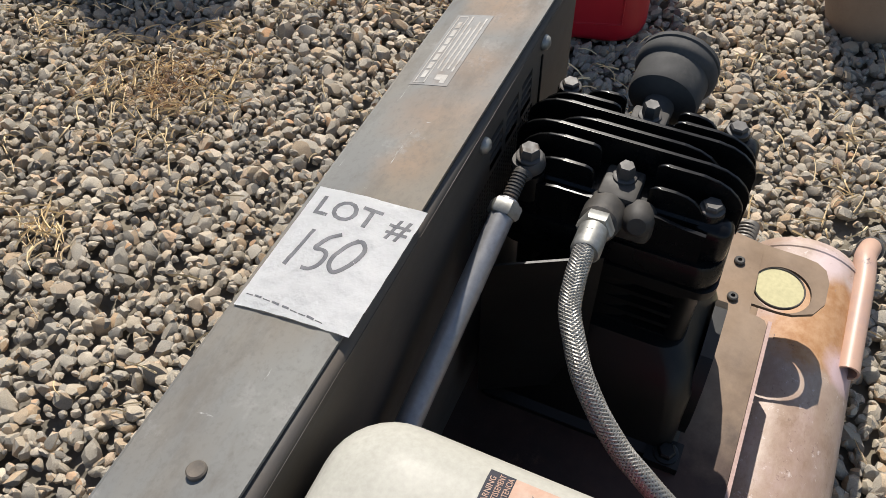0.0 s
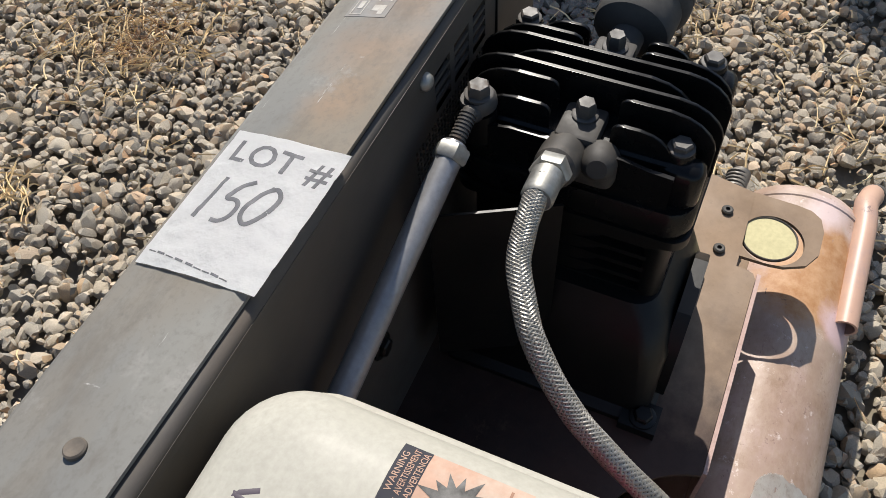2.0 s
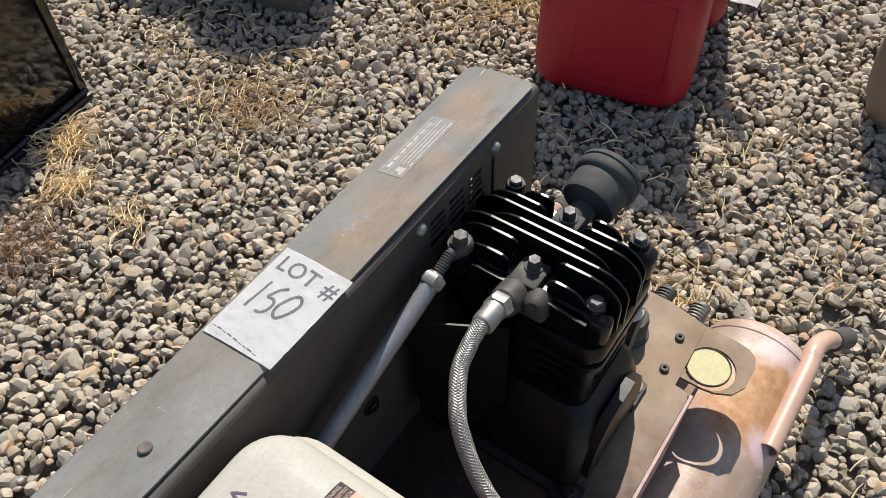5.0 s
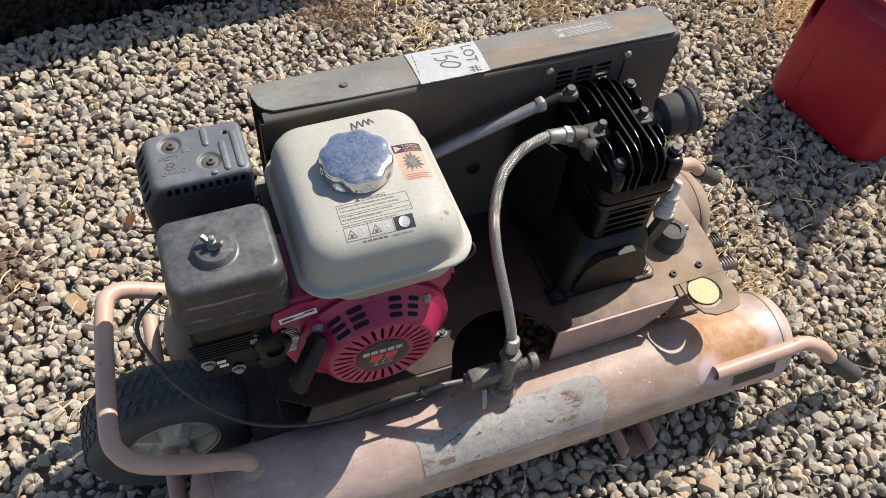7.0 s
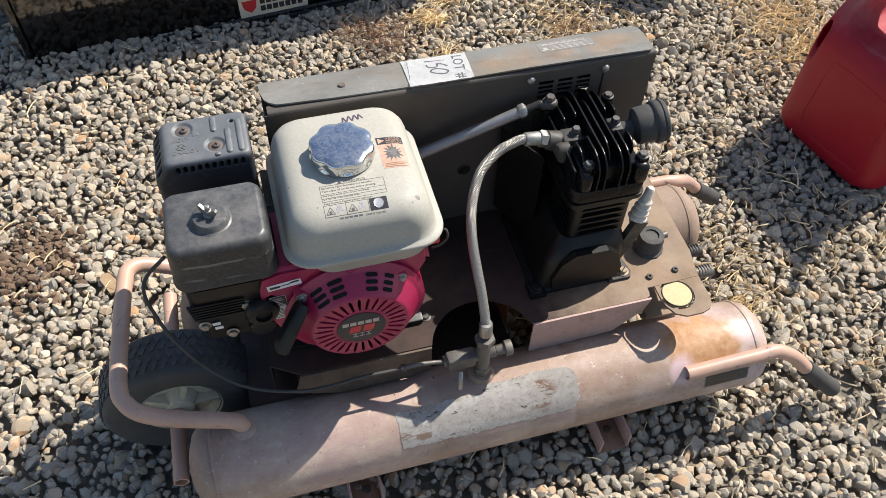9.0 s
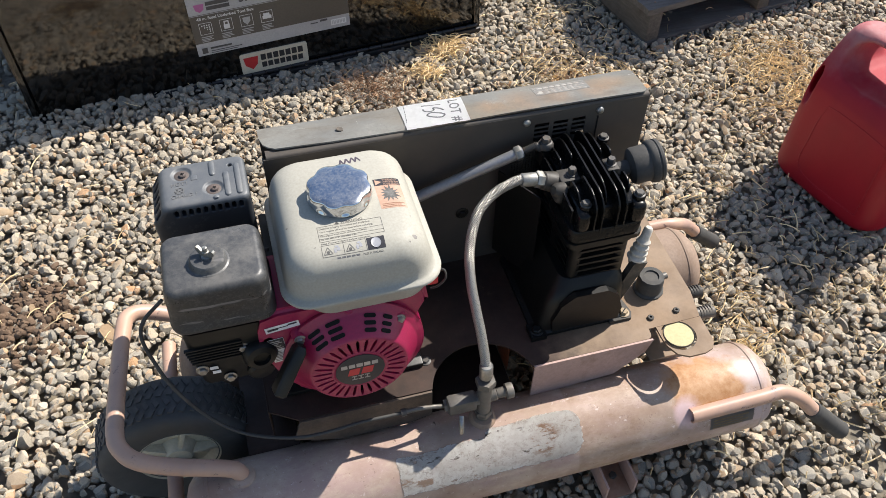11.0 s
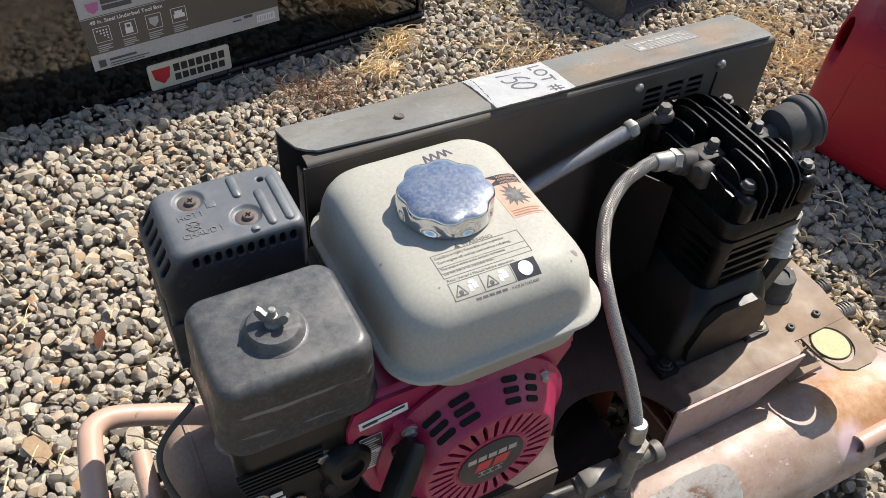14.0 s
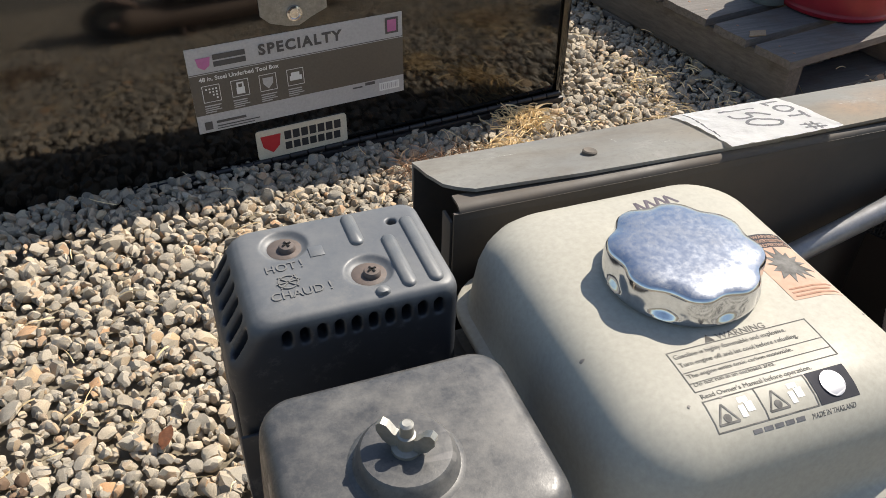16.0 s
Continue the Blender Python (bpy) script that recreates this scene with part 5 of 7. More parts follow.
add_cyl(bm, brace_top - Vector((0, 0, 0.008)) + way * 0.008, brace_top + way * 0.018, 0.0075, 0.0055, 12)
part("rod_eye", bm, M["bolt"], brace, "grimy rod eye")
part("bolt", hexbolt(brace_top - Vector((0, 0, 0.002)), (0, 0, 1), 0.0078, 0.009, 0.0098), M["bolt"], brace)
part("boss", cyl((0.024, -0.026, 0.49), (0.024, -0.026, 0.514), 0.012, n=16), M["black"], brace)

# braided hose from the outlet to the tee on the near tank
hose_line = smooth_line([(-0.022, -0.0875, 0.518), (-0.040, -0.0875, 0.518), (-0.059, -0.089, 0.513), (-0.077, -0.0925, 0.507), (-0.096, -0.103, 0.501), (-0.111, -0.114, 0.492), (-0.123, -0.130, 0.477), (-0.132, -0.148, 0.461), (-0.138, -0.168, 0.446), (-0.141, -0.192, 0.424), (-0.140, -0.215, 0.397), (-0.138, -0.236, 0.369), (-0.137, -0.255, 0.340), (-0.137, -0.266, 0.318)], 7)
hose = part("braided_hose", tube(hose_line, 0.0069, 16, 1), M["hose_core"], machine, "braided stainless steel hose")


def braid_strands(line, r, parent):
    """Crossing strands wound round the hose, as one fine weave."""
    way_ = [(b - a).normalized() for a, b in zip(line, line[1:])]
    way_.append(way_[-1])
    _, side, _ = frame_of(way_[0])
    frames = []
    for p, w in zip(line, way_):
        side = (side - w * side.dot(w)).normalized()
        frames.append((p, side.copy(), w.cross(side)))
    fine = []
    for (p, s, u), (q, s2, u2) in zip(frames, frames[1:]):
        for k in range(3):
            t = k / 3
            fine.append((p.lerp(q, t), s.lerp(s2, t), u.lerp(u2, t)))
    bm_ = bm_new()
    for turn in (1, -1):
        for k in range(12):
            ring_prev = None
            for i, (p, s, u) in enumerate(fine):
                a = turn * i * 0.22 + 2 * math.pi * k / 12
                out = s * math.cos(a) + u * math.sin(a)
                tang = (u * math.cos(a) - s * math.sin(a)) * 0.00135
                rr = r + 0.0004 + (0.0003 if (i // 2 + k) % 2 == (turn > 0) else 0)
                quad = [bm_.verts.new(p + out * (rr - 0.0006) - tang), bm_.verts.new(p + out * rr), bm_.verts.new(p + out * (rr - 0.0006) + tang)]
                if ring_prev:
                    bm_.faces.new((ring_prev[0], ring_prev[1], quad[1], quad[0]))
                    bm_.faces.new((ring_prev[1], ring_prev[2], quad[2], quad[1]))
                ring_prev = quad
    return tagged(part("braid", bm_, M["braid"], parent, "", 60), "woven bright steel strands", kind="stuff")


braid_strands(hose_line, 0.0069, hose)
hw = Vector((-0.042, -0.011, 0.017)).normalized()
part("hose_nut", lathe([(0.0115, 0), (0.013, 0.002), (0.013, 0.011), (0.0115, 0.013)], Vector((-0.003, -0.0870, 0.509)), Vector((-0.02, -0.001, 0.008)), 6), M["zinc"], hose, "bright hexagon nut")
part("ferrule", lathe([(0.0085, 0), (0.0104, 0.001), (0.0104, 0.022), (0.009, 0.024)], Vector((-0.014, -0.0873, 0.5135)), Vector((-0.025, -0.001, 0.004)), 18), M["zinc"], hose)
part("ferrule", lathe([(0.009, 0), (0.0105, 0.001), (0.0105, 0.024), (0.009, 0.026)], Vector((-0.137, -0.268, 0.303)), Vector((0.0, 0.003, 0.03)), 18), M["steel"], hose)

# tee, check valve and unloader on the tank
bm = cyl((-0.138, -0.272, 0.185), (-0.138, -0.271, 0.300), 0.0115, n=18, bevel=0.001)
add_lathe(bm, [(0.0130, 0), (0.0140, 0.002), (0.0140, 0.011), (0.0130, 0.013)], (-0.138, -0.272, 0.206), (0, 0, 1), 6)
add_lathe(bm, [(0.0150, 0), (0.0160, 0.002), (0.0160, 0.012), (0.015, 0.014)], (-0.138, -0.271, 0.286), (0, 0, 1), 6)
tee = part("check_valve_tee", bm, M["fitting"], machine, "dusty metal tee with check valve")
part("bung", lathe([(0.0225, -0.004), (0.0215, 0.004), (0.0185, 0.010), (0.0165, 0.012), (0.0120, 0.012)], (-0.138, -0.272, 0.189), (0, -0.1, 1), 28), M["pink_dull"], near_tank, "welded pipe bung")
bm = cyl((-0.185, -0.266, 0.243), (-0.118, -0.270, 0.252), 0.0105, n=18, bevel=0.001)
add_cyl(bm, (-0.118, -0.270, 0.252), (-0.094, -0.272, 0.255), 0.0085, n=14, bevel=0.001)
add_lathe(bm, [(0.0115, 0), (0.0125, 0.001), (0.0125, 0.010), (0.0115, 0.012)], (-0.104, -0.2715, 0.254), (1, 0, 0.05), 16)
add_box(bm, (-0.196, -0.279, 0.230), (-0.150, -0.256, 0.258), 0.004)
add_lathe(bm, [(0.0095, 0), (0.0105, 0.001), (0.0105, 0.010), (0.0095, 0.011)], (-0.200, -0.264, 0.241), (1, -0.05, 0.1), 6)
unl = part("unloader_valve", bm, M["fitting"], tee, "grimy black unloader valve")
part("lever", tube([(-0.178, -0.285, 0.236), (-0.181, -0.296, 0.228), (-0.182, -0.300, 0.212)], 0.004, 10, 3), M["steel"], tee)
part("control_tube", tube([(-0.199, -0.264, 0.241), (-0.222, -0.265, 0.249), (-0.245, -0.266, 0.254), (-0.265, -0.266, 0.2535)], 0.0035, 10, 4), M["fitting"], tee)
part("clip", cyl((-0.268, -0.266, 0.253), (-0.260, -0.266, 0.2535), 0.006, n=12), M["bolt"], tee)
part("throttle_cable", tube([(-0.262, -0.266, 0.253), (-0.286, -0.266, 0.253),(-0.329, -0.266, 0.254),(-0.373, -0.266, 0.249),(-0.416, -0.262, 0.244),(-0.465, -0.252, 0.249),(-0.511, -0.238, 0.266),(-0.55, -0.222, 0.309),(-0.577, -0.21, 0.367),(-0.591, -0.195, 0.415),(-0.596, -0.185, 0.455),(-0.587, -0.175, 0.477),(-0.558, -0.17, 0.504)], 0.0026, 10, 8), M["rubber"], machine, "thin grey throttle cable")

# black baffle sheet between the pump and the guard
part("baffle_sheet", prism([(-0.047, -0.020), (-0.0455, -0.019), (-0.003, -0.096), (-0.0048, -0.097)], lambda u, v, d: Vector((u, v, d)), 0.30, 0.478), M["black"], machine, "thin black steel baffle sheet")

# ---- petrol engine ----
def loft(rows, cx, cy):
    bm = bm_new()
    add_rings(bm, [[Vector((cx + u, cy + v, z)) for u, v in rrect(w, d, r, 8)] for z, w, d, r in rows])
    return bm


def capsule(w, h, n=6):
    r = min(w, h) / 2 * 0.98
    return rrect(w, h, r, n)


def build_fuel_tank():
    rows = [(0.480, -0.368, -0.226, -0.224, -0.035, 0.030), (0.4825, -0.376, -0.217, -0.232, -0.027, 0.036), (0.488, -0.381, -0.211, -0.2365, -0.020, 0.040), (0.507, -0.384, -0.208, -0.2385, -0.0165, 0.042),
            (0.5085, -0.4065, -0.1935, -0.2395, -0.0065, 0.040), (0.5095, -0.408, -0.192, -0.241, -0.005, 0.041), (0.5125, -0.408, -0.192, -0.241, -0.005, 0.041), (0.5140, -0.407, -0.193, -0.240, -0.006, 0.040),
            (0.5148, -0.4015, -0.1985, -0.2350, -0.0105, 0.037), (0.5175, -0.4000, -0.2010, -0.2325, -0.0120, 0.036), (0.530, -0.3990, -0.2040, -0.2315, -0.0125, 0.036), (0.546, -0.3970, -0.2075, -0.2300, -0.0140, 0.036),
            (0.556, -0.3945, -0.2110, -0.2280, -0.0165, 0.036), (0.564, -0.3905, -0.2155, -0.2240, -0.0205, 0.035), (0.5705, -0.3845, -0.2220, -0.2180, -0.0265, 0.033), (0.5748, -0.3765, -0.2300, -0.2105, -0.0345, 0.030), (0.5772, -0.3670, -0.2400, -0.2020, -0.044, 0.026), (0.5785, -0.345, -0.26, -0.185, -0.063, 0.018)]
    rings = [[Vector(((x0 + x1) / 2 + u, (y0 + y1) / 2 + v, z)) for u, v in rrect(x1 - x0, y1 - y0, r, 8)] for z, x0, x1, y0, y1, r in rows]
    shell = add_rings(bm_new(), rings)
    tank = part("fuel_tank", shell, M["cream"], machine, "cream enamelled fuel tank with chips and scuffs", 50)
    cap_at = Vector((-0.3080, -0.1160, 0.578))
    def cap_ring(r, h, dip):
        return [cap_at + Vector((1.02 * q * math.cos(a), 1.02 * q * math.sin(a), 0.86 * h)) for a, q in ((2 * math.pi * i / 128, r * (1 - dip * (0.5 + 0.5 * math.cos(8 * 2 * math.pi * i / 128)) ** 1.4)) for i in range(128))]

    side = [(0.034, -0.002, 0), (0.0385, 0.0, 0), (0.0418, 0.0022, 0), (0.0425, 0.0040, 0.0), (0.0427, 0.0058, 0.02), (0.0427, 0.0076, 0.056), (0.0427, 0.0105, 0.078), (0.0426, 0.0150, 0.084), (0.0424, 0.0205, 0.084), (0.0420, 0.0226, 0.083), (0.0411, 0.0238, 0.082)]
    cap = part("fuel_cap", add_rings(bm_new(), [cap_ring(*row) for row in side], True, False), M["chrome"], tank, "scalloped chrome fuel cap with scratched top")
    crown = [(0.0411, 0.0238, 0.082), (0.0396, 0.0246, 0.080), (0.0365, 0.0256, 0.070), (0.0335, 0.0262, 0.050), (0.02, 0.0266, 0.01), (0.001, 0.0269, 0)]
    part("cap_top", add_rings(bm_new(), [cap_ring(*row) for row in crown], False, True), M["chrome_top"], tank, "scratched chrome top")
    part("neck", lathe([(0.040, -0.003), (0.038, 0.0012), (0.033, 0.0016)], cap_at, (0, 0, 1), 40), M["cream"], tank)
    z = 0.5784
    m = plane_at((-0.3485, -0.2115, z), (1, -0.015, 0), (0.02, 1, 0)) @ Matrix.Diagonal((0.97, 0.95, 1, 1))
    up = m @ Matrix.Translation((0, 0, 0.0002))
    # warning panel: thin frame, lines and words
    frame_rows = [(0, 0.020, 0.086, 0.0005), (0, 0.0475, 0.086, 0.0005), (0, 0.020, 0.0005, 0.028), (0.0855, 0.020, 0.0005, 0.028), (0, 0.0325, 0.086, 0.0004), (0, 0.0255, 0.086, 0.0004)]
    bars(frame_rows, up, M["panel_print"], tank, "printed_frame")
    lettering("WARNING", 0.0062, up @ Matrix.Translation((0.032, 0.0485, 0)), M["panel_print"], tank)
    tri = bm_new()
    add_prism(tri, [(0.0, 0.0), (0.006, 0.0), (0.003, 0.0052)], lambda u, v, d: up @ Vector((0.024 + u, 0.0485 + v, d)), 0, 0.0003)
    part("warning_triangle", tri, M["panel_print"], tank)
    for i, words in enumerate(("Gasoline is highly flammable and explosive.", "Turn engine off and let cool before refueling.")):
        lettering(words, 0.0043, up @ Matrix.Translation((0.002, 0.0425 - i * 0.0058, 0)), M["panel_print"], tank, bold=0.0, wide=0.92)
    for i, words in enumerate(("The engine emits toxic carbon monoxide.", "Do not run in an enclosed area.")):
        lettering(words, 0.0037, up @ Matrix.Translation((0.002, 0.0290 - i * 0.0032 - (0.0024 if i else 0), 0)), M["panel_print"], tank, bold=0.0)
    lettering("Read Owner's Manual before operation.", 0.0040, up @ Matrix.Translation((0.001, 0.0155, 0)), M["panel_print"], tank, bold=0.0)
    pic = [(0, -0.003, 0.058, 0.0006), (0, 0.0135, 0.058, 0.0006), (0, -0.003, 0.0006, 0.017), (0.0285, -0.003, 0.0006, 0.017), (0.058, -0.003, 0.0006, 0.017)]
    bars(pic, up, M["panel_print"], tank, "printed_frame")
    for x in (0.002, 0.031):
        bm = bm_new()
        for k in range(3):
            a, b = [Vector((x + 0.006 + 0.0065 * math.sin(t), 0.0035 + 0.0065 * math.cos(t), 0)) for t in (2 * math.pi * k / 3, 2 * math.pi * (k + 1) / 3)]
            d = (b - a).normalized()
            s = Vector((-d.y, d.x, 0)) * 0.0005
            add_rings(bm, [[up @ (a - s), up @ (b - s), up @ (b + s), up @ (a + s)], [up @ (p + Vector((0, 0, 0.0003))) for p in (a - s, b - s, b + s, a + s)]])
        add_lathe(bm, [(0.0021, 0), (0.0021, 0.0003)], up @ Vector((x + 0.006, 0.0028, 0)), (0, 0, 1), 10)
        part("pictogram", bm, M["panel_print"], tank)
        bars([(x + 0.014, 0.001, 0.003, 0.006), (x + 0.018, 0.003, 0.004, 0.005), (x + 0.0155, 0.0085, 0.005, 0.0025)], up, M["silver"], tank, "pictogram")
    bars([(0.0595, -0.003, 0.0235, 0.0170)], up, M["navy_print"], tank, "dark_panel")
    part("pale_seal", lathe([(0.0065, 0), (0.0065, 0.0003)], up @ Vector((0.0712, 0.0055, 0.0014)), (0, 0, 1), 24), M["silver"], tank)
    bars([(0.018 + i * 0.0062, -0.0068, 0.005, 0.0018) for i in range(5)], up, M["ink"], tank)
    lettering("MADE IN THAILAND", 0.0029, up @ Matrix.Translation((0.052, -0.0072, 0)), M["panel_print"], tank)
    # orange flame decal
    fx0, fx1, fy0, fy1 = -0.2595, -0.2240, -0.1540, -0.0965
    part("flame_decal", flat([(fx0, fy0, z), (fx1, fy0, z), (fx1, fy1, z), (fx0, fy1, z)], 0.0001, 0.0003), M["orange"], tank, "faded orange flame warning decal")
    part("dark_strip", flat([(fx0, fy1 - 0.013, z), (fx1, fy1 - 0.013, z), (fx1, fy1, z), (fx0, fy1, z)], 0.0005, 0.0002), M["navy_print"], tank)
    for i, words in enumerate(("WARNING", "AVERTISSEMENT", "ADVERTENCIA")):
        lettering(words, 0.0042, plane_at((fx0 + 0.0125, fy1 - 0.0042 - i * 0.0041, z + 0.0009), (1, 0, 0), (0, 1, 0)), M["orange"], tank, bold=0.0, wide=(0.95, 0.72, 0.78)[i])
    part("warning_triangle", prism([(fx0 + 0.002, fy1 - 0.0115), (fx0 + 0.011, fy1 - 0.0065), (fx0 + 0.002, fy1 - 0.0015)], lambda u, v, d: Vector((u, v, d)), z + 0.0008, z + 0.001), M["orange"], tank)
    rng = random.Random(4)
    star = [(0.0185 if k % 2 == 0 else 0.0108) * rng.uniform(0.8, 1.1) for k in range(26)]
    bm = bm_new()
    add_rings(bm, [[Vector(((fx0 + fx1) / 2 + 0.8 * f * r * math.cos(2 * math.pi * k / 26), fy1 - 0.0295 + 0.85 * f * r * math.sin(2 * math.pi * k / 26), h)) for k, r in enumerate(star)] for f, h in ((1, z + 0.0006), (1, z + 0.0009), (0.75, z + 0.0009), (0.5, z + 0.0009), (0.28, z + 0.0009), (0.06, z + 0.0009))])
    part("flame_star", bm, M["panel_print"], tank)
    bars([(fx0 + 0.003, fy0 + 0.002 + i * 0.003, 0.030 - 0.004 * (i % 2), 0.0012) for i in range(3)], Matrix.Translation((0, 0, z + 0.0006)), M["rust"], tank)
    # marker strokes
    mk = bm_new()
    scrawl = [(-0.296, -0.057), (-0.294, -0.045), (-0.290, -0.056), (-0.286, -0.044), (-0.282, -0.055), (-0.278, -0.043), (-0.274, -0.054), (-0.272, -0.043), (-0.267, -0.053)]
    for a, b in zip(scrawl, scrawl[1:]):
        add_tube(mk, [(a[0], a[1], z), (b[0], b[1], z)], 0.0012, 6, 1)
    for v in mk.verts:
        v.co.z = z + (v.co.z - z) * 0.2
    part("marker_stroke", mk, M["ink_marker"], tank)
    drape([c for c in tank.children if c.name.split(".")[0] not in ("fuel_cap", "cap_top", "neck")], tank, z - 0.0001, 0.003, 0.42)
    # chips and dents on the enamel
    for x, y, s in ((-0.228, -0.205, 0.0035), (-0.236, -0.2125, 0.0012), (-0.385, -0.150, 0.0015), (-0.338, -0.1985, 0.001), (-0.3555, -0.1985, 0.0009), (-0.225, -0.17, 0.0009)):
        chip = part("chip", prism([(x + s * rng.uniform(0.6, 1.1) * math.cos(k * 0.9), y + s * rng.uniform(0.6, 1.1) * math.sin(k * 0.9)) for k in range(7)], lambda u, v, d: Vector((u, v, d)), z + 0.0001, z + 0.0003), M["grey_decal"], tank)
        drape([chip], tank, z)
    return tank


fuel_tank = build_fuel_tank()


def build_air_cleaner():
    cx, cy = -0.4830, -0.1715
    rows = [(0.492, 0.125, 0.104, 0.018), (0.4935, 0.134, 0.112, 0.021), (0.500, 0.135, 0.113, 0.021), (0.502, 0.132, 0.110, 0.020), (0.530, 0.1300, 0.1080, 0.019), (0.553, 0.1275, 0.1055, 0.018), (0.5590, 0.1260, 0.1040, 0.0175), (0.5630, 0.1235, 0.1015, 0.0165), (0.5660, 0.1195, 0.0975, 0.0150), (0.5678, 0.1145, 0.0925, 0.0130), (0.5685, 0.109, 0.087, 0.011), (0.5690, 0.08, 0.06, 0.010)]
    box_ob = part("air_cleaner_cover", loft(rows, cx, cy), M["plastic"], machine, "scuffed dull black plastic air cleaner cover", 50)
    at = Vector((-0.4875, -0.179, 0.5680))
    part("raised_dish", lathe([(0.0290, -0.0012), (0.0262, 0.0014), (0.0242, 0.0022), (0.0229, 0.0045), (0.0219, 0.0085), (0.0202, 0.0104), (0.016, 0.0108), (0.001, 0.0102)], at, (0, 0, 1), 40), M["plastic"], box_ob)
    bm = lathe([(0.0068, 0), (0.0068, 0.0022), (0.0042, 0.003), (0.0042, 0.010), (0.0032, 0.0105), (0.0032, 0.0165), (0.002, 0.0175)], at + Vector((0, 0, 0.0100)), (0, 0, 1), 16)
    for s in (-1, 1):
        d = Vector((0.78, -0.62, 0)) * s
        side = Vector((0.62, 0.78, 0))
        wing = [(0.002, 0.0), (0.006, 0.0005), (0.0105, 0.004), (0.0135, 0.009), (0.0135, 0.0125), (0.0115, 0.0145), (0.0085, 0.0135), (0.0055, 0.0095), (0.002, 0.008)]
        add_prism(bm, wing, lambda u, v, e: at + Vector((0, 0, 0.0105 + v)) + d * u + side * e, -0.0020, 0.0020)
    part("wing_nut", bm, M["zinc"], box_ob, "bright zinc wing nut")
    # base, intake and carburettor below
    base = part("air_cleaner_base", loft([(0.425, 0.088, 0.070, 0.014), (0.445, 0.104, 0.082, 0.016), (0.470, 0.112, 0.090, 0.018), (0.492, 0.118, 0.096, 0.020)], cx + 0.0, cy + 0.004), M["plastic"], machine, "ribbed black plastic intake housing", 40)
    for i in range(4):
        zz = 0.4585 + 0.0072 * i
        w = 0.107 + 0.003 * i
        part("rib", loft([(zz, w + 0.004, 0.088 + 0.003 * i, 0.018), (zz + 0.0028, w + 0.004, 0.088 + 0.003 * i, 0.018)], cx, cy + 0.004), M["plastic"], base)
    carb = part("carburettor", loft([(0.352, 0.070, 0.060, 0.012), (0.360, 0.096, 0.078, 0.014), (0.400, 0.104, 0.084, 0.014), (0.440, 0.108, 0.088, 0.014), (0.480, 0.110, 0.090, 0.014)], -0.488, -0.174), M["black"], machine, "grimy black carburettor and choke housing", 40)
    for x, zz in ((-0.530, 0.400), (-0.497, 0.372), (-0.47, 0.432)):
        part("bolt", hexbolt((x, -0.2165, zz), (0, -1, 0), 0.0065, 0.006, 0.009), M["steel"], carb)
    for x, zz in ((-0.520, 0.3985), (-0.518, 0.3885)):
        part("white_mark", flat([(x, -0.2185, zz), (x + 0.011, -0.2185, zz), (x + 0.011, -0.2185, zz + 0.006), (x, -0.2185, zz + 0.006)], 0, 0.0005), M["white"], carb)
    bm = bm_new()
    for i in range(3):
        add_lathe(bm, [(0.021 - i * 0.002, 0), (0.021 - i * 0.002, 0.006)], (-0.463, -0.190 + 0.0, 0.392 + i * 0.013), (0.3, -0.9, 0.2), 24)
    part("choke_plate", bm, M["black"], carb)
    bm = bm_new()
    for k in range(6):
        add_box(bm, (-0.545 + 0.001 * k, -0.2215, 0.4485 - k * 0.0058), (-0.470, -0.2165, 0.4510 - k * 0.0058), 0.0006)
    tagged(part("grille_ribs", bm, M["black"], carb), "fine black ribs", kind="stuff")
    part("choke_bulge", lathe([(0.024, 0), (0.024, 0.014), (0.020, 0.020), (0.012, 0.022), (0.011, 0.017), (0.001, 0.016)], (-0.452, -0.212, 0.416), (0.15, -1, 0.1), 26), M["black"], carb)
    part("side_bulge", lathe([(0.020, 0), (0.020, 0.010), (0.016, 0.015), (0.001, 0.016)], (-0.455, -0.208, 0.375), (0.15, -1, -0.1), 22), M["black"], carb)
    part("zinc_plate", prism([(-0.444, 0.434), (-0.430, 0.431), (-0.427, 0.440), (-0.434, 0.447), (-0.442, 0.444)], lambda u, v, d: Vector((u, d, v)), -0.222, -0.2195), M["zinc"], carb)
    part("bracket", box((-0.433, -0.196, 0.442), (-0.424, -0.182, 0.468), 0.002), M["zinc"], carb)
    return box_ob


build_air_cleaner()


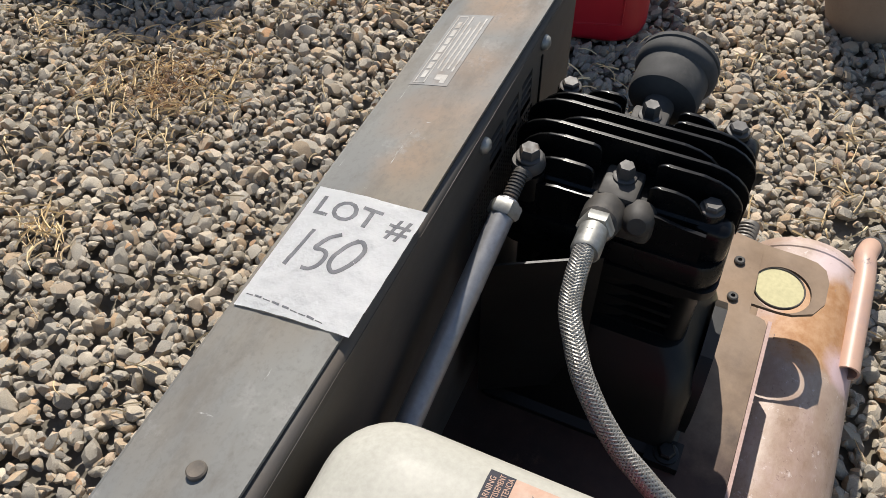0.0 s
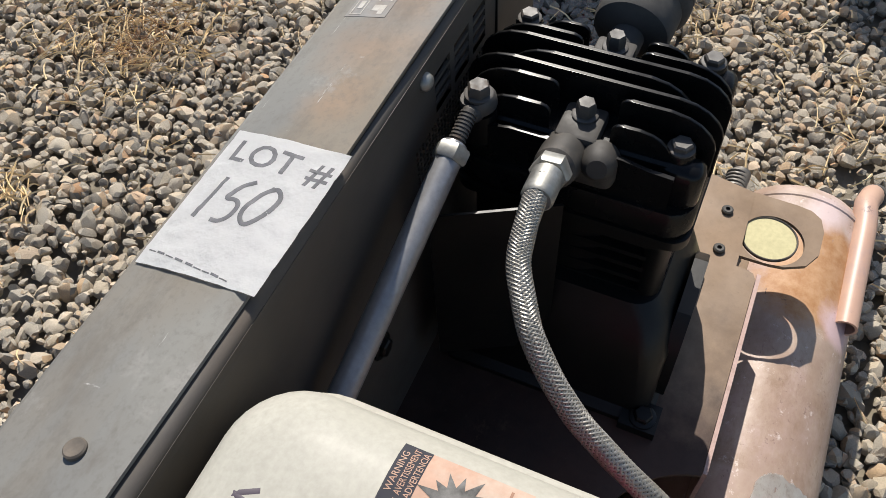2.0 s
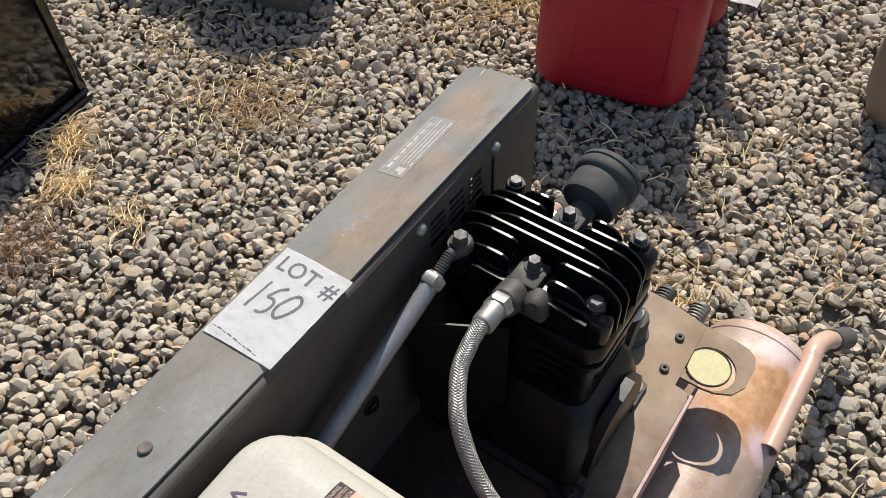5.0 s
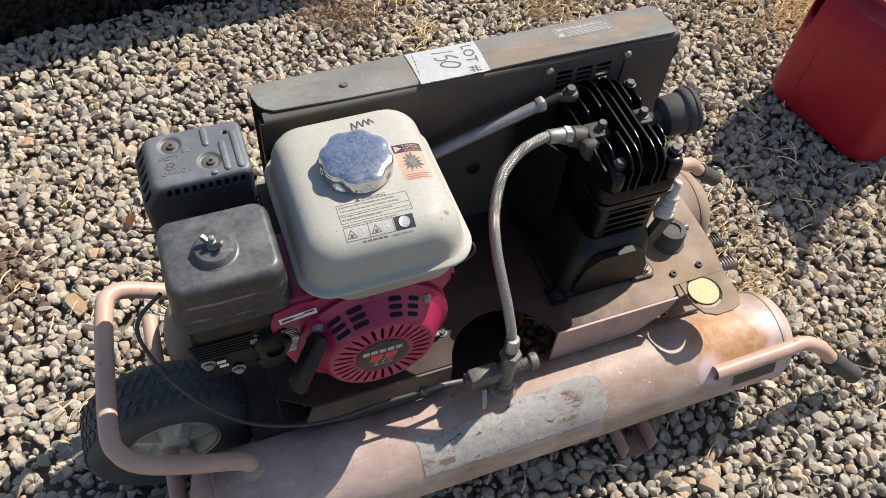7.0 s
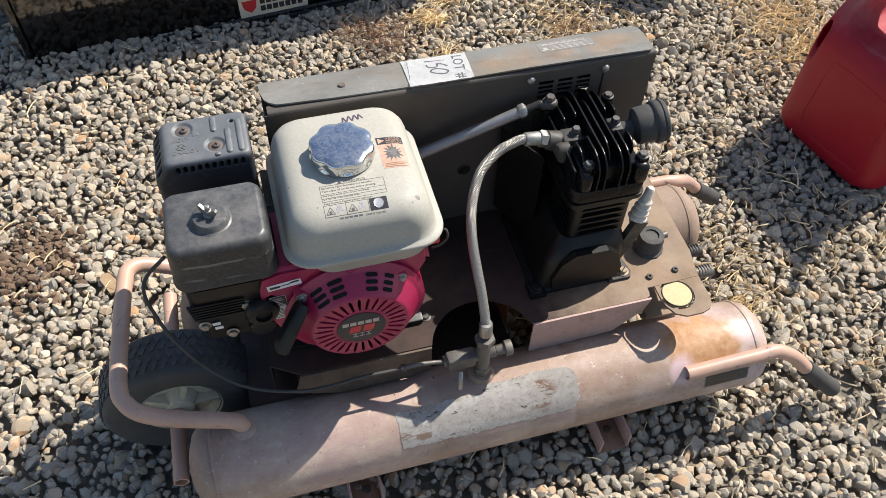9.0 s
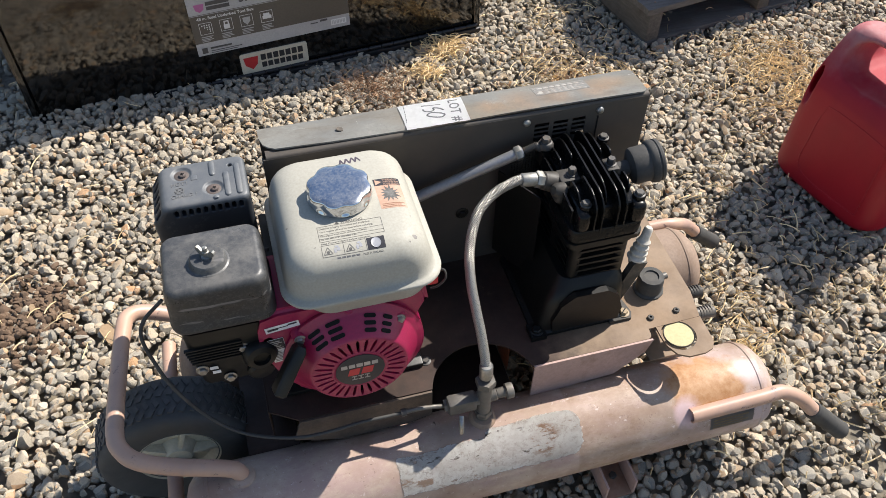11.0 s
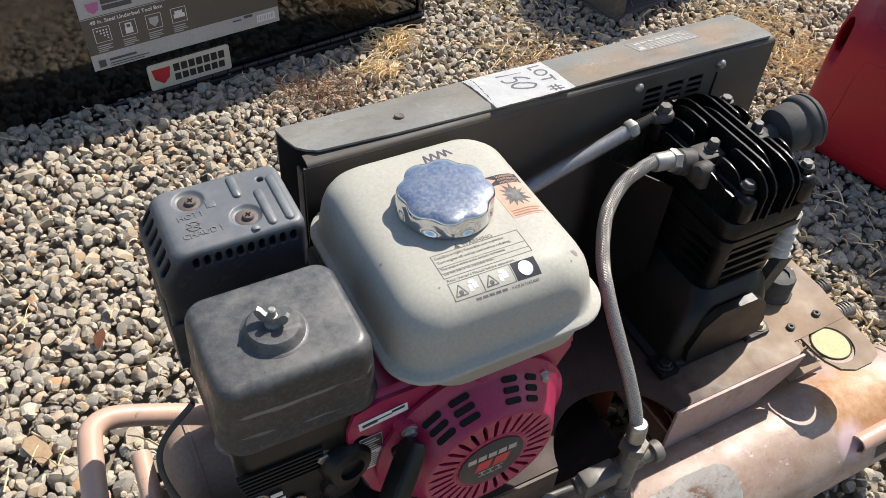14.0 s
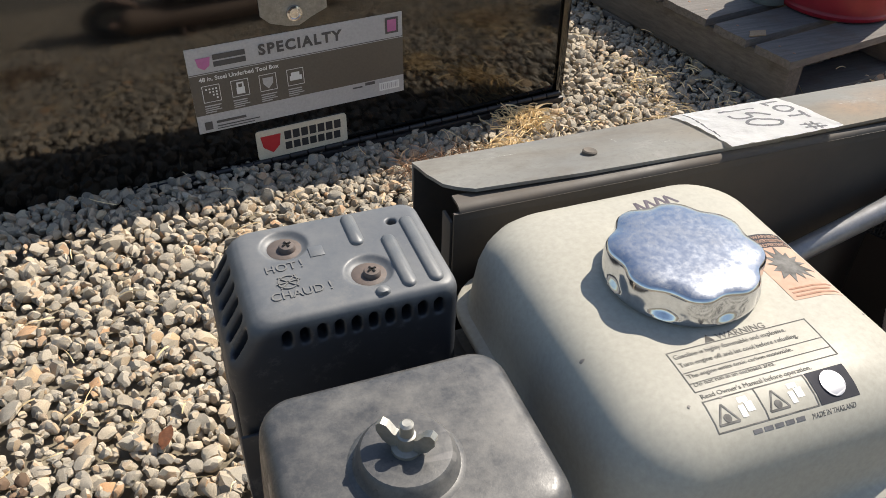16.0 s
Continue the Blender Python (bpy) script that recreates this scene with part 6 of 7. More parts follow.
def build_muffler():
    bm = bm_new()
    rows = ((0.432, -0.553, 0.0), (0.540, -0.553, 0.0), (0.548, -0.5520, 0.0), (0.569, -0.5392, 0.0), (0.5725, -0.5362, 0.0008), (0.5748, -0.5330, 0.0024), (0.5757, -0.5300, 0.0044), (0.576, -0.526, 0.0075))
    rings = []
    for z, x0, inset in rows:
        w, d = -0.4225 - inset - x0, 0.086 - 2 * inset
        rings.append([Vector((x0 + w / 2 + u, -0.037 + v, z)) for u, v in rrect(w, d, 0.009, 6)])
    add_rings(bm, rings)
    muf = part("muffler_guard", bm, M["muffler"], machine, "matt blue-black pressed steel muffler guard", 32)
    top = 0.576
    bowls = [lathe([(0.0150, 0.004), (0.0140, 0.0002), (0.0128, -0.0016), (0.0105, -0.0030), (0.001, -0.0034)], (x, y, top), (0, 0, 1), 28) for x, y in ((-0.508, -0.0165), (-0.468, -0.0535))]
    bowls.append(cyl((-0.4425, -0.0135, top - 0.008), (-0.4425, -0.0135, top + 0.005), 0.0032, n=14))
    for i in range(6):
        y = -0.071 + i * 0.0134
        m = plane_at(Vector((-0.5450, y, 0.5595)), (0, 1, 0), (0.52, 0, 0.854))
        s = bm_new()
        add_prism(s, capsule(0.0072, 0.019), lambda u, v, d: m @ Vector((u, v, d)), -0.006, 0.022)
        bowls.append(s)
        s = bm_new()
        add_prism(s, capsule(0.0072, 0.052), lambda u, v, d: Vector((-0.553 + d, y + u, 0.503 + v)), -0.004, 0.022)
        bowls.append(s)
    for i in range(10):
        s = bm_new()
        add_prism(s, capsule(0.0054, 0.0115), lambda u, v, d: Vector((-0.4355 - i * 0.0094 + u, -0.080 + d, 0.5625 + v)), -0.004, 0.022)
        bowls.append(s)
    carve(muf, bowls, 0.0013, 4)
    for x, y in ((-0.508, -0.0165), (-0.468, -0.0535)):
        part("screw_dish", lathe([(0.0100, 0.0), (0.0096, 0.0003), (0.001, 0.0003)], (x, y, top - 0.0029), (0, 0, 1), 28), M["dish"], muf)
        part("screw", lathe([(0.0050, 0), (0.0050, 0.0018), (0.0042, 0.0032), (0.001, 0.0040)], (x + 0.0015, y - 0.001, top - 0.0028), (0, 0, 1), 18), M["dish"], muf, "brown rusty cross-head screw")
        for a in (0.4, 0.4 + math.pi / 2):
            part("slot", box((-0.0026, -0.0006, 0), (0.0026, 0.0006, 0.0004), 0, 1, Matrix.Translation((x + 0.0015, y - 0.001, top + 0.0011)) @ Matrix.Rotation(a, 4, "Z")), M["dark"], muf)
    for x, y0, y1 in ((-0.467, -0.030, 0.0), (-0.4495, -0.074, -0.026), (-0.434, -0.074, -0.012), (-0.4655, -0.076, -0.070)):
        rib = bm_new()
        rings = []
        for zz, s in ((top - 0.001, 1.0), (top + 0.0008, 0.9), (top + 0.0019, 0.55)):
            rings.append([Vector((x + u * s, (y0 + y1) / 2 + v * (1 if s > 0.8 else 0.95), zz)) for u, v in capsule(0.0088, y1 - y0)])
        add_rings(rib, rings)
        part("pressed_rib", rib, M["muffler"], muf, "", 60)
    part("pressed_square", box((-0.496, -0.0325, top - 0.0010), (-0.4875, -0.0235, top + 0.0006), 0.0005), M["muffler"], muf)
    part("lower_shield", box((-0.553, -0.084, 0.44), (-0.50, -0.0815, 0.50), 0.001), M["muffler"], muf)
    part("lower_shield", box((-0.495, -0.086, 0.445), (-0.424, -0.0815, 0.515), 0.001), M["muffler"], muf)
    for x, zz in ((-0.486, 0.478), (-0.447, 0.488)):
        part("bolt", hexbolt((x, -0.086, zz), (0, -1, 0), 0.0055, 0.005, 0.008), M["bolt"], muf)
    # embossed words
    m = plane_at((-0.5250, -0.0465, top + 0.0001), (1, 0.02, 0), (0, 1, 0)) @ Matrix.Diagonal((0.79, 0.86, 1, 1))
    lettering("HOT", 0.0105, m @ Matrix.Translation((0.003, 0.0078, 0)), M["pressed"], muf, thick=0.0005)
    lettering("!", 0.012, m @ Matrix.Translation((0.0275, 0.0078, 0)), M["pressed"], muf, thick=0.0005)
    lettering("CHAUD", 0.0104, m @ Matrix.Translation((0.001, -0.0195, 0)), M["pressed"], muf, thick=0.0005)
    lettering("!", 0.012, m @ Matrix.Translation((0.041, -0.0195, 0)), M["pressed"], muf, thick=0.0005)
    part("ring_mark", lathe([(0.0050, 0), (0.0050, 0.0006), (0.0058, 0.0006), (0.0058, 0)], m @ Vector((0.016, -0.004, 0)), (0, 0, 1), 28, cap0=False, cap1=False), M["pressed"], muf)
    for a in (0.75, -0.75, 0.1):
        part("cross_mark", box((-0.0085, -0.0004, 0), (0.0085, 0.0004, 0.0006), 0, 1, m @ Matrix.Translation((0.016, -0.004, 0)) @ Matrix.Rotation(a, 4, "Z")), M["pressed"], muf)
    part("cylinder_block", box((-0.520, -0.135, 0.345), (-0.42, -0.02, 0.455), 0.01), M["dusty"], machine, "dark finned engine cylinder")
    return muf


build_muffler()


def build_engine_body():
    cx, cz = -0.3225, 0.386
    block = part("engine_block", box((-0.415, -0.188, DECK), (-0.222, -0.022, 0.488), 0.012), M["dusty"], machine, "dark cast engine block")
    part("engine_foot", box((-0.43, -0.200, DECK), (-0.215, -0.03, DECK + 0.010), 0.003), M["black"], block)
    arc = [(cx + 0.101 * math.cos(radians(a)), cz + 0.101 * math.sin(radians(a))) for a in range(-118, 40, 8)]
    poly = arc + [(-0.2125, 0.452), (-0.2165, 0.480), (-0.230, 0.4945), (-0.42, 0.4945), (-0.447, 0.486), (-0.455, 0.460), (-0.448, 0.418), (-0.425, 0.345), (-0.405, 0.305), (-0.385, 0.290)]
    bm = prism(poly, lambda u, v, d: Vector((u, d, v)), -0.120, -0.222)
    front = [e for e in bm.edges if all(abs(v.co.y + 0.222) < 1e-5 for v in e.verts)]
    bmesh.ops.bevel(bm, geom=front, offset=0.007, segments=3, affect="EDGES")
    shroud = part("fan_shroud", bm, M["red"], machine, "faded magenta-red pressed fan shroud", 40)
    # recoil cover: domed ring, spokes and a dark inside
    fy = -0.262
    bm = bm_new()
    prof = [(0.0985, 0.0), (0.1005, 0.003), (0.1005, 0.006), (0.0965, 0.008), (0.0945, 0.0105), (0.0905, 0.0115), (0.0875, 0.0150), (0.0725, 0.0350), (0.0695, 0.0385), (0.0675, 0.0402), (0.0655, 0.0405), (0.0645, 0.0395), (0.0645, 0.034)]
    add_lathe(bm, prof, (cx, -0.2215, cz), (0, -1, 0), 72, cap0=False, cap1=False)
    cover = part("recoil_cover", bm, M["red"], machine, "faded red round recoil starter cover with radial slots", 40)
    part("hub_disc", lathe([(0.0395, -0.006), (0.0395, 0.0), (0.0375, 0.0010), (0.0365, 0.0004)], (cx, fy, cz), (0, -1, 0), 48), M["red"], cover)
    # near-black disc puts the shade behind the slots into its colour
    part("dark_inside", lathe([(0.074, 0), (0.074, 0.002)], (cx, -0.246, cz), (0, -1, 0), 40), M["dark"], cover)
    spoke = bm_new()
    add_prism(spoke, [(-0.0042, 0.0375), (0.0042, 0.0375), (0.0026, 0.0415), (0.0030, 0.047), (0.0039, 0.0595), (0.0060, 0.0645), (0.0066, 0.067), (-0.0066, 0.067), (-0.0060, 0.0645), (-0.0039, 0.0595), (-0.0030, 0.047), (-0.0026, 0.0415)], lambda u, v, d: Vector((u, d, v)), 0.0002, 0.007)
    me = mesh_of("spoke", spoke, M["red"])
    for k in range(30):
        ob = part("spoke", me, None, cover)
        ob.matrix_basis = Matrix.Translation((cx, fy, cz)) @ Matrix.Rotation(2 * math.pi * (k + 0.5) / 30, 4, "Y")
    # upper vents on the sloped rim: solid near-black capsules painted as the openings' shade
    for deg, wide in ((57, 0.0145), (74.5, 0.0165), (108.5, 0.0205), (128, 0.0205)):
        for r in (0.0868, 0.0810, 0.0752):
            y = -0.2222 - 0.0405 + (r - 0.068) * 1.33
            a = radians(deg)
            p = Vector((cx + r * math.cos(a), y, cz + r * math.sin(a)))
            out = Vector((0.8 * math.cos(a), -0.6, 0.8 * math.sin(a)))
            along = Vector((-math.sin(a), 0, math.cos(a)))
            m = plane_at(p, along, along.cross(out) * -1)
            s = bm_new()
            add_prism(s, capsule(wide, 0.0058), lambda u, v, d: m @ Vector((u, v, d)), -0.0030, 0.0010)
            part("vent_slot", s, M["dark"], cover)
    badge = part("badge", lathe([(0.0345, 0), (0.0345, 0.001), (0.0338, 0.0014), (0.001, 0.0014)], (cx, fy - 0.0002, cz), (0, -1, 0), 48), M["print"], cover, "round black badge with silver and red shapes")
    m = plane_at((cx, fy - 0.0018, cz), (1, 0, 0.0), (0, 0, 1))
    bars([(-0.0262 + i * 0.0107, 0.0092, 0.0086, 0.0078) for i in range(5)], m, M["silver"], cover, "silver_shape")
    for x in (-0.0175, 0.0015):
        part("red_shape", prism([(x - 0.001, -0.0085), (x + 0.0145, -0.0085), (x + 0.0180, 0.0060), (x + 0.003, 0.0060)], lambda u, v, d: m @ Vector((u, v, d)), 0, 0.0003), M["logo_red"], cover)
    bars([(-0.0130 + i * 0.0092, -0.0200, 0.0076, 0.0020) for i in range(3)] + [(-0.0130 + i * 0.0092, -0.0128, 0.0076, 0.0018) for i in range(3)] + [(-0.0100 + i * 0.0092, -0.0200, 0.0016, 0.0088) for i in range(3)], m, M["silver"], cover, "silver_shape")
    for x, z in ((-0.395, 0.444), (-0.258, 0.444), (-0.3225, 0.2895)):
        part("bolt", hexbolt((x, -0.2335, z), (0, -1, 0), 0.0058, 0.006, 0.008), M["zinc"], cover)
        part("lug", cyl((x, -0.218, z), (x, -0.2335, z), 0.012, 0.0095, 18), M["red"], cover)
    part("rim_knob", lathe([(0.007, 0), (0.006, 0.003), (0.002, 0.004)], (cx - 0.004, -0.231, cz + 0.098), (0, -0.5, 0.85), 14), M["red"], cover)
    # pull handle
    a, b = Vector((-0.401, -0.250, 0.440)), Vector((-0.436, -0.278, 0.398))
    d = (b - a).normalized()
    m = plane_at(a, d, Vector((0, -1, 0.3)))
    rows = []
    for t, w, h in ((-0.010, 0.0085, 0.006), (-0.004, 0.0115, 0.0085), (0.03, 0.0122, 0.0090), ((b - a).length, 0.0132, 0.0085), ((b - a).length + 0.003, 0.011, 0.006)):
        rows.append([m @ Vector((t, u, v)) for u, v in rrect(2 * w, 2 * h, 0.003, 3)])
    bm = bm_new()
    add_rings(bm, rows)
    part("pull_handle", bm, M["black"], cover, "worn black pull-start handle")
    part("rope_guide", lathe([(0.013, 0), (0.012, 0.012), (0.008, 0.016)], (-0.398, -0.226, 0.418), (-0.2, -1, 0), 20), M["black"], cover)
    # decals on the shroud
    m = plane_at((-0.437, -0.2226, 0.4555), (1, 0, 0.12), (0, 0, 1))
    part("white_decal", flat([m @ Vector(p) for p in ((0, 0, 0), (0.046, 0, 0), (0.046, 0.0115, 0), (0, 0.0115, 0))], 0, 0.0003), M["white"], shroud, "white decal with a black wave")
    bars([(0.003, 0.0035, 0.014, 0.004), (0.017, 0.0055, 0.014, 0.0016), (0.031, 0.0065, 0.012, 0.003)], m @ Matrix.Translation((0, 0, 0.0003)), M["print"], shroud)
    m = plane_at((-0.4345, -0.2226, 0.389), (1, 0, 0.06), (0.06, 0, 1))
    part("data_decal", flat([m @ Vector(p) for p in ((0, 0, 0), (0.021, 0, 0), (0.021, 0.052, 0), (0, 0.052, 0))], 0, 0.0003), M["white"], shroud, "black and white data decal")
    bars([(0.0005, 0.029, 0.020, 0.0225)], m @ Matrix.Translation((0, 0, 0.0003)), M["print"], shroud)
    bars([(0.0022, 0.031 + i * 0.0038, 0.016 - (i % 3) * 0.003, 0.0014) for i in range(5)], m @ Matrix.Translation((0, 0, 0.0006)), M["silver"], shroud)
    bars([(0.002, 0.003 + i * 0.0033, 0.012 + (i % 2) * 0.004, 0.0012) for i in range(7)], m @ Matrix.Translation((0, 0, 0.0003)), M["grey_decal"], shroud)
    # switch and wires under the tank
    part("stop_switch", box((-0.214, -0.208, 0.468), (-0.196, -0.188, 0.484), 0.003), M["logo_red"], shroud, "small red stop switch")
    part("wire", tube([(-0.198, -0.198, 0.482), (-0.188, -0.204, 0.492), (-0.186, -0.208, 0.478), (-0.196, -0.206, 0.462), (-0.205, -0.20, 0.452)], 0.0016, 8, 5), M["rubber"], shroud)
    part("fuel_line", tube([(-0.416, -0.10, 0.49), (-0.418, -0.12, 0.46), (-0.43, -0.15, 0.43), (-0.45, -0.16, 0.40)], 0.004, 10, 5), M["rubber"], shroud)
    for i in range(5):
        part("cooling_fin", box((-0.419, -0.17, 0.44 + i * 0.011), (-0.405, -0.03, 0.444 + i * 0.011), 0.001), M["dusty"], block)
    return shroud


build_engine_body()

# ---- lot tag lying on the guard ----
def build_lot_tag():
    ax, ay = Vector((-0.1825, 0.0815, 0)), Vector((-0.0815, 0.0805, 0))   # far side
    bx, by = Vector((-0.186, 0.0015, 0)), Vector((-0.0905, -0.0010, 0))  # near side
    nx, ny = 30, 22
    bm = bm_new()
    rows = []
    for j in range(ny + 1):
        row = []
        for i in range(nx + 1):
            u, v = i / nx, j / ny
            p = (bx.lerp(by, u)).lerp(ax.lerp(ay, u), v)
            lift = 0.0005 + 0.0014 * abs(noise.noise((p.x * 60, p.y * 60, 2))) + 0.0009 * abs(noise.noise((p.x * 150, p.y * 150, 5)))
            lift += 0.0022 * max(0, 1 - v * 5) * (0.4 + 0.6 * u)
            row.append(bm.verts.new((p.x, p.y, 0.5698 + lift + lid_drop(p.y))))
        rows.append(row)
    for r0, r1 in zip(rows, rows[1:]):
        for i in range(nx):
            bm.faces.new((r0[i], r0[i + 1], r1[i + 1], r1[i]))
    bmesh.ops.solidify(bm, geom=bm.faces[:], thickness=0.0002)
    tag = thing("lot_tag", (-0.14, 0.035, 0.57), "white wrinkled paper lot tag lying on the guard lid", "paper tag")
    sheet = part("paper_sheet", bm, M["paper"], tag, "", 60)
    m = Matrix(((-0.165, 1.05, 0, -0.079), (-1.165, -0.02, 0, 0.0775), (0, 0, 1, 0.5722), (0, 0, 0, 1)))   # reads towards -y, up is +x
    lettering("LOT #", 0.0212, m @ Matrix.Translation((0.0035, -0.0240, 0)), M["ink"], tag, "lettering", bold=0.0003, space=1.04, thick=0.0001)
    # 150 written by hand
    strokes = [[(0.0130, -0.0355), (0.0122, -0.044), (0.0108, -0.056), (0.0100, -0.0645)],
               [(0.0305, -0.0335), (0.0255, -0.0375), (0.0225, -0.0435), (0.0212, -0.0480), (0.0262, -0.0475), (0.0297, -0.0505), (0.0292, -0.0570), (0.0252, -0.0620), (0.0205, -0.0630)],
               [(0.0415, -0.0335), (0.0370, -0.0400), (0.0342, -0.0490), (0.0345, -0.0555), (0.0385, -0.0590), (0.0430, -0.0545), (0.0470, -0.0455), (0.0475, -0.0380), (0.0435, -0.0340), (0.0385, -0.0370)]]
    for line in strokes:
        flatten = Matrix.Diagonal((1, 1, 0.12, 1))
        bm = tube([Vector((u, v, 0)) for u, v in line], 0.00135, 6, 5)
        bmesh.ops.transform(bm, matrix=m @ flatten, verts=bm.verts)
        part("hand_numeral", bm, M["ink"], tag)
    bars([(0.0015 + i * 0.0058, -0.0905, 0.0045, 0.0006 + 0.0006 * (i % 2)) for i in range(4)] + [(0.0255 + i * 0.0052, -0.0905, 0.0042, 0.0006 + 0.0006 * (i % 3 == 0)) for i in range(5)], m, M["ink"], tag)
    drape([c for c in tag.children if c is not sheet], sheet, 0.57205, 0.003, 0.6)


build_lot_tag()

# ---- tool box ----
def build_tool_box():
    m = plane_at(TB0, TBU, (0, 0, 1))          # x along the front, y up, z out of it
    m = m @ Matrix.Translation((0.84, 0.15, 0)) @ Matrix.Rotation(0.020, 4, "Z") @ Matrix.Translation((-0.84, -0.15, 0))
    L, H, D = 1.22, 0.46, 0.46
    tb = thing("tool_box", (-0.33, 1.23, -0.02), "large glossy black steel tool box with a product label", "tool box")
    part("body", box((0, 0, -D), (L, H, -0.006), 0.004, 2, m), M["gloss"], tb, "glossy black steel body")
    door = part("door", box((0.020, 0.034, -0.004), (L - 0.022, H - 0.02, 0.0), 0.002, 2, m), M["gloss"], tb, "mirror-glossy black door")
    part("rim", box((L - 0.018, 0.004, -0.012), (L, H, 0.004), 0.002, 2, m), M["gloss"], tb)
    part("rim", box((0, 0.004, -0.012), (0.016, H, 0.004), 0.002, 2, m), M["gloss"], tb)
    hinge = part("hinge", box((0.0, 0.004, -0.01), (L, 0.019, 0.012), 0.003, 2, m), M["label_black"], tb, "black piano hinge along the foot")
    knuckle = cyl((0, 0, 0), (0.034, 0, 0), 0.0055, n=12)
    me = mesh_of("knuckle", knuckle, M["label_black"])
    for i in range(33):
        ob = part("knuckle", me, None, hinge)
        ob.matrix_basis = m @ Matrix.Translation((0.01 + i * 0.0365, 0.026, 0.004))
    # label
    lo = (0.433, 0.113)
    part("label", box((lo[0], lo[1], 0.0002), (lo[0] + 0.407, lo[1] + 0.165, 0.0009), 0, 1, m), M["label_grey"], door, "silver-grey product label")
    part("label_band", box((lo[0], lo[1] + 0.036, 0.001), (lo[0] + 0.407, lo[1] + 0.117, 0.0015), 0, 1, m), M["label_brown"], door)
    bars([(lo[0], lo[1] + 0.0155 + 0.099, 0.407, 0.0012)], m @ Matrix.Translation((0, 0, 0.0015)), M["label_grey"], door)
    at = lambda x, y: m @ Matrix.Translation((lo[0] + x, lo[1] + y, 0.0016))
    lettering("SPECIALTY", 0.0275, at(0.128, 0.132), M["label_dark"], door, bold=0.0011, space=1.22)
    lettering("48 in. Steel Underbed Tool Box", 0.0112, at(0.016, 0.1015), M["white"], door, bold=0.0002)
    part("logo_shield", prism([(0.016, 0.146), (0.042, 0.146), (0.039, 0.130), (0.029, 0.123), (0.019, 0.130)], lambda u, v, d: at(u, v) @ Vector((0, 0, d)), 0, 0.0003), M["logo_pink"], door)
    bars([(0.046, 0.139, 0.058, 0.010), (0.046, 0.126, 0.058, 0.010)], at(0, 0), M["label_dark"], door, "logo_bar")
    part("logo_square", box((0.372, 0.126, 0), (0.398, 0.157, 0.0004), 0, 1, at(0, 0)), M["label_dark"], door)
    bars([(0.376, 0.130, 0.018, 0.023)], at(0, 0) @ Matrix.Translation((0, 0, 0.0005)), M["logo_pink"], door)
    for i in range(4):
        x = 0.018 + i * 0.052
        fr = [(x, 0.060, 0.032, 0.001), (x, 0.092, 0.032, 0.001), (x, 0.060, 0.001, 0.032), (x + 0.031, 0.060, 0.001, 0.033)]
        bars(fr, at(0, 0), M["white"], door, "pictogram_frame")
        if i == 0:
            bars([(x + 0.006 + 0.006 * a, 0.066 + 0.006 * b, 0.003, 0.003) for a in range(4) for b in range(4) if a + b > 2], at(0, 0), M["white"], door, "pictogram")
        elif i == 1:
            bars([(x + 0.009, 0.065, 0.015, 0.013), (x + 0.010, 0.078, 0.003, 0.008), (x + 0.020, 0.078, 0.003, 0.008), (x + 0.010, 0.085, 0.013, 0.003)], at(0, 0), M["white"], door, "pictogram")
        elif i == 2:
            part("pictogram", prism([(x + 0.006, 0.086), (x + 0.026, 0.086), (x + 0.025, 0.074), (x + 0.016, 0.064), (x + 0.007, 0.074)], lambda u, v, d: at(u, v) @ Vector((0, 0, d)), 0, 0.0003), M["label_grey"], door)
        else:
            bars([(x + 0.005, 0.070, 0.023, 0.009), (x + 0.008, 0.079, 0.016, 0.007)], at(0, 0), M["white"], door, "pictogram")
        bars([(x, 0.052, 0.030 - 0.004 * (i % 2), 0.0022), (x, 0.0475, 0.026, 0.0018), (x, 0.0435, 0.030, 0.0018), (x, 0.0395, 0.020, 0.0018)], at(0, 0), M["label_grey"], door)
    part("logo_square", box((0.012, 0.006, 0), (0.026, 0.022, 0.0004), 0, 1, at(0, 0)), M["label_dark"], door)
    bars([(0.034, 0.016, 0.055, 0.005), (0.034, 0.009, 0.080, 0.0022), (0.034, 0.004, 0.070, 0.0018)], at(0, 0), M["label_dark"], door)
    bars([(0.355, 0.010, 0.042, 0.017)], at(0, 0), M["white"], door, "barcode_panel")
    bars([(0.358 + i * 0.0042, 0.013, 0.0015 + 0.001 * (i % 2), 0.011) for i in range(9)], at(0, 0) @ Matrix.Translation((0, 0, 0.0003)), M["label_grey"], door, "barcode")
    bars([(0.300, 0.026, 0.02, 0.003), (0.326, 0.028, 0.02, 0.006)], at(0, 0), M["label_dark"], door)
    # cream badge
    bd = rrect(0.182, 0.062, 0.006, 4)
    part("badge", prism([(0.624 + u, 0.061 + v) for u, v in bd], lambda u, v, d: m @ Vector((u, v, d)), 0.0002, 0.0025), M["badge"], door, "cream metal badge with red and black shapes")
    bt = lambda x, y: m @ Matrix.Translation((0.533 + x, 0.030 + y, 0.0026))
    part("logo_shield", prism([(0.008, 0.050), (0.048, 0.050), (0.044, 0.026), (0.030, 0.012), (0.012, 0.026)], lambda u, v, d: bt(u, v) @ Vector((0, 0, d)), 0, 0.0004), M["logo_red"], door)
    bars([(0.055 + i * 0.0168, 0.034, 0.0135, 0.018) for i in range(7)], bt(0, 0), M["print"], door, "logo_bar")
    bars([(0.055 + i * 0.0165, 0.012, 0.0132, 0.016) for i in range(7)], bt(0, 0), M["print"], door, "logo_bar")
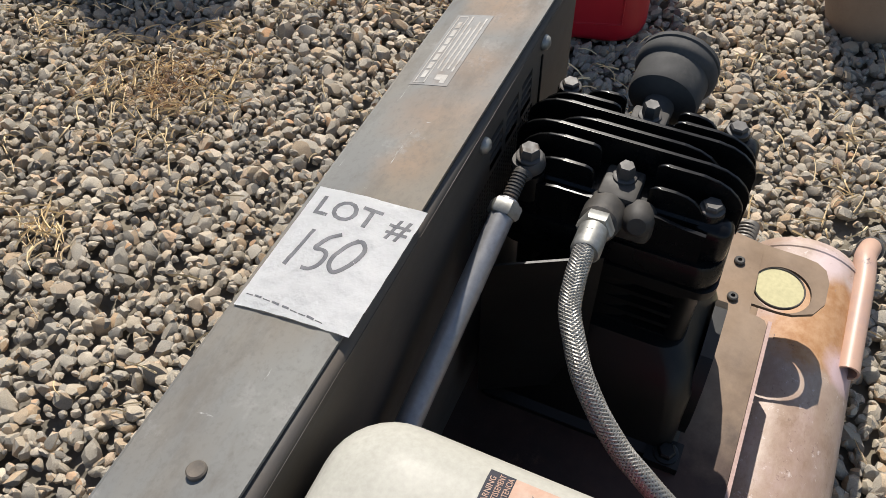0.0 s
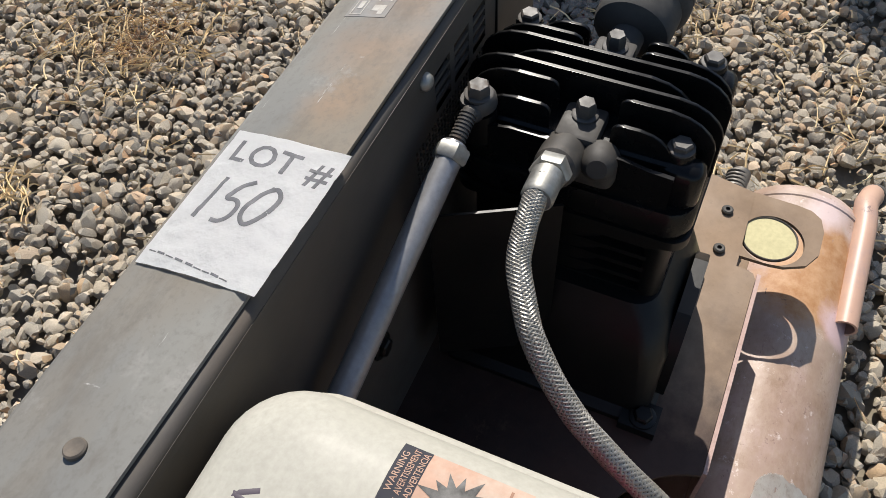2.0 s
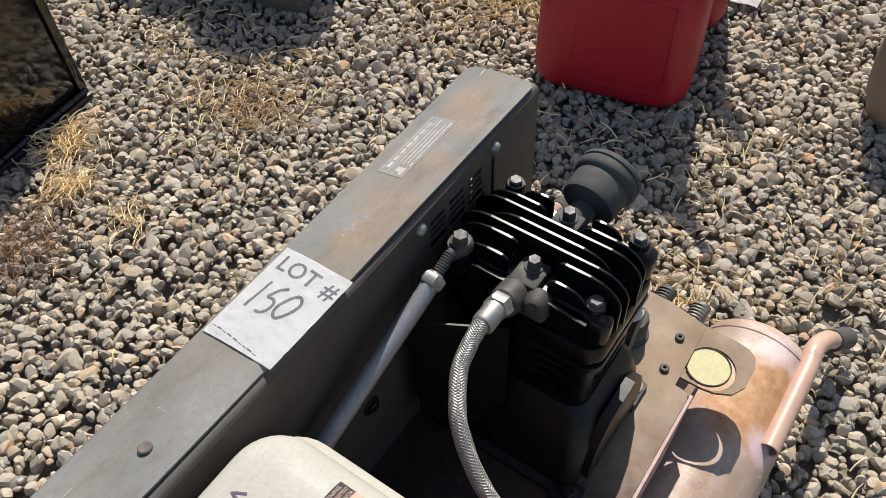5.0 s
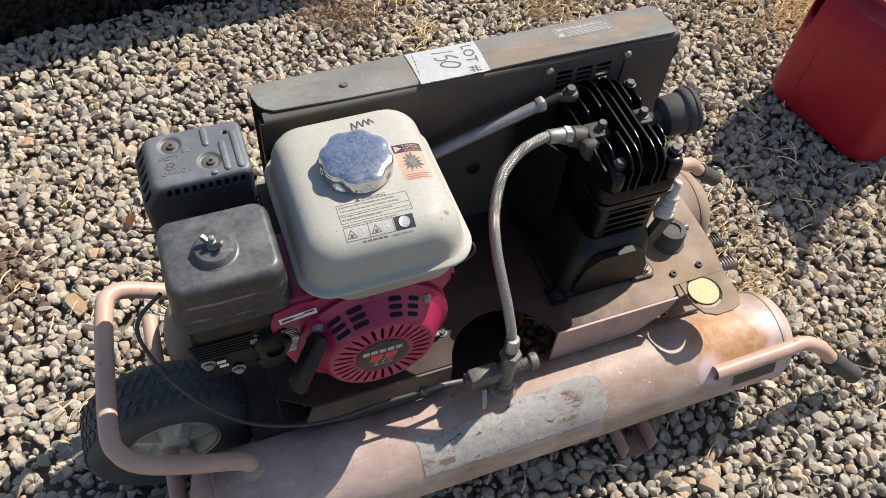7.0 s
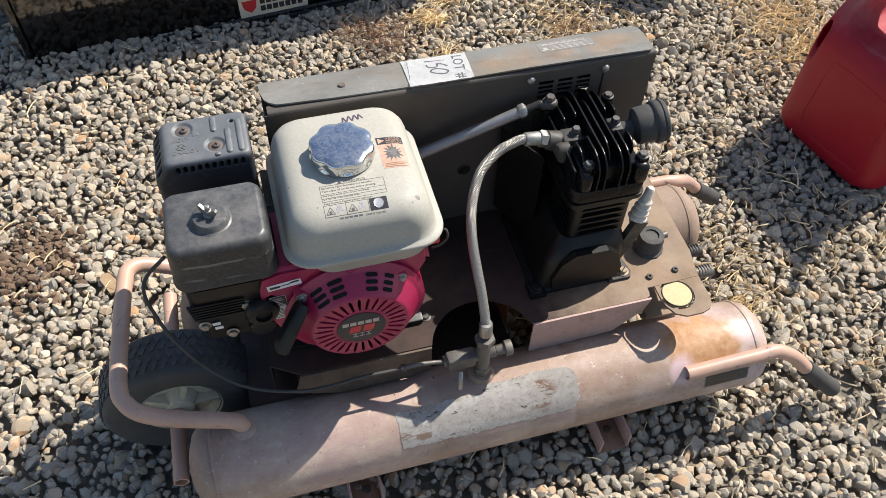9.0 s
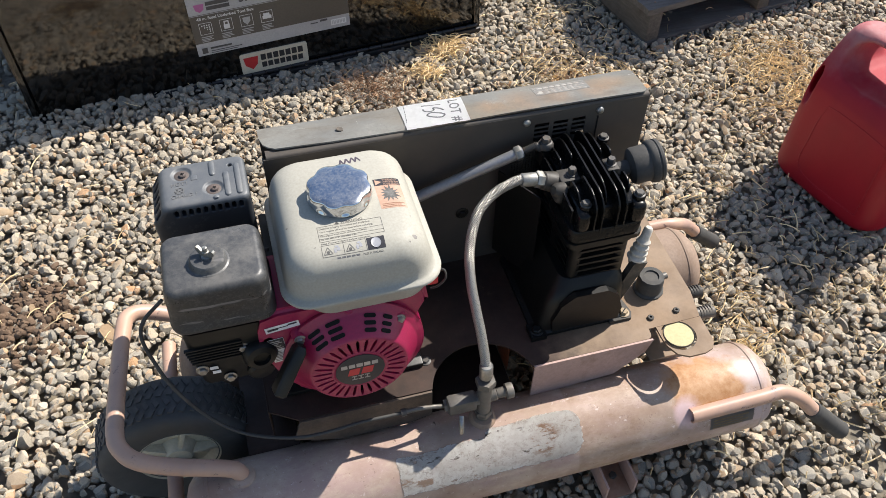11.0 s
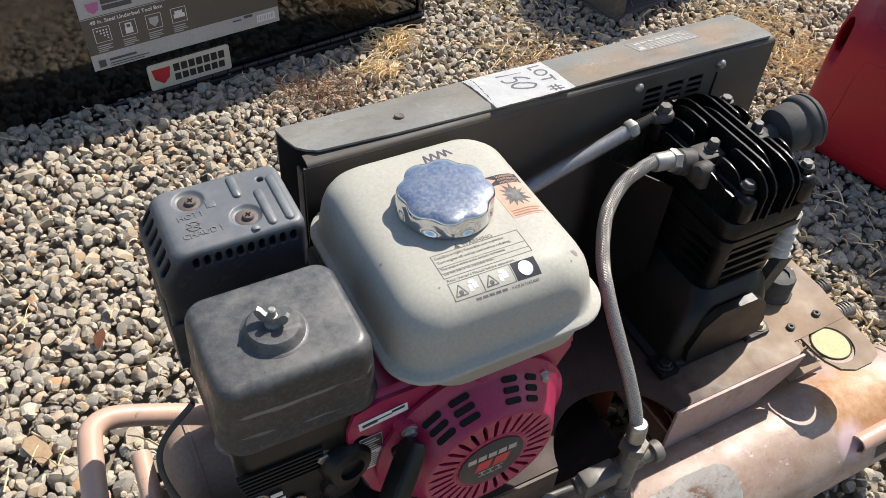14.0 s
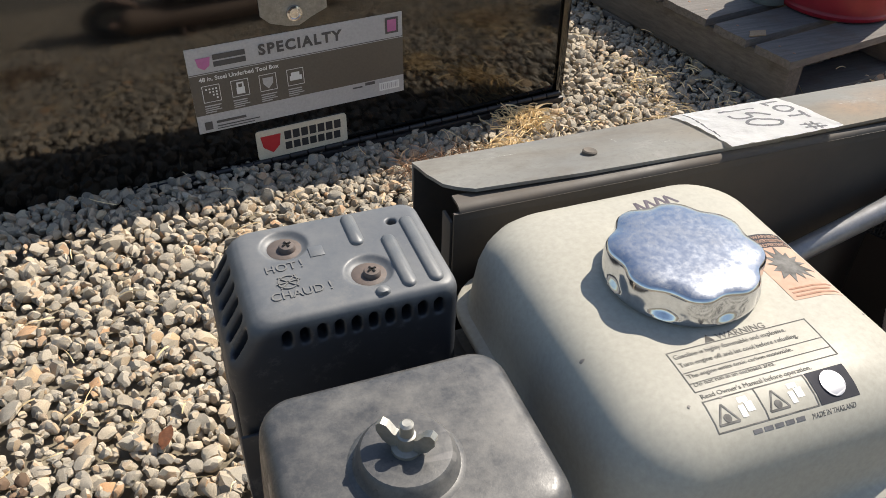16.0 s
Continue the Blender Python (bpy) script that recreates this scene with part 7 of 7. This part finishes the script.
    # paddle latch near the top
    lt = lambda pts, a, b: prism(pts, lambda u, v, d: m @ Vector((u, v, d)), a, b)
    latch = part("latch", lt([(0.572, 0.345), (0.572, 0.315), (0.588, 0.300), (0.620, 0.290), (0.640, 0.288), (0.664, 0.300), (0.694, 0.312), (0.694, 0.345), (0.68, 0.40), (0.586, 0.40)], 0.0003, 0.004), M["zinc"], door, "bright chrome paddle latch")
    part("lock_barrel", lathe([(0.015, 0), (0.014, 0.004), (0.010, 0.005), (0.009, 0.003), (0.001, 0.003)], m @ Vector((0.633, 0.312, 0.004)), TBN, 24), M["chrome"], door)




# ---- fuel cans ----
def fuel_can(label):
    """A big moulded fuel can: waisted body, a grip slot at the back, a handle over a window in its top."""
    can = thing("fuel_can", (0, 0, 0), label, "fuel can", "fuel cans")     # x: thickness, y: length
    bm = bm_new()
    rows = ((-0.004, 0.17, 0.255, 0.05), (0.004, 0.205, 0.300, 0.055), (0.014, 0.222, 0.320, 0.06), (0.026, 0.225, 0.325, 0.06), (0.19, 0.221, 0.318, 0.06), (0.222, 0.214, 0.316, 0.06), (0.242, 0.196, 0.311, 0.058),
            (0.262, 0.165, 0.310, 0.055), (0.285, 0.130, 0.305, 0.05), (0.306, 0.102, 0.295, 0.042), (0.322, 0.080, 0.278, 0.034), (0.331, 0.057, 0.245, 0.024), (0.334, 0.03, 0.19, 0.013))
    add_rings(bm, [[Vector((u, v, z)) for u, v in rrect(w, d, r, 7)] for z, w, d, r in rows])
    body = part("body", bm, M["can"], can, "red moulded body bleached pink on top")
    window = prism([(-0.050, 0.262), (0.060, 0.262), (0.084, 0.270), (0.096, 0.286), (0.094, 0.304), (0.080, 0.315), (0.055, 0.318), (-0.020, 0.317), (-0.042, 0.308), (-0.058, 0.284)], lambda u, v, d: Vector((d, u, v)), -0.2, 0.2)
    grip = prism([(0.122, 0.190), (0.134, 0.184), (0.143, 0.196), (0.145, 0.226), (0.140, 0.246), (0.130, 0.251), (0.122, 0.242), (0.119, 0.21)], lambda u, v, d: Vector((d, u, v)), -0.2, 0.2)
    scoops = []
    for s in (-1, 1):                     # valleys on both sides of the handle
        rings = []
        for y, r in ((-0.092, 0.004), (-0.082, 0.026), (-0.062, 0.041), (0.0, 0.046), (0.055, 0.042), (0.080, 0.028), (0.092, 0.004)):
            rings.append([Vector((s * 0.074 + r * 1.2 * math.cos(a), y + 0.016, 0.296 + r * math.sin(a))) for a in (2 * math.pi * k / 16 for k in range(16))])
        scoops.append(add_rings(bm_new(), rings))
        rings = []
        for z, r in ((0.165, 0.004), (0.175, 0.020), (0.195, 0.028), (0.228, 0.029), (0.252, 0.022), (0.264, 0.004)):
            rings.append([Vector((s * 0.108 + r * 1.1 * math.cos(a), 0.133 + 0.55 * r * math.sin(a), z)) for a in (2 * math.pi * k / 16 for k in range(16))])
        scoops.append(add_rings(bm_new(), rings))
    carve(body, [window, grip, *scoops], 0.0042, 5)
    for s in (-1, 1):
        part("panel_bead", tube([(s * 0.1115, -0.115, 0.048), (s * 0.1105, -0.113, 0.18), (s * 0.1085, -0.10, 0.203), (s * 0.1080, 0.04, 0.206), (s * 0.1090, 0.064, 0.19), (s * 0.1115, 0.072, 0.12), (s * 0.1118, 0.060, 0.044), (s * 0.1118, -0.10, 0.042), (s * 0.1115, -0.115, 0.048)], 0.0016, 8, 5), M["can"], body)
    # neck and black spout at the front
    c, d = Vector((0.0, -0.112, 0.252)), Vector((0, -0.40, 0.92)).normalized()
    part("spout_collar", lathe([(0.040, -0.02), (0.034, 0.02), (0.027, 0.055), (0.025, 0.080)], c, d, 28), M["can"], can)
    cap = [(0.020, -0.004), (0.0255, -0.002), (0.0255, 0.018), (0.022, 0.021), (0.013, 0.024), (0.011, 0.05), (0.008, 0.105), (0.006, 0.106)]
    part("spout", lathe(cap, c + d * 0.080, (0.0, -0.52, 0.85), 28, lobes=14, depth=0.04), M["rubber"], can, "black screw collar with a tapering spout")
    return can


first_can = fuel_can("big sun-faded red plastic fuel can with moulded handle")
second_can = copy_thing(first_can, Matrix.Translation((1.192, 0.246, 0.0)) @ Matrix.Rotation(0.28, 4, "Z") @ Matrix.Diagonal((1.0, 0.92, 1.13, 1)))
tagged(second_can, "second red plastic fuel can standing behind the first", "fuel can", "fuel cans")
first_can.matrix_basis = Matrix.Translation((0.931, 0.209, 0.0)) @ Matrix.Rotation(0.215, 4, "Z") @ Matrix.Diagonal((1.0, 0.95, 1.15, 1))


# ---- pallet ----
def build_pallet():
    m = Matrix.Translation((0.712, 0.862, 0.0)) @ Matrix.Rotation(0.175, 4, "Z")
    pal = thing("pallet", (0.712, 0.862, 0.0), "weathered grey wooden pallet lying on the gravel", "pallet")
    rng = random.Random(21)
    for x in (0.0, 0.40, 0.80):
        part("stringer", box((x, 0.0, 0.012), (x + 0.045, 1.15, 0.105), 0.004, 2, m), M["stringer"], pal)
    y = -0.012
    for i in range(8):
        w = rng.choice((0.098, 0.135, 0.14))
        jag = rng.uniform(-0.015, 0.004)
        z = rng.uniform(0, 0.002)
        bm = bm_new()
        n = 6
        left = [(jag - 0.012 + rng.uniform(-0.0018, 0.0018), y + w * k / n) for k in range(n + 1)]
        poly = left[::-1] + [(0.86, y), (0.86, y + w)]
        add_prism(bm, poly, lambda u, v, d: m @ Vector((u, v, d)), 0.1055 + z, 0.123 + z)
        board = part("board", bm, M["wood"], pal, "", 30)
        for x in (0.022, 0.422, 0.822):
            for k in (0.3, 0.7):
                part("nail", lathe([(0.0035, 0), (0.003, 0.0008)], m @ Vector((x, y + w * k, 0.123 + z)), (0, 0, 1), 8), M["rust"], board)
        y += w + rng.uniform(0.008, 0.03)
    for yy in (0.0, 0.5, 1.02):
        part("bottom_board", box((0.0, yy, -0.006), (0.86, yy + 0.11, 0.0115), 0.003, 2, m), M["wood"], pal)
    part("splinter", prism([(-0.005, 0.120), (0.035, 0.108), (0.055, 0.128), (0.020, 0.140)], lambda u, v, d: m @ Vector((u, v, d)), 0.1255, 0.1275), M["bark"], pal)


build_pallet()

bk = thing("bucket", (1.015, 1.09, 0.124), "red plastic bucket standing on the pallet", "bucket")
part("body", lathe([(0.128, 0), (0.136, 0.004), (0.138, 0.012), (0.134, 0.018), (0.144, 0.26), (0.150, 0.292), (0.157, 0.294), (0.157, 0.307), (0.150, 0.308), (0.138, 0.02), (0.001, 0.012)], (1.015, 1.09, 0.1255), (0, 0, 1), 48), M["bucket"], bk)
tin = thing("paint_tin", (0.868, 1.155, 0.124), "small grey-green tin standing on the pallet", "tin")
part("body", lathe([(0.046, 0), (0.048, 0.003), (0.048, 0.10), (0.050, 0.102), (0.050, 0.108), (0.044, 0.108), (0.043, 0.103), (0.001, 0.103)], (0.868, 1.155, 0.1255), (0, 0, 1), 36), M["tin"], tin)
pot = thing("clay_pot", (1.10, -0.315, 0.0), "weathered brown round pot standing on the gravel", "pot")
part("body", lathe([(0.05, 0), (0.070, 0.004), (0.085, 0.05), (0.092, 0.12), (0.090, 0.17), (0.095, 0.172), (0.095, 0.185), (0.085, 0.186), (0.082, 0.13), (0.001, 0.12)], (1.10, -0.315, -0.004), (0, 0, 1), 40), M["clay"], pot)


def plastic_sheet():
    bm = bm_new()
    n = 26
    rows = []
    for i in range(n + 1):
        row = []
        for j in range(n + 1):
            u, v = i / n, j / n
            x, y = 1.25 + 0.75 * u, 0.04 + 0.20 * v - 0.22 * u + 0.06 * math.sin(5 * u)
            z = 0.008 + 0.012 * noise.noise((x * 7, y * 9, 1)) + 0.008 * abs(noise.noise((x * 22, y * 22, 3)))
            row.append(bm.verts.new((x, y, z)))
        rows.append(row)
    for a, b in zip(rows, rows[1:]):
        for j in range(n):
            bm.faces.new((a[j], b[j], b[j + 1], a[j + 1]))
    bmesh.ops.solidify(bm, geom=bm.faces[:], thickness=0.001)
    tagged(part("plastic_sheet", bm, M["cloth"]), "crumpled dirty white plastic sheet on the gravel", "plastic sheet")


plastic_sheet()


def dry_leaf(at, turn, size):
    bm = bm_new()
    line = [(-1, 0), (-0.6, 0.32), (0, 0.45), (0.5, 0.30), (1, 0), (0.5, -0.30), (0, -0.45), (-0.6, -0.32)]
    m = Matrix.Translation(at) @ Matrix.Rotation(turn, 4, "Z")
    mid = [bm.verts.new(m @ Vector((x * size, 0, 0.25 * size * (1 - x * x)))) for x in (-1, -0.6, 0, 0.5, 1)]
    a = [bm.verts.new(m @ Vector((x * size, y * size, 0.55 * size * (1 - x * x) * abs(y)))) for x, y in line[1:4]]
    b = [bm.verts.new(m @ Vector((x * size, y * size, 0.5 * size * (1 - x * x) * abs(y)))) for x, y in line[:4:-1]]
    for side in (a, b):
        bm.faces.new((mid[0], mid[1], side[0]))
        bm.faces.new((mid[1], mid[2], side[1], side[0]))
        bm.faces.new((mid[2], mid[3], side[2], side[1]))
        bm.faces.new((mid[3], mid[4], side[2]))
    bmesh.ops.solidify(bm, geom=bm.faces[:], thickness=0.0008)
    tagged(part("dry_leaf", bm, M["leaf"]), "curled dry brown leaf lying on the gravel", "leaf", "fallen leaves")


for line in ([(-0.78, -0.26, 0.010), (-0.755, -0.30, 0.016), (-0.742, -0.35, 0.014), (-0.728, -0.41, 0.012)], [(-0.742, -0.35, 0.014), (-0.76, -0.40, 0.012), (-0.77, -0.43, 0.010)]):
    tagged(part("dry_twig", tube(line, lambda t: 0.0016 - 0.0008 * t, 7, 6), M["weed"]), "thin dry brown twig lying on the gravel", "twig", "dry twigs")
dry_leaf((-0.633, 0.368, 0.010), 1.2, 0.021)
dry_leaf((1.00, 0.42, 0.008), 0.3, 0.017)
for i, (x, y, a, w, h) in enumerate(((-0.752, 0.205, 0.5, 0.026, 0.050), (-0.83, 0.27, 1.1, 0.012, 0.026), (-0.90, 0.31, 0.2, 0.011, 0.022))):
    mm = Matrix.Translation((x, y, 0.006)) @ Matrix.Rotation(a, 4, "Z") @ Matrix.Rotation(0.15, 4, "X")
    bm = prism([(-w / 2, -h / 2), (w * 0.3, -h / 2 * 0.9), (w / 2, -h * 0.1), (w * 0.4, h * 0.4), (0, h / 2), (-w * 0.45, h * 0.35)], lambda u, v, d: mm @ Vector((u, v, d)), 0, 0.006)
    tagged(part("bark_chip", bm, M["bark"]), "split tan chip of bark on the gravel", "bark chip", "bark chips")
build_tool_box()
